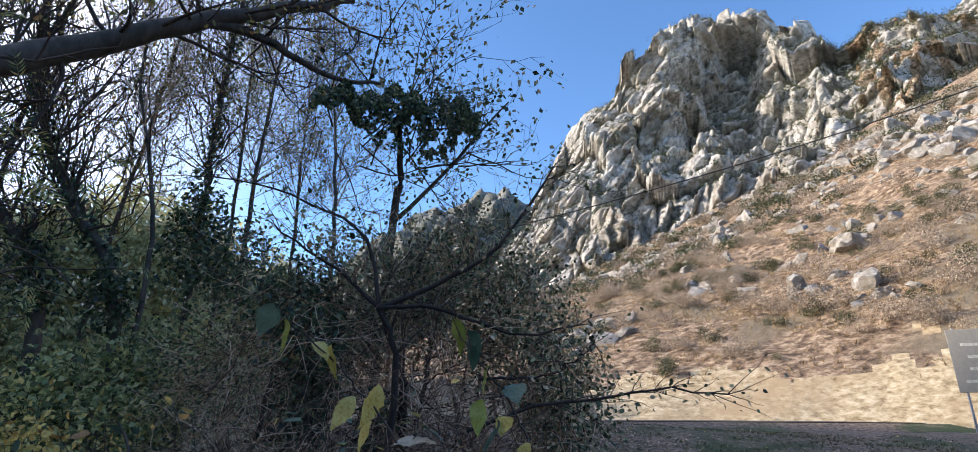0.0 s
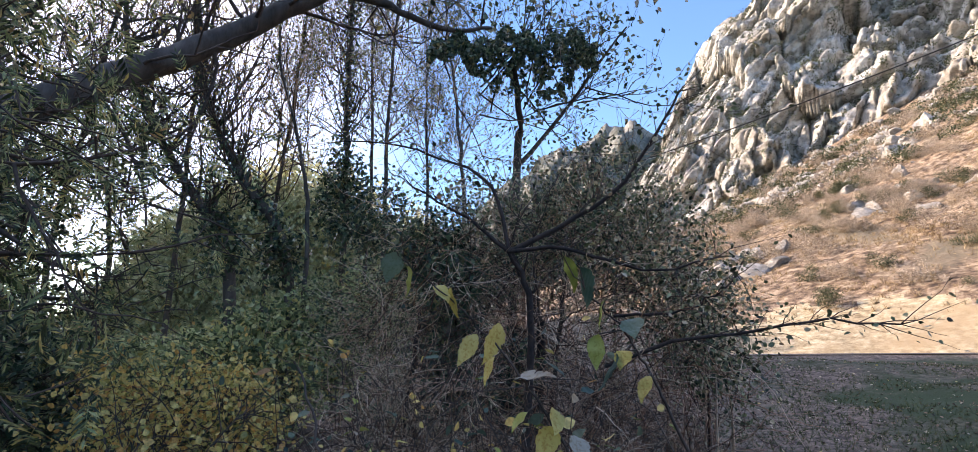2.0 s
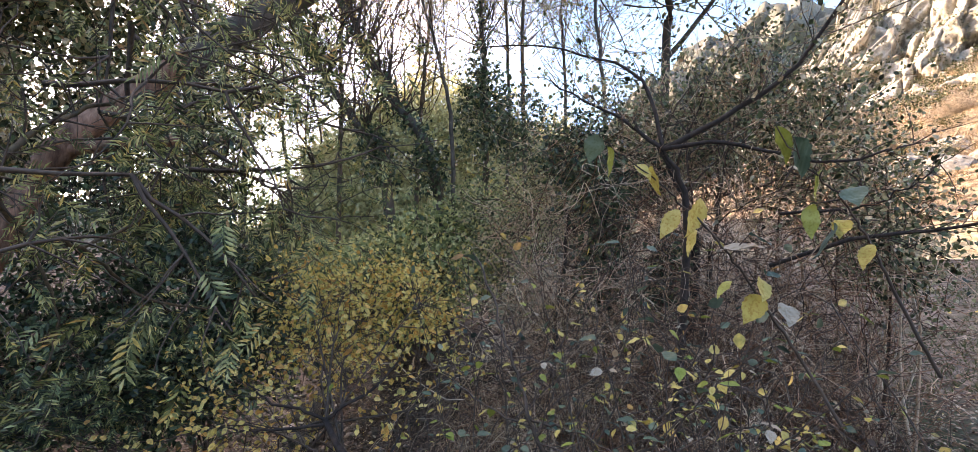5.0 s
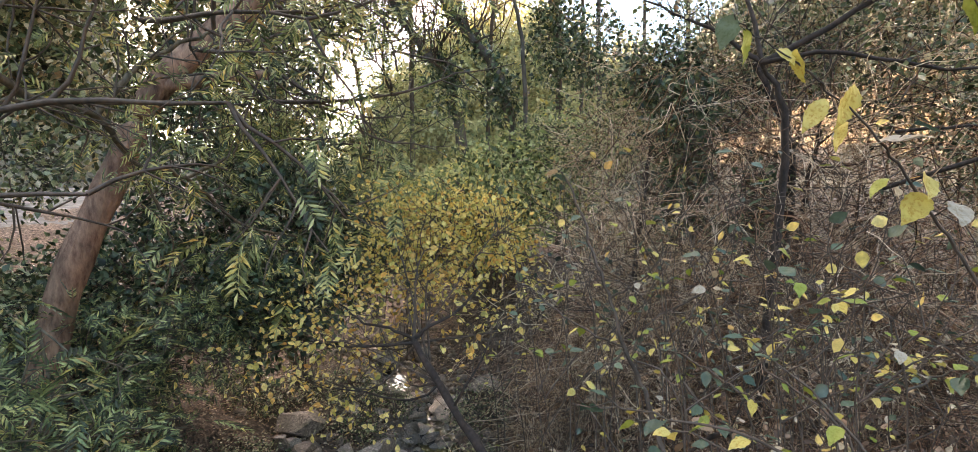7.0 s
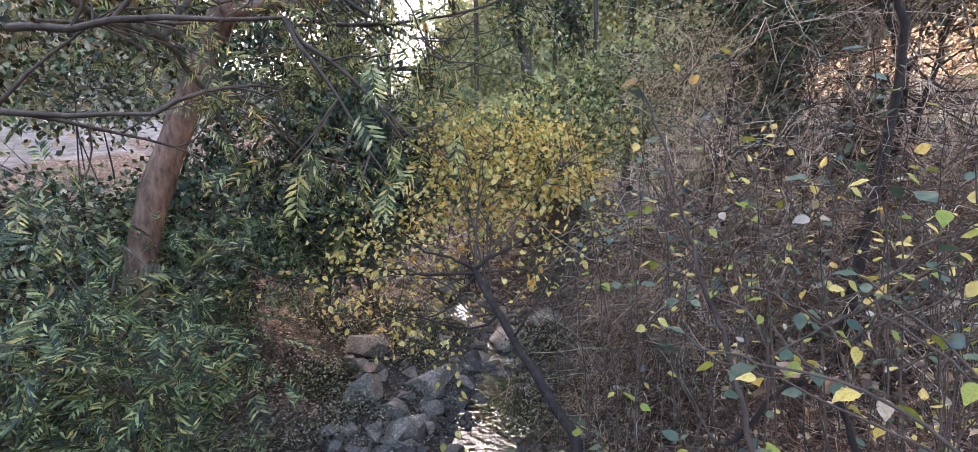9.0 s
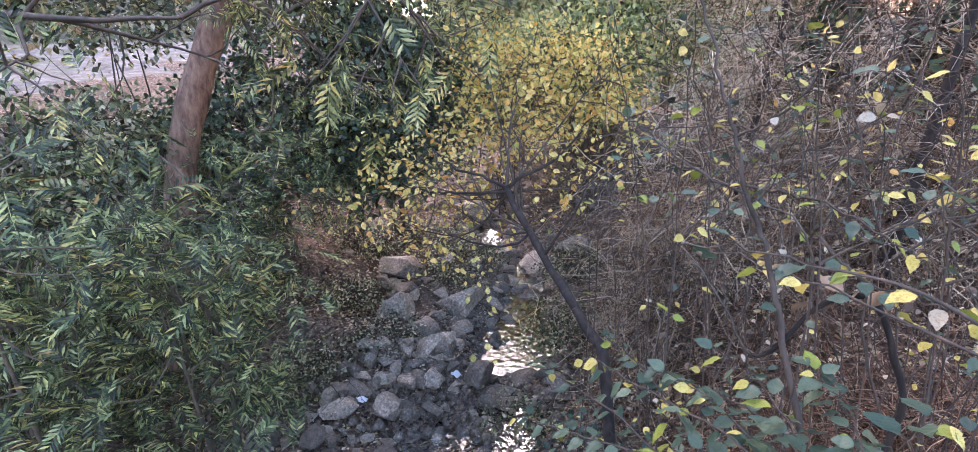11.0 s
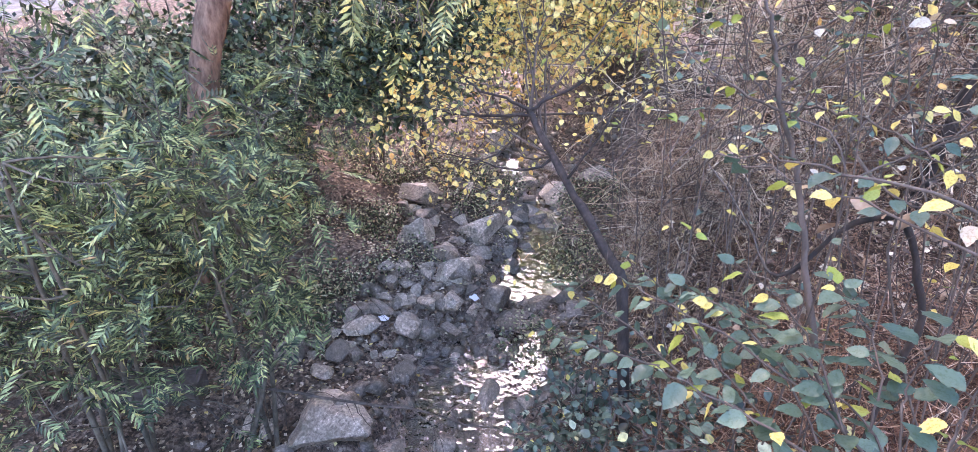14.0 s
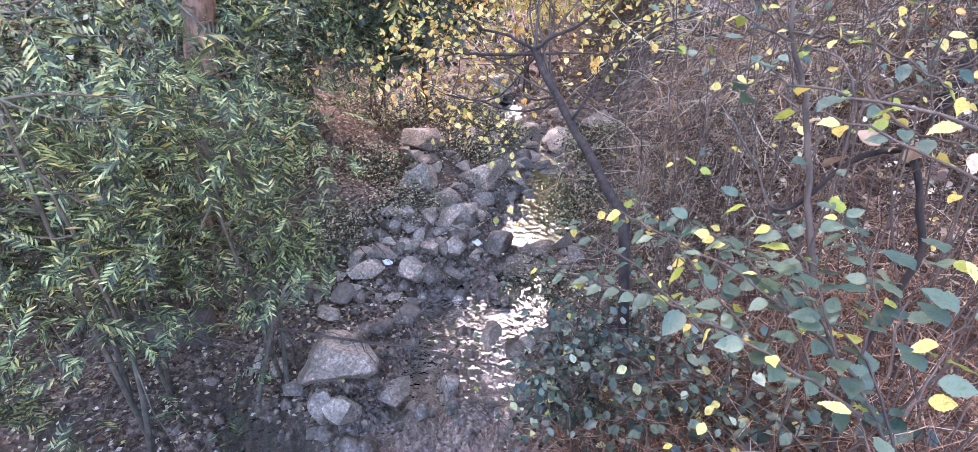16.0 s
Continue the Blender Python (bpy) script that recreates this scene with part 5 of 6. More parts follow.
# ---- ivy-topped thin tree ----
def ivy_top():
    rng = np.random.default_rng(19)
    x, y = 6.6 * math.sin(radians(-11.5)), 6.6 * math.cos(radians(-11.5))
    root = np.array([x, y, float(ground_z(x, y)) - 0.1])
    ob = thing("ivy_tree", tuple(root), "thin tree topped by a dense dark cushion of ivy", "tree")
    stem = curve([root, spot(-11.8, 18.8, 7.0), spot(-11.3, 23, 7.1), spot(-12, 29, 7.3)], 14, 0.01)
    stem2 = curve([spot(-11.8, 18.8, 7.0), spot(-8.5, 22, 7.1), spot(-3, 28, 7.2), spot(1, 32, 7.4)], 12, 0.02)
    part("trunk", tubes("trunk", [(stem, np.linspace(0.06, 0.035, 14))], M_BARK, 8), ob)
    part("trunk", tubes("trunk", [(stem2, np.linspace(0.035, 0.01, 12))], M_BARK, 7), ob)
    paths, tips = [], []
    for k in range(26):
        branchlets(spot(rng.uniform(-20, -3), rng.uniform(24, 29), 7.2), unit(rng.normal(0, 0.6, 3) + np.array([0.35, 0, 0.5])), rng.uniform(0.8, 1.8), 0.012, 2, rng, (2, 4), 0.5, 0.2, 0.15, tips, paths)
    part("twig_spray", tubes("twig_spray", paths, M_TWIG, 4), ob, "", "stuff")
    P, A = leaf_cloud([t for t in tips if rng.random() < 0.55], 2, 0.05, rng)
    part("foliage", leaves("foliage", P, A, rng.uniform(0.05, 0.1, len(P)), DIAMOND, M_THICKET, 0.2, rng), ob, "", "stuff")
    n = 26000
    az = rng.uniform(-22, -2.5, n)
    top = 32.0 - 0.012 * (az + 12) ** 2 + 0.5 * np.sin(az * 0.9) + 0.5 * np.sin(az * 2.3)
    el = top - (1.4 + 7.0 * np.exp(-((az + 10) / 5.5) ** 2)) * rng.random(n) ** 1.7
    keep = 0.6 * fbm(az * 0.9, el * 1.1, 12) + 0.7 * fbm(az * 3.1, el * 3.3, 13) > -0.26 + 0.075 * (top - el)
    az, el = az[keep], el[keep]
    n = len(az)
    d = rng.normal(7.15, 0.45, n)
    q = np.stack([0.19 + d * np.cos(np.radians(el)) * np.sin(np.radians(az)), d * np.cos(np.radians(el)) * np.cos(np.radians(az)) - 0.03, EYE_Z + 0.1 + d * np.sin(np.radians(el))], -1)
    part("ivy", leaves("ivy", q, unit(rng.normal(0, 0.7, q.shape) + np.array([0, 0, -0.5])), rng.uniform(0.03, 0.06, n), IVY, M_IVY, 0.35, rng), ob, "dense dark green ivy crown", "stuff")


ivy_top()

# ---- thickets ----
blob_shrub("thicket", "dense dark green thicket overgrown with ivy and bramble", "bush",
           [(spot(-25, 3, 7.2), (1.1, 1.0, 0.8), 300), (spot(-18, 8, 6.4), (1.1, 0.9, 1.0), 400), (spot(-11, 11, 6.0), (1.0, 0.8, 0.85), 380),
            (spot(-4, 12.5, 5.8), (0.8, 0.8, 0.85), 340), (spot(1.5, 9, 5.6), (0.6, 0.7, 0.75), 260), (spot(5.0, 3.5, 5.4), (0.45, 0.55, 0.7), 200), (spot(7.5, 0, 5.2), (0.3, 0.4, 0.5), 100),
            (spot(-24, -5, 6.8), (0.9, 0.7, 0.6), 90)],
           M_THICKET, 0.041, OVAL, 61, M_VINE, per=22, spread=0.16, density=0.64, hollow=0.35)
blob_shrub("evergreen_shrub", "dark evergreen shrub on the far bank behind the ash", "bush",
           [(spot(-58, -5, 8.0), (1.2, 1.0, 1.3), 380), (spot(-53, -6, 8.6), (0.9, 0.9, 1.2), 300), (spot(-66, -2, 8.4), (1.2, 1.0, 1.6), 380), (spot(-60, 7, 9.0), (1.0, 0.9, 1.4), 260), (spot(-70, -10, 7.6), (1.2, 1.0, 0.9), 260), (spot(-60, -12, 7.4), (1.1, 0.8, 0.6), 220)],
           M_IVY, 0.095, DIAMOND, 62, per=12, spread=0.13, stems=False)
blob_shrub("ivy_thicket", "dark ivy mass climbing the streamside trees", "ivy",
           [(spot(-30.5, 15, 13.2), (0.6, 0.6, 1.3), 150), (spot(-41, 9.5, 13.2), (0.35, 0.35, 0.6), 60), (spot(-36, 8.5, 12.6), (0.35, 0.35, 0.6), 60), (spot(-26.5, 13, 12), (0.7, 0.7, 0.9), 100)],
           M_IVY, 0.11, IVY, 68, per=12, spread=0.16, stems=False)
blob_shrub("ivy_pillar", "dark green ivy wrapped round a dead stump in the vines", "ivy",
           [(spot(-19, 5, 5.2), (0.28, 0.25, 0.45), 110), (spot(-18.5, -2, 5.2), (0.22, 0.2, 0.4), 80), (spot(-12, -3, 5.0), (0.12, 0.12, 0.4), 50), (spot(-21, 10, 5.6), (0.4, 0.3, 0.35), 100)],
           M_IVY, 0.06, IVY, 69, per=10, spread=0.08, stems=False)
blob_shrub("bank_tree", "tall leafy green tree at the top of the far bank", "tree",
           [(spot(-72, 13, 11), (1.9, 1.6, 2.2), 420), (spot(-84, 12, 11), (2.2, 1.8, 2.6), 480), (spot(-96, 12, 10), (2.0, 1.8, 2.8), 420), (spot(-66, 24, 11), (1.6, 1.5, 1.6), 300), (spot(-78, 27, 11), (2.0, 1.7, 1.9), 380), (spot(-92, 28, 10), (2.0, 1.8, 1.9), 380)],
           M_THICKET, 0.12, OVAL, 67, per=20, spread=0.22, stems=False)
blob_shrub("bank_tree", "leafy tree behind the ash, leaves turning brown", "tree",
           [(spot(-57, 3, 9.5), (0.9, 0.8, 1.0), 170), (spot(-56.5, 12, 9.6), (0.8, 0.8, 1.0), 140), (spot(-62, 9, 9.0), (1.1, 1.0, 1.3), 220)],
           M_THICKET, 0.09, DIAMOND, 73, per=14, spread=0.19, hollow=0.35)
blob_shrub("bank_bush", "olive green bush up the stream, leaves turning yellow", "bush",
           [(spot(-45, -4, 12), (1.7, 1.5, 1.0), 400), (spot(-40, -2.5, 13), (1.6, 1.5, 1.1), 400), (spot(-34, 0, 12), (1.3, 1.3, 1.1), 320), (spot(-49, -3, 14), (1.3, 1.5, 1.0), 280), (spot(-29, 2, 11.5), (1.2, 1.2, 1.1), 300), (spot(-38, -3, 10.5), (1.4, 1.2, 1.0), 300), (spot(-46, -5, 11), (1.4, 1.2, 0.9), 240)],
           M_OLIVE, 0.12, DIAMOND, 63, per=13, spread=0.17)
blob_shrub("bank_shrub", "light green twiggy shrub on the leafy bank", "bush",
           [(spot(-67, -15, 6.6), (0.7, 0.6, 0.5), 130), (spot(-62, -11, 7.4), (0.7, 0.6, 0.55), 120), (spot(-72, -21, 5.9), (0.45, 0.4, 0.35), 60), (spot(-76, -15, 6.2), (0.7, 0.6, 0.6), 130), (spot(-80, -24, 5.4), (0.5, 0.5, 0.4), 70)],
           M_SAPLING, 0.17, PINNATE, 71, per=3, spread=0.12, stems=False, flat=0.7)
blob_shrub("ground_ivy", "low green ivy and weeds over the stony bar", "plant",
           [((-7.2, 5.2, 0.45), (1.0, 0.8, 0.18), 260), ((-6.3, 5.6, 0.4), (0.5, 0.5, 0.15), 110), ((-7.6, 4.2, 0.6), (0.8, 0.6, 0.2), 180), ((-6.2, 3.2, 0.45), (0.5, 0.4, 0.15), 110), ((-5.2, 2.1, 0.35), (0.4, 0.3, 0.12), 70), ((-3.6, 4.4, 0.6), (0.35, 0.5, 0.25), 90), ((-4.6, 5.9, 0.6), (0.4, 0.6, 0.25), 110), ((-5.9, 4.6, 0.4), (0.5, 0.35, 0.12), 90), ((-5.0, 2.9, 0.3), (0.4, 0.5, 0.12), 60), ((-4.9, 1.6, 0.3), (0.5, 0.4, 0.15), 80), ((-3.0, 3.1, 0.3), (0.3, 0.3, 0.15), 50), ((-6.6, 2.4, 0.5), (0.6, 0.5, 0.2), 110)],
           M_THICKET, 0.038, OVAL, 72, per=12, spread=0.09, stems=False, flat=0.8)
blob_shrub("far_poplars", "pale yellow-green poplars beyond the stream bend", "tree",
           [(spot(-48.5, 2, 46), (2.2, 3, 3.5), 500), (spot(-45.5, 5, 46), (3.0, 3, 6), 800), (spot(-41, 8, 46), (3.6, 3, 7.5), 1000), (spot(-36.5, 9, 46), (3.8, 3, 8), 1000), (spot(-32, 9, 46), (3.8, 3, 7.6), 1000), (spot(-28, 8, 48), (3.6, 3, 7), 800), (spot(-23, 7, 50), (4, 3, 6.5), 800)],
           M_POPLAR, 0.4, DIAMOND, 64, per=20, spread=0.4, stems=False, hollow=0.4)
blob_shrub("left_bank_bush", "green bush at the top of the bank beside pale ground", "bush",
           [(spot(-92, -14, 7.0), (1.3, 1.0, 0.5), 260), (spot(-76, -10, 8.0), (0.9, 0.9, 0.6), 220), (spot(-101, 0, 6.0), (1.0, 0.8, 1.8), 300), (spot(-83, -9, 7.0), (1.0, 0.8, 0.5), 220), (spot(-79, 2, 7.8), (0.7, 0.7, 0.5), 120)],
           M_THICKET, 0.08, DIAMOND, 65, per=13, spread=0.13)


# ---- thin leaning tree and the yellow shrub over the water ----
# limbs of the yellow tree: where on the trunk they start and the places they pass
TREE_BOUGHS = [((21, (-2.55, 2.28, 2.86), (-2.76, 2.21, 2.90), (-3.02, 2.24, 2.99)), 0.012),
         ((20, (-2.67, 2.18, 2.75), (-2.90, 2.14, 2.72), (-3.17, 2.11, 2.72)), 0.011),
         ((21, (-2.38, 2.45, 2.86), (-2.30, 2.68, 2.96), (-2.26, 2.87, 3.13)), 0.014),
         ((15, (-2.23, 2.16, 2.50), (-2.61, 2.19, 2.43), (-3.12, 2.05, 2.43)), 0.009),
         ((13, (-1.90, 2.24, 2.64), (-1.89, 2.35, 2.73), (-1.88, 2.47, 2.87)), 0.009)]


def yellow_tree():
    rng = np.random.default_rng(70)
    root = np.array([-1.12, 1.93, 1.9])
    root[2] = ground_z(root[0], root[1]) - 0.1
    ob = thing("small_tree", tuple(root), "thin dark leaning tree with yellow autumn leaves over the stream", "tree")
    trunk = curve([root, (-1.38, 2.02, 2.1), (-1.5, 2.07, 2.22), (-1.75, 2.14, 2.38), (-2.05, 2.24, 2.55), (-2.34, 2.33, 2.72), (-2.44, 2.36, 2.79)], 22, 0.006)
    part("trunk", tubes("trunk", [(trunk, np.linspace(0.031, 0.019, 22) * (1 + 0.1 * rng.normal(0, 1, 22)))], M_YTRUNK, 9), ob)
    paths, tips, thick = [], [], []
    top = trunk[-1]
    for line, r in TREE_BOUGHS:
        pts = curve([trunk[line[0]]] + list(line[1:]), 12, 0.012, rng)
        part("limb", tubes("limb", [(pts, np.linspace(r, r * 0.45, 12))], M_YTRUNK, 7), ob)
        for q in pts[6::2]:
            branchlets(q, unit(pts[-1] - pts[0] + rng.normal(0, 0.5, 3) + np.array([0, 0, 0.3])), rng.uniform(0.2, 0.45), 0.0035, 1, rng, (1, 3), 0.6, 0.05, 0.15, tips, paths)
    for az, el, d, kids in [(-49, -5, 5.0, 2), (-45, -4, 5.2, 2), (-41, -5, 5.0, 2), (-37, -7, 4.8, 2), (-43, -8, 4.8, 2), (-47, -9, 5.0, 2), (-39, -8, 4.7, 1), (-35, -8, 4.5, 1), (-51, -10, 5.2, 1),
                            (-56, -15, 4.6, 1), (-61, -16.5, 4.5, 1), (-52, -17, 4.8, 1), (-58, -18.5, 4.4, 1)]:
        e = spot(az, el, d)
        start = trunk[int(rng.integers(14, 22))]
        line = curve([start, (start + e) / 2 + rng.normal(0, 0.16, 3), e], 9)
        paths.append((line, np.linspace(0.008, 0.003, 9)))
        for q in line[3:]:
            for _ in range(kids):
                branchlets(q, unit(e - top + rng.normal(0, 0.8, 3)), rng.uniform(0.3, 0.6), 0.005, 1, rng, (1, 3), 0.6, 0.05, 0.15, thick if kids > 1 else tips, paths)
    part("branchwork", tubes("branchwork", paths, M_TWIG, 4), ob, "", "stuff")
    P, A = leaf_cloud([t for t in tips if rng.random() < 0.7] + [t for t in thick if rng.random() < 0.85], 3, 0.08, rng)
    part("foliage", leaves("foliage", P, A, rng.uniform(0.03, 0.06, len(P)), OVAL, M_YELLOW, 0.6, rng), ob, "yellow and orange leaves", "stuff")


yellow_tree()


blob_shrub("yellow_shrub", "small shrub thick with golden autumn leaves over the stream", "bush",
           [(spot(-45, -6, 5.2), (0.5, 0.45, 0.42), 70), (spot(-41, -7, 5.0), (0.48, 0.42, 0.42), 64), (spot(-48.5, -8.5, 5.3), (0.48, 0.42, 0.38), 46), (spot(-38, -5.5, 5.1), (0.4, 0.4, 0.36), 60), (spot(-43, -3.5, 5.2), (0.45, 0.42, 0.32), 40)],
           M_YELLOW, 0.05, OVAL, 74, per=8, spread=0.1, stems=False, flat=0.25, hollow=0.5)


# ---- dry vine thicket on the right bank ----
def vines():
    rng = np.random.default_rng(80)
    ob = thing("vine_thicket", (-1.0, 5.0, float(ground_z(-1.0, 5.0))), "tangle of dry brown vines and leafless stems", "bush")

    def tangle(n, az0, az1, d0, d1, h, length, lean, rad, curl):
        az, d = np.radians(rng.uniform(az0, az1, n)), rng.uniform(d0, d1, n)
        p = np.stack([d * np.sin(az), d * np.cos(az), 0 * d], -1)
        p[:, 2] = ground_z(p[:, 0], p[:, 1]) + rng.uniform(0, h, n) * rng.random(n)
        dr = unit(rng.normal(0, 1, (n, 3)) * np.array([1, 1, 0.6]) + np.array([0, 0, lean]))
        pts = [p]
        for k in range(8):
            dr = unit(dr + rng.normal(0, curl, (n, 3)) + np.array([0, 0, -0.13]))
            p = p + dr * length * rng.uniform(0.6, 1.2, (n, 1)) / 8
            pts.append(p)
        pts = np.stack(pts, 1)
        pts[..., 2] = np.maximum(pts[..., 2], ground_z(pts[..., 0], pts[..., 1]) + 0.01)
        rr = np.linspace(1, 0.35, 9)[None] * rng.uniform(0.4, 1.0, (n, 1)) * rad
        return list(zip(pts, rr))

    part("stem_tangle", tubes("stem_tangle", tangle(1200, -33, 2, 4.4, 6.6, 3.0, 1.5, 1.1, 0.0065, 0.34), M_VINE, 3), ob, "", "stuff")
    part("fine_tangle", tubes("fine_tangle", tangle(4600, -34, 2, 3.6, 6.4, 2.6, 0.8, 0.3, 0.0036, 0.5), M_VINE, 3), ob, "", "stuff")
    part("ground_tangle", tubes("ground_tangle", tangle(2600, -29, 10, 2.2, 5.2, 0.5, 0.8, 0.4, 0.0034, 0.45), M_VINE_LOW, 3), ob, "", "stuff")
    part("bank_tangle", tubes("bank_tangle", tangle(3600, -40, 6, 1.2, 2.7, 0.45, 0.6, 0.3, 0.0026, 0.4), M_VINE_RED, 3), ob, "rust-brown stems matted over the bank", "stuff")
    part("red_tangle", tubes("red_tangle", tangle(1500, -14, 9, 4.2, 6.2, 2.6, 1.2, 0.6, 0.005, 0.36), M_VINE_RED, 3), ob, "red-brown leafless stems", "stuff")
    part("hanging_tangle", tubes("hanging_tangle", tangle(3300, -26, 8, 4.5, 6.4, 4.6, 1.1, -0.1, 0.004, 0.38), M_VINE, 3), ob, "", "stuff")
    part("twig_tangle", tubes("twig_tangle", tangle(1800, -32, 8, 3.6, 6.4, 2.8, 0.7, 0.6, 0.004, 0.38), M_TWIG, 3), ob, "", "stuff")
    az, d = np.radians(rng.uniform(-36, 8, 5000)), rng.uniform(2.4, 6.0, 5000)
    x, y = d * np.sin(az), d * np.cos(az)
    P = np.stack([x, y, ground_z(x, y) + rng.uniform(0, 0.9, 5000) * rng.random(5000)], -1)
    part("foliage", leaves("foliage", P, unit(rng.normal(0, 1, P.shape)), rng.uniform(0.022, 0.05, len(P)), OVAL, M_LITTER, 0.3, rng), ob, "dry leaves caught in the vines", "stuff")


vines()


def right_trees():
    rng = np.random.default_rng(85)
    for line, r in (([(-10, -16, 5.0), (-9.2, -3, 5.1), (-9.8, 3, 5.1), (-12.5, 10, 5.2)], 0.05), ([(-8, -16, 5.4), (-8.0, -3, 5.4), (-7, 6, 5.5)], 0.03), ([(-23, -18, 5.2), (-22.5, -6, 5.3), (-22, 4, 5.4)], 0.035)):
        s = spot(*line[0])
        s[2] = float(ground_z(s[0], s[1])) - 0.1
        ob = thing("thicket_tree", tuple(s), "thin dark bare tree standing in the vine tangle", "tree", "trees in the vines")
        pts = curve([s] + [spot(*p) for p in line[1:]], 14, 0.015, rng)
        paths, tips = [], []
        part("trunk", tubes("trunk", [(pts, np.linspace(r, r * 0.5, 14))], M_YTRUNK, 8), ob)
        for q in pts[6:]:
            branchlets(q, unit(rng.normal(0, 1, 3) + np.array([0, 0, 0.4])), rng.uniform(0.6, 1.2), 0.012, 2, rng, (2, 3), 0.6, 0.1, 0.15, tips, paths)
        part("branchwork", tubes("branchwork", paths, M_TWIG, 4), ob, "", "stuff")


right_trees()


def arching_shrub():
    """The thin-stemmed bush in front of the field, its boughs spreading outwards."""
    rng = np.random.default_rng(88)
    s = spot(-10.5, -10, 4.1)
    s[2] = float(ground_z(s[0], s[1])) - 0.1
    ob = thing("spreading_bush", tuple(s), "dark spreading bush with long arching boughs and small leaves", "bush")
    fork = spot(-12.7, 9.7, 3.95)
    rows = [([s, spot(-10.5, 2, 4.0), fork], 0.03), ([fork, spot(-7, 12.5, 4.0), spot(-1, 16, 4.1), spot(3, 21, 4.2), spot(6, 25, 4.4)], 0.018),
            ([fork, spot(-8, 10.2, 3.9), spot(-3, 9, 3.9), spot(2, 7.5, 4.0), spot(8, 8.5, 4.1)], 0.014), ([fork, spot(-17, 13, 4.1), spot(-24, 17, 4.4)], 0.014), ([fork, spot(-15, 17, 4.2), spot(-22, 20, 4.6), spot(-30, 21, 5.0)], 0.013),
            ([spot(-3, -2, 4.2), spot(4, 0.5, 4.2), spot(10, 1.2, 4.3), spot(17, 2.3, 4.4), spot(22, 1.8, 4.5)], 0.013), ([spot(-2, 3, 4.4), spot(5, 3.5, 4.5), spot(10, 6.5, 4.6)], 0.01)]
    paths, tips = [], []
    for line, r in rows:
        pts = curve(line, 14, 0.012, rng)
        part("bough" if r < 0.025 else "stem", tubes("bough", [(pts, np.linspace(r, r * 0.35, 14) * 1.25)], M_YTRUNK, 7), ob, "dark bare bough")
        if r < 0.025:
            for q in pts[4:]:
                for _ in range(3):
                    branchlets(q, unit(np.array(pts[-1]) - pts[0] + rng.normal(0, 0.9, 3)), rng.uniform(0.15, 0.45), 0.004, 0, rng, (1, 2), 0.6, 0.0, 0.15, tips, paths)
    part("bough_spray", tubes("bough_spray", paths, M_TWIG, 5), ob, "", "stuff")
    P, A = leaf_cloud([t for t in tips if rng.random() < 0.75], 1, 0.03, rng)
    part("foliage", leaves("foliage", P, A, rng.uniform(0.03, 0.055, len(P)), OVAL, M_THICKET, 0.3, rng), ob, "small dark leaves", "stuff")


arching_shrub()


M_PALEWOOD = bark_mat("raw_wood", (0.24, 0.13, 0.07), (0.5, 0.33, 0.22), 30.0, 0.85, 0.004)

# ---- dead arching limb ----
_arch = curve([(-0.12, 1.22, 1.95), (-0.17, 1.36, 2.33), (-0.205, 1.47, 2.55), (-0.20, 1.53, 2.69), (-0.20, 1.57, 2.80), (-0.255, 1.585, 2.93), (-0.315, 1.59, 3.03), (-0.42, 1.575, 2.99), (-0.50, 1.49, 2.84), (-0.56, 1.46, 2.83), (-0.64, 1.48, 2.93), (-0.76, 1.52, 3.02), (-0.9, 1.56, 3.1)], 34, 0.003)
_r = np.concatenate([np.linspace(0.014, 0.013, 16), np.linspace(0.0125, 0.009, 8), np.linspace(0.006, 0.002, 10)]) * 0.68 * (1 + 0.16 * np.sin(np.arange(34) * 2.1))
_arch_thing = thing("dead_limb", (-0.16, 1.35, 1.95), "dead brown limb bent over in an arch, bark peeling", "branch")
part("limb", tubes("limb", [(_arch[:25], _r[:25])], M_DEAD, 10), _arch_thing)
part("twig", tubes("twig", [(_arch[23:], _r[23:])], M_TWIG, 6), _arch_thing, "thin pale side twig")
part("snapped_end", tubes("snapped_end", [(np.array([(-0.32, 1.59, 3.02), (-0.30, 1.585, 3.045), (-0.285, 1.58, 3.065)]), np.array([0.017, 0.015, 0.008]))], M_PALEWOOD, 8), _arch_thing, "pale broken wood")
for _p, _d, _s in (((-0.38, 1.58, 3.035), (-0.8, 0.1, 0.3), 0.07), ((-0.44, 1.56, 2.99), (-0.5, 0.2, -0.5), 0.08), ((-0.36, 1.585, 3.03), (0.3, -0.4, 0.5), 0.05)):
    part("bark_flake", leaves("bark_flake", np.array([_p]), np.array([_d]), np.array([_s]), OVAL, M_PALEWOOD, 0.4), _arch_thing, "curled orange-brown bark")


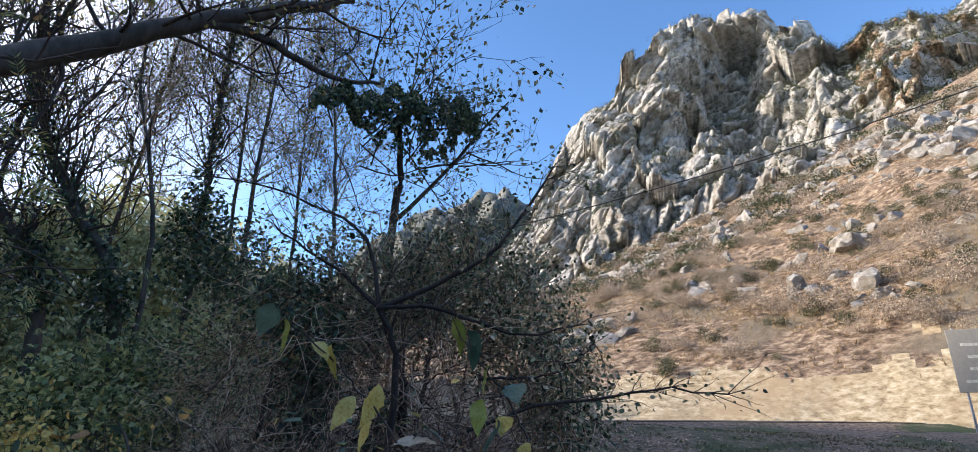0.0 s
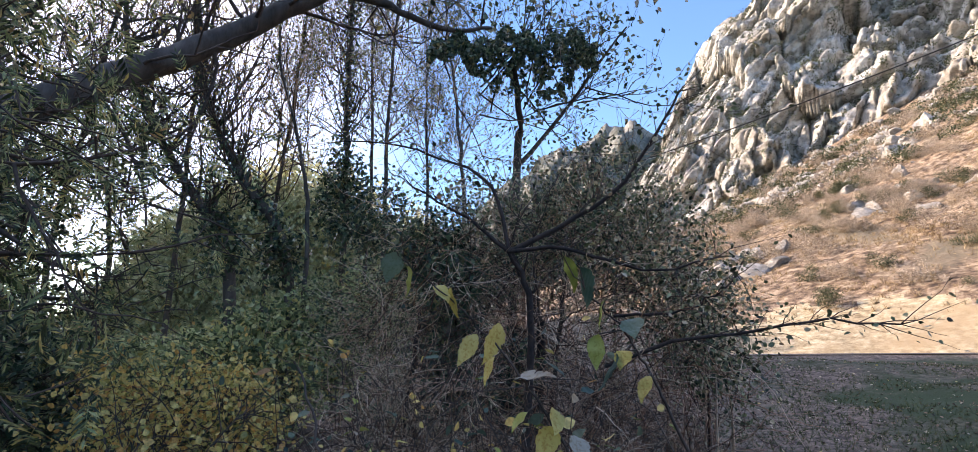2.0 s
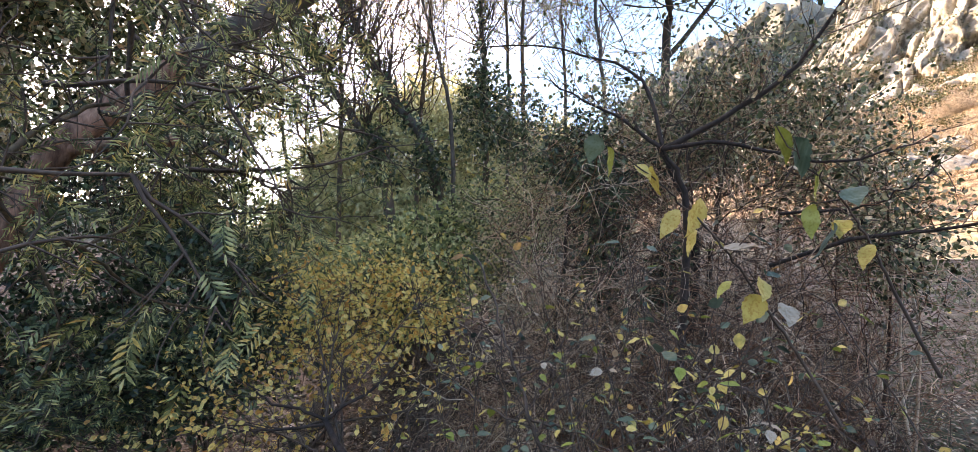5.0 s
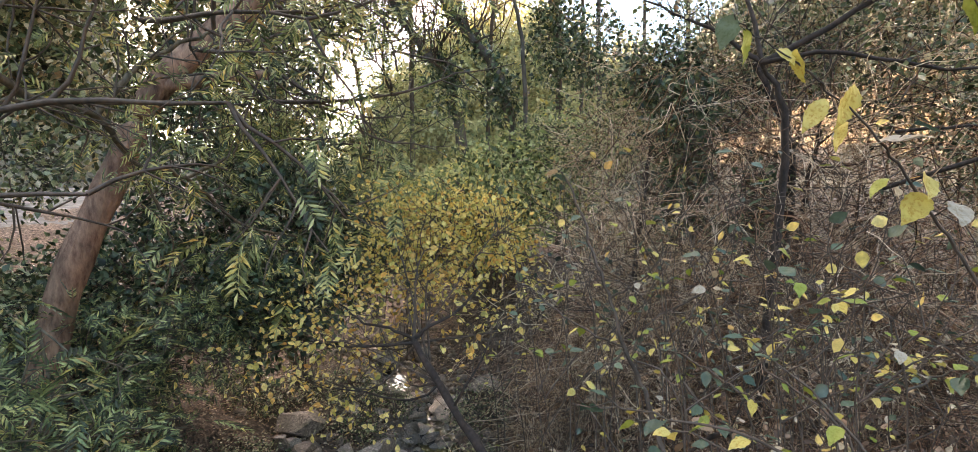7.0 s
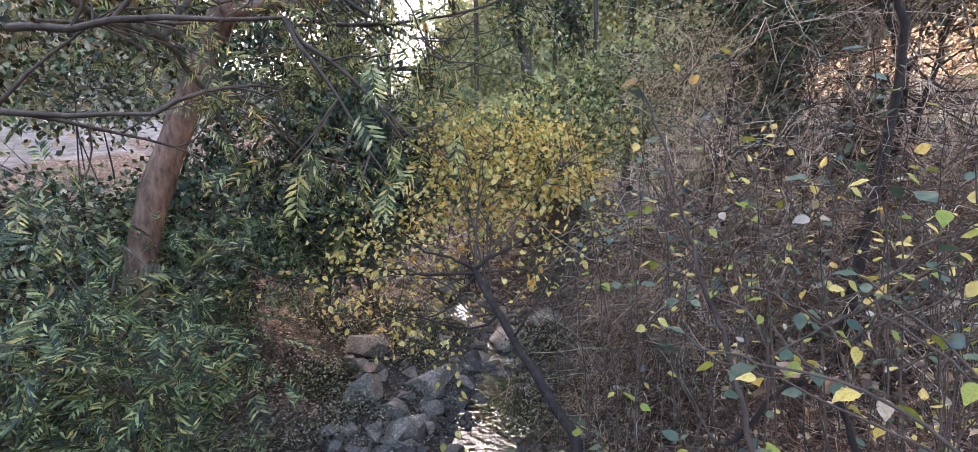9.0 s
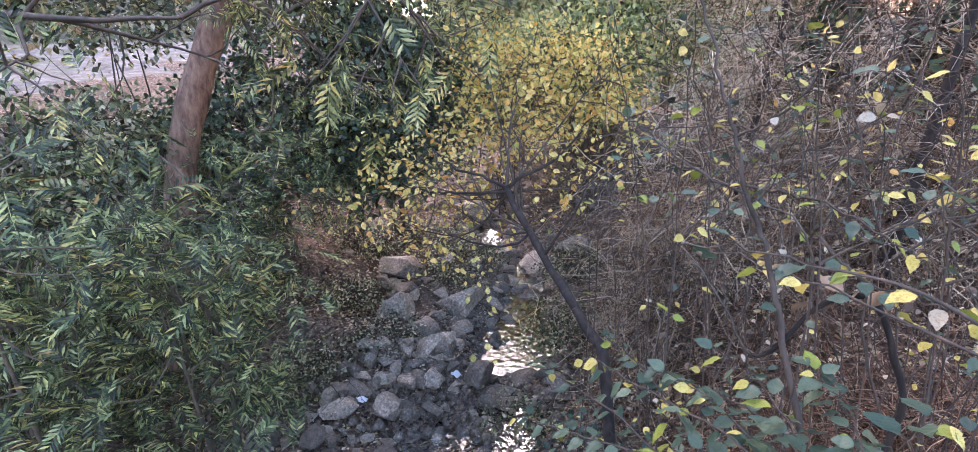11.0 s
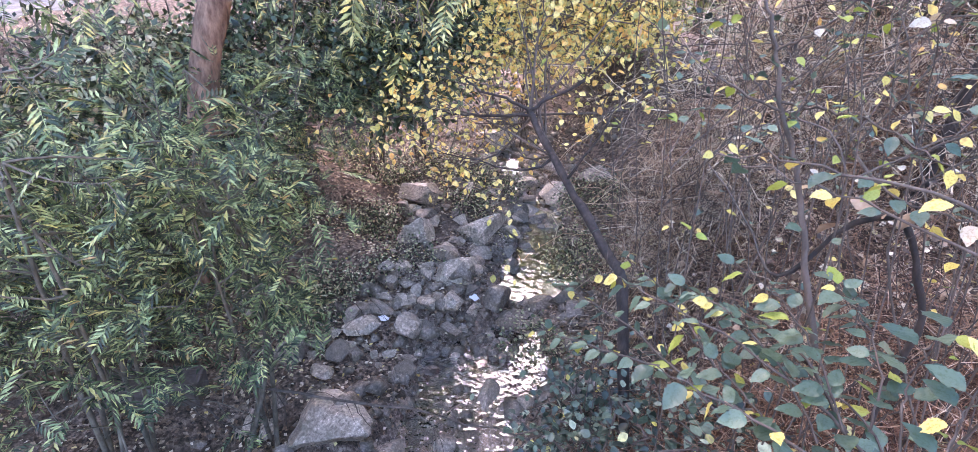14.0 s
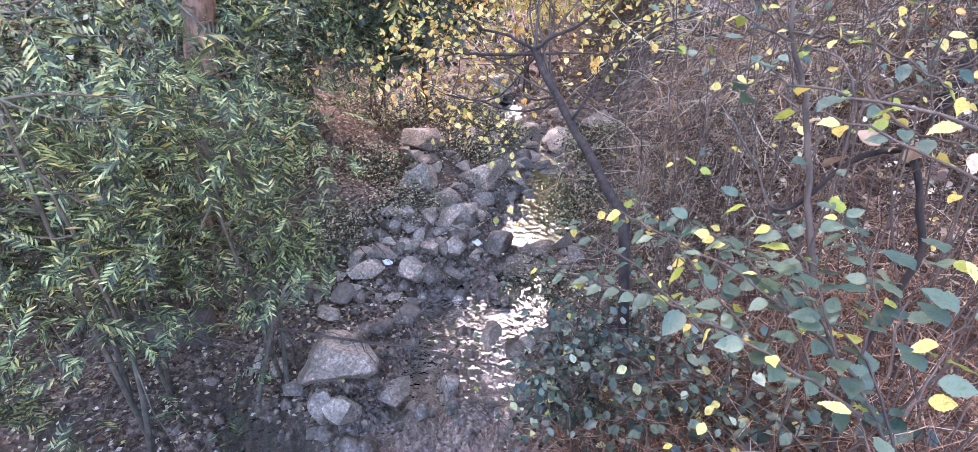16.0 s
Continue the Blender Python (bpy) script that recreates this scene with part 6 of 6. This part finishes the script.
# ---- near elm shoots: every leaf a piece ----
def big_leaf_mesh(seed, mat):
    rng = np.random.default_rng(seed)
    n = 15
    t = np.linspace(0, 1, n)
    wdt = 0.31 * np.sin(np.pi * t ** 0.78) ** rng.uniform(0.85, 1.1)
    edge = wdt * (1 + 0.12 * (np.arange(n) % 2)) * rng.uniform(0.95, 1.05, n) * (1 + 0.12 * rng.normal())
    droop = -rng.uniform(0.12, 0.32) * t ** 2 + 0.03 * np.sin(t * 9)
    V = np.concatenate([np.stack([-edge, t, droop + rng.uniform(0.05, 0.16) * edge / 0.36 + rng.normal(0, 0.012, n)], -1), np.stack([0 * t, t, droop], -1),
                        np.stack([edge, t, droop + rng.uniform(0.05, 0.16) * edge / 0.36 + rng.normal(0, 0.012, n)], -1)])
    F = []
    for k in range(n - 1):
        F += [[k, k + 1, n + k + 1, n + k], [n + k, n + k + 1, 2 * n + k + 1, 2 * n + k]]
    return mesh_of("leaf", V, F, mat, True)


def big_leaf_mat(name, a, b, rough, spots):
    m, nt, N, L, p = node_mat(name)
    info = N.new("ShaderNodeObjectInfo")
    r = ramp(N, [(0.0, a), (1.0, b)])
    L.new(info.outputs["Random"], r.inputs[0])
    n = tex_noise(N, L, 9.0, 5, 0.65)
    r2 = ramp(N, [(0.36, spots), (0.5, (1, 1, 1))])
    L.new(n.outputs["Fac"], r2.inputs[0])
    col = mixed(N, L, 1.0, r.outputs[0], r2.outputs[0], 'MULTIPLY')
    L.new(col, p.inputs["Base Color"])
    p.inputs["Roughness"].default_value = rough
    w = N.new("ShaderNodeTexWave")
    w.wave_type, w.bands_direction = 'BANDS', 'DIAGONAL'
    w.inputs["Scale"].default_value = 4.0
    tc = N.new("ShaderNodeTexCoord")
    L.new(tc.outputs["Object"], w.inputs["Vector"])
    L.new(bump(N, L, w.outputs["Fac"], 0.08, 0.012), p.inputs["Normal"])
    tr = N.new("ShaderNodeBsdfTranslucent")
    L.new(col, tr.inputs["Color"])
    mx = N.new("ShaderNodeMixShader")
    mx.inputs[0].default_value = 0.3
    L.new(p.outputs[0], mx.inputs[1])
    L.new(tr.outputs[0], mx.inputs[2])
    L.new(mx.outputs[0], N["Material Output"].inputs["Surface"])
    return m


M_BIGGREEN = big_leaf_mat("elm_leaf_green", (0.032, 0.082, 0.058), (0.13, 0.2, 0.125), 0.42, (0.7, 0.75, 0.6))
M_BIGYELLOW = big_leaf_mat("elm_leaf_yellow", (0.55, 0.44, 0.1), (0.7, 0.6, 0.2), 0.55, (0.75, 0.55, 0.35))
M_BIGLIME = big_leaf_mat("elm_leaf_lime", (0.22, 0.30, 0.05), (0.36, 0.38, 0.08), 0.5, (0.75, 0.7, 0.5))
M_BIGPALE = big_leaf_mat("elm_leaf_pale", (0.45, 0.42, 0.33), (0.52, 0.36, 0.2), 0.7, (0.7, 0.6, 0.5))
LEAF_KINDS = {"g": [big_leaf_mesh(s, M_BIGGREEN) for s in (1, 2, 3, 9, 10)], "y": [big_leaf_mesh(s, M_BIGYELLOW) for s in (4, 5, 11)],
              "l": [big_leaf_mesh(s, M_BIGLIME) for s in (6, 7)], "p": [big_leaf_mesh(s, M_BIGPALE) for s in (8,)]}


def shoot(lines, label, mix, size, seed, every=2, both=True, group="near leafy shoots", skip=2, thick=0.0045, set_leaves=()):
    """A leafy shoot: thin stems through the given places, leaves set alternately along them, or at set places of their own."""
    rng = np.random.default_rng(seed)
    ob = thing("elm_shoot", tuple(lines[0][0]), label, "shrub", group)
    paths = []

    def one_leaf(foot, ahead, kind, s):
        me = LEAF_KINDS[kind][int(rng.integers(0, len(LEAF_KINDS[kind])))]
        up = unit(np.array([0, 0, 1.0]) + rng.normal(0, 0.35, 3))
        xx = unit(np.cross(ahead, up))
        zz = np.cross(xx, ahead)
        lf = new("leaf", me)
        lf.parent = ob
        lf.matrix_parent_inverse = Matrix.Translation(ob.location).inverted()
        lf.matrix_basis = Matrix.Translation(foot) @ Matrix((xx, ahead, zz)).transposed().to_4x4() @ Matrix.Diagonal((s, s, s, 1))

    for line in lines:
        pts = curve(line, 5 * len(line), 0.006 if mix else 0.002, rng)
        paths.append((pts, np.linspace(thick, thick * 0.32, len(pts)) * (0.6 if not mix else 0.42 if thick > 0.006 and line is not lines[0] else 1.0)))
        d = unit(np.gradient(pts, axis=0))
        for k in range(skip, len(pts), every) if mix else ():
            for sgn in ((-1, 1) if both and rng.random() < 0.35 else (1 if (k // every) % 2 else -1,)):
                kind = mix[int(rng.integers(0, len(mix)))]
                side = unit(np.cross(d[k], [0, 0, 1.0])) * sgn
                ahead = unit(side * 0.8 + d[k] * 0.6 + rng.normal(0, 0.3, 3) + np.array([0, 0, -0.15 if kind == "g" else -0.45]))
                stalk = pts[k] + ahead * 0.012
                paths.append((np.array([pts[k], stalk]), np.array([0.0012, 0.0009])))
                one_leaf(stalk, ahead, kind, size * rng.uniform(0.65, 1.2) * (0.8 if kind in "yp" else 1.0))
        for place, kind, s in set_leaves:
            place = np.array(place)
            root = pts[np.argmin(np.linalg.norm(pts - place, axis=1))]
            ahead = unit(place - root + rng.normal(0, 0.012, 3) + np.array([0, 0, -0.02]))
            foot = place - ahead * s * 0.45
            paths.append((np.array([root, foot]), np.array([0.0011, 0.0008])))
            one_leaf(foot, ahead, kind, s * 0.95)
    part("stem", tubes("stem", paths, M_TWIG, 5), ob)
    return ob


YSHOOT = "thin shoot with large yellow and green elm leaves"
shoot([[(0.161, 0.818, 3.590), (0.117, 0.818, 3.673), (0.087, 0.805, 3.726), (0.058, 0.799, 3.772), (0.031, 0.779, 3.819), (0.002, 0.765, 3.862), (-0.037, 0.757, 3.905), (-0.069, 0.737, 3.942), (-0.114, 0.720, 3.980), (-0.153, 0.701, 4.017)]],
      YSHOOT, "", 0.05, 201, 1, set_leaves=[((-0.161, 0.701, 4.000), 'g', 0.05), ((-0.137, 0.713, 3.979), 'l', 0.05), ((-0.092, 0.729, 3.962), 'y', 0.04), ((-0.079, 0.734, 3.947), 'y', 0.05), ((-0.056, 0.744, 3.882), 'y', 0.055), ((-0.016, 0.752, 3.891), 'y', 0.07), ((-0.028, 0.751, 3.853), 'y', 0.045), ((0.036, 0.760, 3.845), 'p', 0.07), ((0.068, 0.762, 3.857), 'g', 0.045), ((0.069, 0.760, 3.785), 'y', 0.045), ((0.056, 0.757, 3.757), 'y', 0.055), ((0.017, 0.755, 3.785), 'l', 0.04), ((0.100, 0.759, 3.752), 'p', 0.05)])
shoot([[(0.275, 0.825, 3.670), (0.238, 0.812, 3.753), (0.213, 0.799, 3.817), (0.198, 0.780, 3.847), (0.179, 0.761, 3.885), (0.154, 0.740, 3.919), (0.129, 0.727, 3.948), (0.106, 0.713, 3.975)]],
      "thin shoot tipped with lime green and teal elm leaves", "", 0.05, 202, 1, set_leaves=[((0.100, 0.721, 3.987), 'l', 0.06), ((0.119, 0.725, 3.966), 'g', 0.06), ((0.135, 0.729, 3.928), 'l', 0.045), ((0.128, 0.733, 3.879), 'l', 0.05), ((0.147, 0.733, 3.851), 'g', 0.06), ((0.163, 0.732, 3.870), 'y', 0.04), ((0.188, 0.731, 3.835), 'y', 0.045), ((0.177, 0.729, 3.913), 'g', 0.05)])
shoot([[(-0.379, 1.448, 2.657), (-0.508, 1.514, 2.943), (-0.570, 1.531, 3.106), (-0.652, 1.540, 3.259), (-0.709, 1.553, 3.410), (-0.800, 1.577, 3.613), (-0.917, 1.612, 3.839)],
       [(-0.652, 1.540, 3.259), (-0.790, 1.502, 3.309), (-0.939, 1.493, 3.393), (-1.131, 1.498, 3.481)],
       [(-0.659, 1.542, 3.282), (-0.535, 1.491, 3.293), (-0.417, 1.420, 3.300), (-0.282, 1.339, 3.276), (-0.184, 1.295, 3.252)],
       [(-0.433, 1.450, 3.214), (-0.367, 1.403, 3.179), (-0.305, 1.358, 3.163), (-0.216, 1.319, 3.162), (-0.123, 1.278, 3.174)],
       [(-0.709, 1.553, 3.410), (-0.609, 1.543, 3.478), (-0.547, 1.567, 3.561), (-0.551, 1.615, 3.687)]],
      "grey-stemmed elm sapling with few yellowing leaves", "yylggp", 0.05, 203, 3, skip=6, thick=0.0105)
shoot([[(0.3, 1.25, 2.9), (0.0, 1.2, 3.1), (-0.3, 1.15, 3.2), (-0.6, 1.15, 3.22)], [(0.15, 1.1, 3.05), (-0.1, 1.05, 3.25), (-0.35, 1.0, 3.3), (-0.55, 1.0, 3.28)],
       [(0.2, 1.0, 3.0), (0.0, 1.1, 3.3), (-0.2, 1.15, 3.45)]], "leafy elm branch with green leaves turning yellow", "gggylly", 0.056, 204)
shoot([[(0.0, 1.15, 2.45), (-0.2, 1.1, 2.72), (-0.45, 1.1, 2.80), (-0.75, 1.15, 2.78), (-0.95, 1.25, 2.72)], [(-0.1, 1.1, 2.6), (-0.3, 0.95, 2.75), (-0.55, 0.9, 2.78)],
       [(-0.2, 1.1, 2.72), (-0.4, 1.25, 2.78), (-0.7, 1.35, 2.72)],
       [(0.0, 1.1, 2.5), (-0.2, 1.25, 2.66), (-0.5, 1.3, 2.7)]], "low leafy elm branch of blue-green leaves", "ggggggglgy", 0.06, 205, 1)
shoot([[(0.25, 0.8, 2.4), (0.05, 0.8, 2.7), (-0.1, 0.8, 2.85)]], YSHOOT, "yygl", 0.055, 206, 3)
shoot([[(-0.55, 1.35, 2.35), (-0.8, 1.3, 2.5), (-1.1, 1.35, 2.5), (-1.35, 1.45, 2.42)], [(-0.7, 1.3, 2.45), (-0.95, 1.2, 2.45), (-1.2, 1.2, 2.38)], [(-0.6, 1.45, 2.4), (-0.9, 1.55, 2.55), (-1.15, 1.65, 2.55)]],
      "low leafy elm branch of blue-green leaves", "ggggggyl", 0.058, 207, 1)
shoot([[(-0.270, 1.065, 2.617), (-0.423, 1.086, 2.693), (-0.558, 1.128, 2.730), (-0.733, 1.140, 2.779)],
       [(-0.234, 1.064, 2.687), (-0.368, 1.112, 2.792), (-0.525, 1.150, 2.837), (-0.698, 1.195, 2.835)],
       [(-0.200, 1.058, 2.754), (-0.305, 1.113, 2.864), (-0.415, 1.174, 2.917), (-0.530, 1.207, 2.941)],
       [(-0.159, 1.034, 2.800), (-0.191, 1.099, 2.906), (-0.266, 1.174, 2.957), (-0.333, 1.182, 3.002)]],
      "spreading elm branch crowded with overlapping blue-green leaves", "gggggggggly", 0.055, 209, 1, thick=0.003)
shoot([[(-0.103, 0.984, 2.811), (-0.133, 1.048, 2.908), (-0.132, 1.094, 2.988), (-0.102, 1.124, 3.047)],
       [(-0.053, 0.919, 2.806), (-0.052, 0.993, 2.908), (-0.049, 1.043, 2.994)]],
      "spreading elm branch of blue-green leaves, a few of them yellow", "gggggyl", 0.055, 210, 2, thick=0.003)


def wild_shoots():
    """Thin leafy stems that rise from the bank and cross one another."""
    rng = np.random.default_rng(210)
    for k in range(34):
        az, d = rng.uniform(-38, 4), rng.uniform(1.3, 2.8)
        foot = spot(az + rng.uniform(-3, 8), -40, d * 1.15)
        foot[2] = float(ground_z(foot[0], foot[1])) - 0.02
        mid = spot(az, rng.uniform(-26, -16), d)
        end = spot(az - rng.uniform(3, 12), rng.uniform(-14, -1), d * rng.uniform(0.85, 1.05))
        side = spot(az + rng.uniform(2, 12), rng.uniform(-18, -6), d * rng.uniform(0.9, 1.1))
        shoot([[foot, mid, end], [mid, (mid + side) / 2 + rng.normal(0, 0.03, 3), side]], "thin elm shoot with scattered green and yellow leaves", "gggylyylp", 0.042, 220 + k, 2, True, "near leafy shoots", 4, 0.0028)


wild_shoots()

# ---- brambles below the shoots and along the bank ----
blob_shrub("bramble", "low bramble with small blue-green leaves on the bank", "bramble",
           [((-1.4, 1.72, 1.3), (0.26, 0.24, 0.3), 60), ((-1.38, 2.0, 1.5), (0.28, 0.24, 0.2), 45), ((-0.75, 1.6, 1.75), (0.4, 0.3, 0.25), 45), ((-0.45, 1.6, 2.0), (0.4, 0.3, 0.22), 40), ((-0.15, 1.3, 2.1), (0.35, 0.3, 0.2), 45), ((-1.1, 1.4, 1.45), (0.3, 0.25, 0.2), 35)],
           M_BRAMBLE, 0.045, OVAL, 66, per=8, spread=0.09, stems=False, flat=0.75)


# ---- ground litter ----
def litter():
    rng = np.random.default_rng(90)
    n = 75000
    x, y = rng.uniform(-9, 3.5, n), rng.uniform(-1.5, 9, n)
    d, side, s = stream_frame(x, y)
    keep = (d > 0.2 + 0.5 * rng.random(n)) & (ground_z(x, y) > -0.1)
    x, y = x[keep], y[keep]
    P = np.stack([x, y, ground_z(x, y) + rng.uniform(0.008, 0.04, len(x))], -1)
    A = unit(np.stack([rng.normal(0, 1, len(x)), rng.normal(0, 1, len(x)), rng.normal(0, 0.25, len(x))], -1))
    me = leaves("leaf_litter", P, A, rng.uniform(0.025, 0.06, len(P)), DIAMOND, M_LITTER, 0.8, rng)
    tagged(new("leaf_litter", me), "brown and yellow fallen leaves on the banks", "leaves", "", "stuff")
    n = 4200
    t = rng.uniform(2.0, 9.8, n)
    i = t.astype(int)
    base = STREAM[i] + (STREAM[np.minimum(i + 1, len(STREAM) - 1)] - STREAM[i]) * (t - i)[:, None]
    p = base + rng.normal(0, 0.75, (n, 2))
    ico = np.array([[1, 0, 0], [-1, 0, 0], [0, 1, 0], [0, -1, 0], [0, 0, 0.7], [0, 0, -0.7], [0.6, 0.6, 0.3], [-0.6, -0.6, 0.3]], float)
    f = np.array([[0, 6, 4], [6, 2, 4], [2, 1, 4], [1, 7, 4], [7, 3, 4], [3, 0, 4], [2, 6, 5], [6, 0, 5], [1, 2, 5], [7, 1, 5], [3, 7, 5], [0, 3, 5]])
    sz = rng.gamma(2.0, 0.018, n) + 0.012
    sz = np.where(ground_z(p[:, 0], p[:, 1]) < -0.14, np.minimum(sz, 0.03), sz)
    a = rng.uniform(0, 6.3, n)
    c, s_ = np.cos(a), np.sin(a)
    v = ico[None] * sz[:, None, None] * rng.uniform(0.7, 1.2, (n, 1, 3))
    v = v + rng.normal(0, 0.12, v.shape) * sz[:, None, None]
    V = np.stack([v[..., 0] * c[:, None] - v[..., 1] * s_[:, None], v[..., 0] * s_[:, None] + v[..., 1] * c[:, None], v[..., 2]], -1)
    V[..., 0] += p[:, 0:1]
    V[..., 1] += p[:, 1:2]
    V[..., 2] += (ground_z(p[:, 0], p[:, 1]) + sz * 0.25)[:, None]
    F = (f[None] + (np.arange(n) * 8)[:, None, None]).reshape(-1, 3)
    tagged(new("pebbles", mesh_of("pebbles", V.reshape(-1, 3), F, M_BOULDER)), "grey pebbles and cobbles of the stream bed", "stones", "", "stuff")


litter()


def paper(x, y, s, seed):
    """A crumpled scrap of white plastic."""
    rng = np.random.default_rng(seed)
    g = np.linspace(-0.5, 0.5, 7)
    X, Y = np.meshgrid(g, g, indexing="ij")
    Z = 0.25 * fbm(X * 4 + seed, Y * 4, seed)
    V = np.stack([X * s, Y * s * 0.8, Z * s], -1).reshape(-1, 3) + np.array([x, y, float(ground_z(x, y)) + 0.09])
    ob = new("litter_scrap", mesh_of("litter_scrap", V, grid_faces(7, 7), M_PAPER, True))
    m = ob.modifiers.new("thick", 'SOLIDIFY')
    m.thickness = 0.004
    tagged(ob, "crumpled white plastic scrap among the stones", "litter", "scraps of litter")


paper(-4.03, 3.22, 0.1, 3)
paper(-4.28, 2.2, 0.1, 5)


def field_cover():
    rng = np.random.default_rng(95)
    n = 26000
    r, a = rng.uniform(4.5, 24, n), np.radians(rng.uniform(2, 46, n))
    x, y = r * np.sin(a), r * np.cos(a)
    g = fbm(x * 0.2, y * 0.2, 96)
    k = (g > 0.03) | (rng.random(n) < 0.04)
    P = np.repeat(np.stack([x, y, ground_z(x, y) - 0.01], -1)[k], 3, 0)
    A = unit(rng.normal(0, 0.6, P.shape) + np.array([0, 0, 0.8]))
    tagged(new("field_grass", leaves("field_grass", P, A, rng.uniform(0.05, 0.14, len(P)), (BLADE[0] * np.array([1.6, 1, 1]), BLADE[1]), M_GRASS, 0.1, rng)), "short green grass in patches on the bare field", "grass", "", "stuff")
    k = rng.random(n) < 0.3
    P = np.stack([x, y, ground_z(x, y) + 0.015], -1)[k]
    tagged(new("field_litter", leaves("field_litter", P, unit(rng.normal(0, 1, P.shape) * np.array([1, 1, 0.3])), rng.uniform(0.03, 0.09, len(P)), OVAL, M_LITTER, 0.7, rng)), "dead leaves and clods scattered on the bare field", "leaves", "", "stuff")


field_cover()


def bank_twigs():
    """Fallen branches lying over the water and the left bank."""
    rng = np.random.default_rng(97)
    for line, r in (([(-3.75, 0.55, 0.75), (-3.1, 1.0, 0.8), (-2.5, 1.5, 0.78), (-1.9, 1.95, 0.72), (-1.5, 2.1, 0.6)], 0.012), ([(-1.9, 1.3, 0.95), (-1.6, 1.35, 1.15), (-1.3, 1.5, 1.3)], 0.01), ([(-4.6, 0.2, 1.6), (-4.1, 0.7, 1.0), (-3.7, 0.9, 0.35)], 0.014),
                    ([(-4.9, 0.9, 1.5), (-4.3, 1.3, 1.0), (-3.8, 1.7, 0.9)], 0.01), ([(-4.4, -0.4, 1.9), (-3.9, 0.0, 1.2), (-3.5, 0.5, 0.5)], 0.013)):
        ob = thing("fallen_branch", line[0], "thin bare branch hanging over the stream bank", "branch", "loose branches")
        pts = curve(line, 16, 0.02, rng)
        part("stem", tubes("stem", [(pts, np.linspace(r, r * 0.35, 16))], M_TWIG, 6), ob)
        paths, tips = [], []
        for q in pts[3::2]:
            branchlets(q, unit(pts[-1] - pts[0] + rng.normal(0, 0.8, 3)), rng.uniform(0.25, 0.6), r * 0.4, 1, rng, (1, 3), 0.6, 0.0, 0.2, tips, paths)
        part("twig_spray", tubes("twig_spray", paths, M_TWIG, 4), ob, "", "stuff")


bank_twigs()


def bare_shoots():
    """Long leafless shoots arching through one another over the bank."""
    rng = np.random.default_rng(98)
    for k in range(26):
        az, d = rng.uniform(-36, 10), rng.uniform(1.3, 3.0)
        foot = spot(az + rng.uniform(-8, 8), -40, d * 1.25)
        foot[2] = float(ground_z(foot[0], foot[1])) - 0.03
        low = spot(az + rng.uniform(-14, 14), rng.uniform(-32, -24), d)
        top = spot(az, rng.uniform(-20, -2), d)
        end = spot(az + rng.choice([-1, 1]) * rng.uniform(8, 24), rng.uniform(-24, -2), d * rng.uniform(0.8, 1.1))
        ob = thing("bare_shoot", tuple(foot), "long thin leafless grey-brown shoot arching over the bank", "branch", "bare shoots")
        pts = curve([foot, low, top + rng.normal(0, 0.06, 3), (top + end) / 2 + np.array([0, 0, 0.08]), end], 26, 0.009, rng)
        part("stem", tubes("stem", [(pts, np.linspace(1, 0.3, 26) * rng.uniform(0.002, 0.0042))], M_TWIG, 5), ob)
        paths, tips = [], []
        for q in pts[6::3]:
            branchlets(q, unit(end - foot + rng.normal(0, 0.9, 3)), rng.uniform(0.1, 0.35), 0.0018, 0, rng, (1, 2), 0.6, 0.0, 0.2, tips, paths)
        part("twig_spray", tubes("twig_spray", paths, M_TWIG, 4), ob, "", "stuff")
        P, A = leaf_cloud([t for t in tips if rng.random() < 0.22] or tips[:1], 1, 0.01, rng)
        part("foliage", leaves("foliage", P, A, rng.uniform(0.025, 0.045, len(P)), OVAL, M_YELLOW if k % 2 else M_BRAMBLE, 0.4, rng), ob, "few small leaves", "stuff")


bare_shoots()
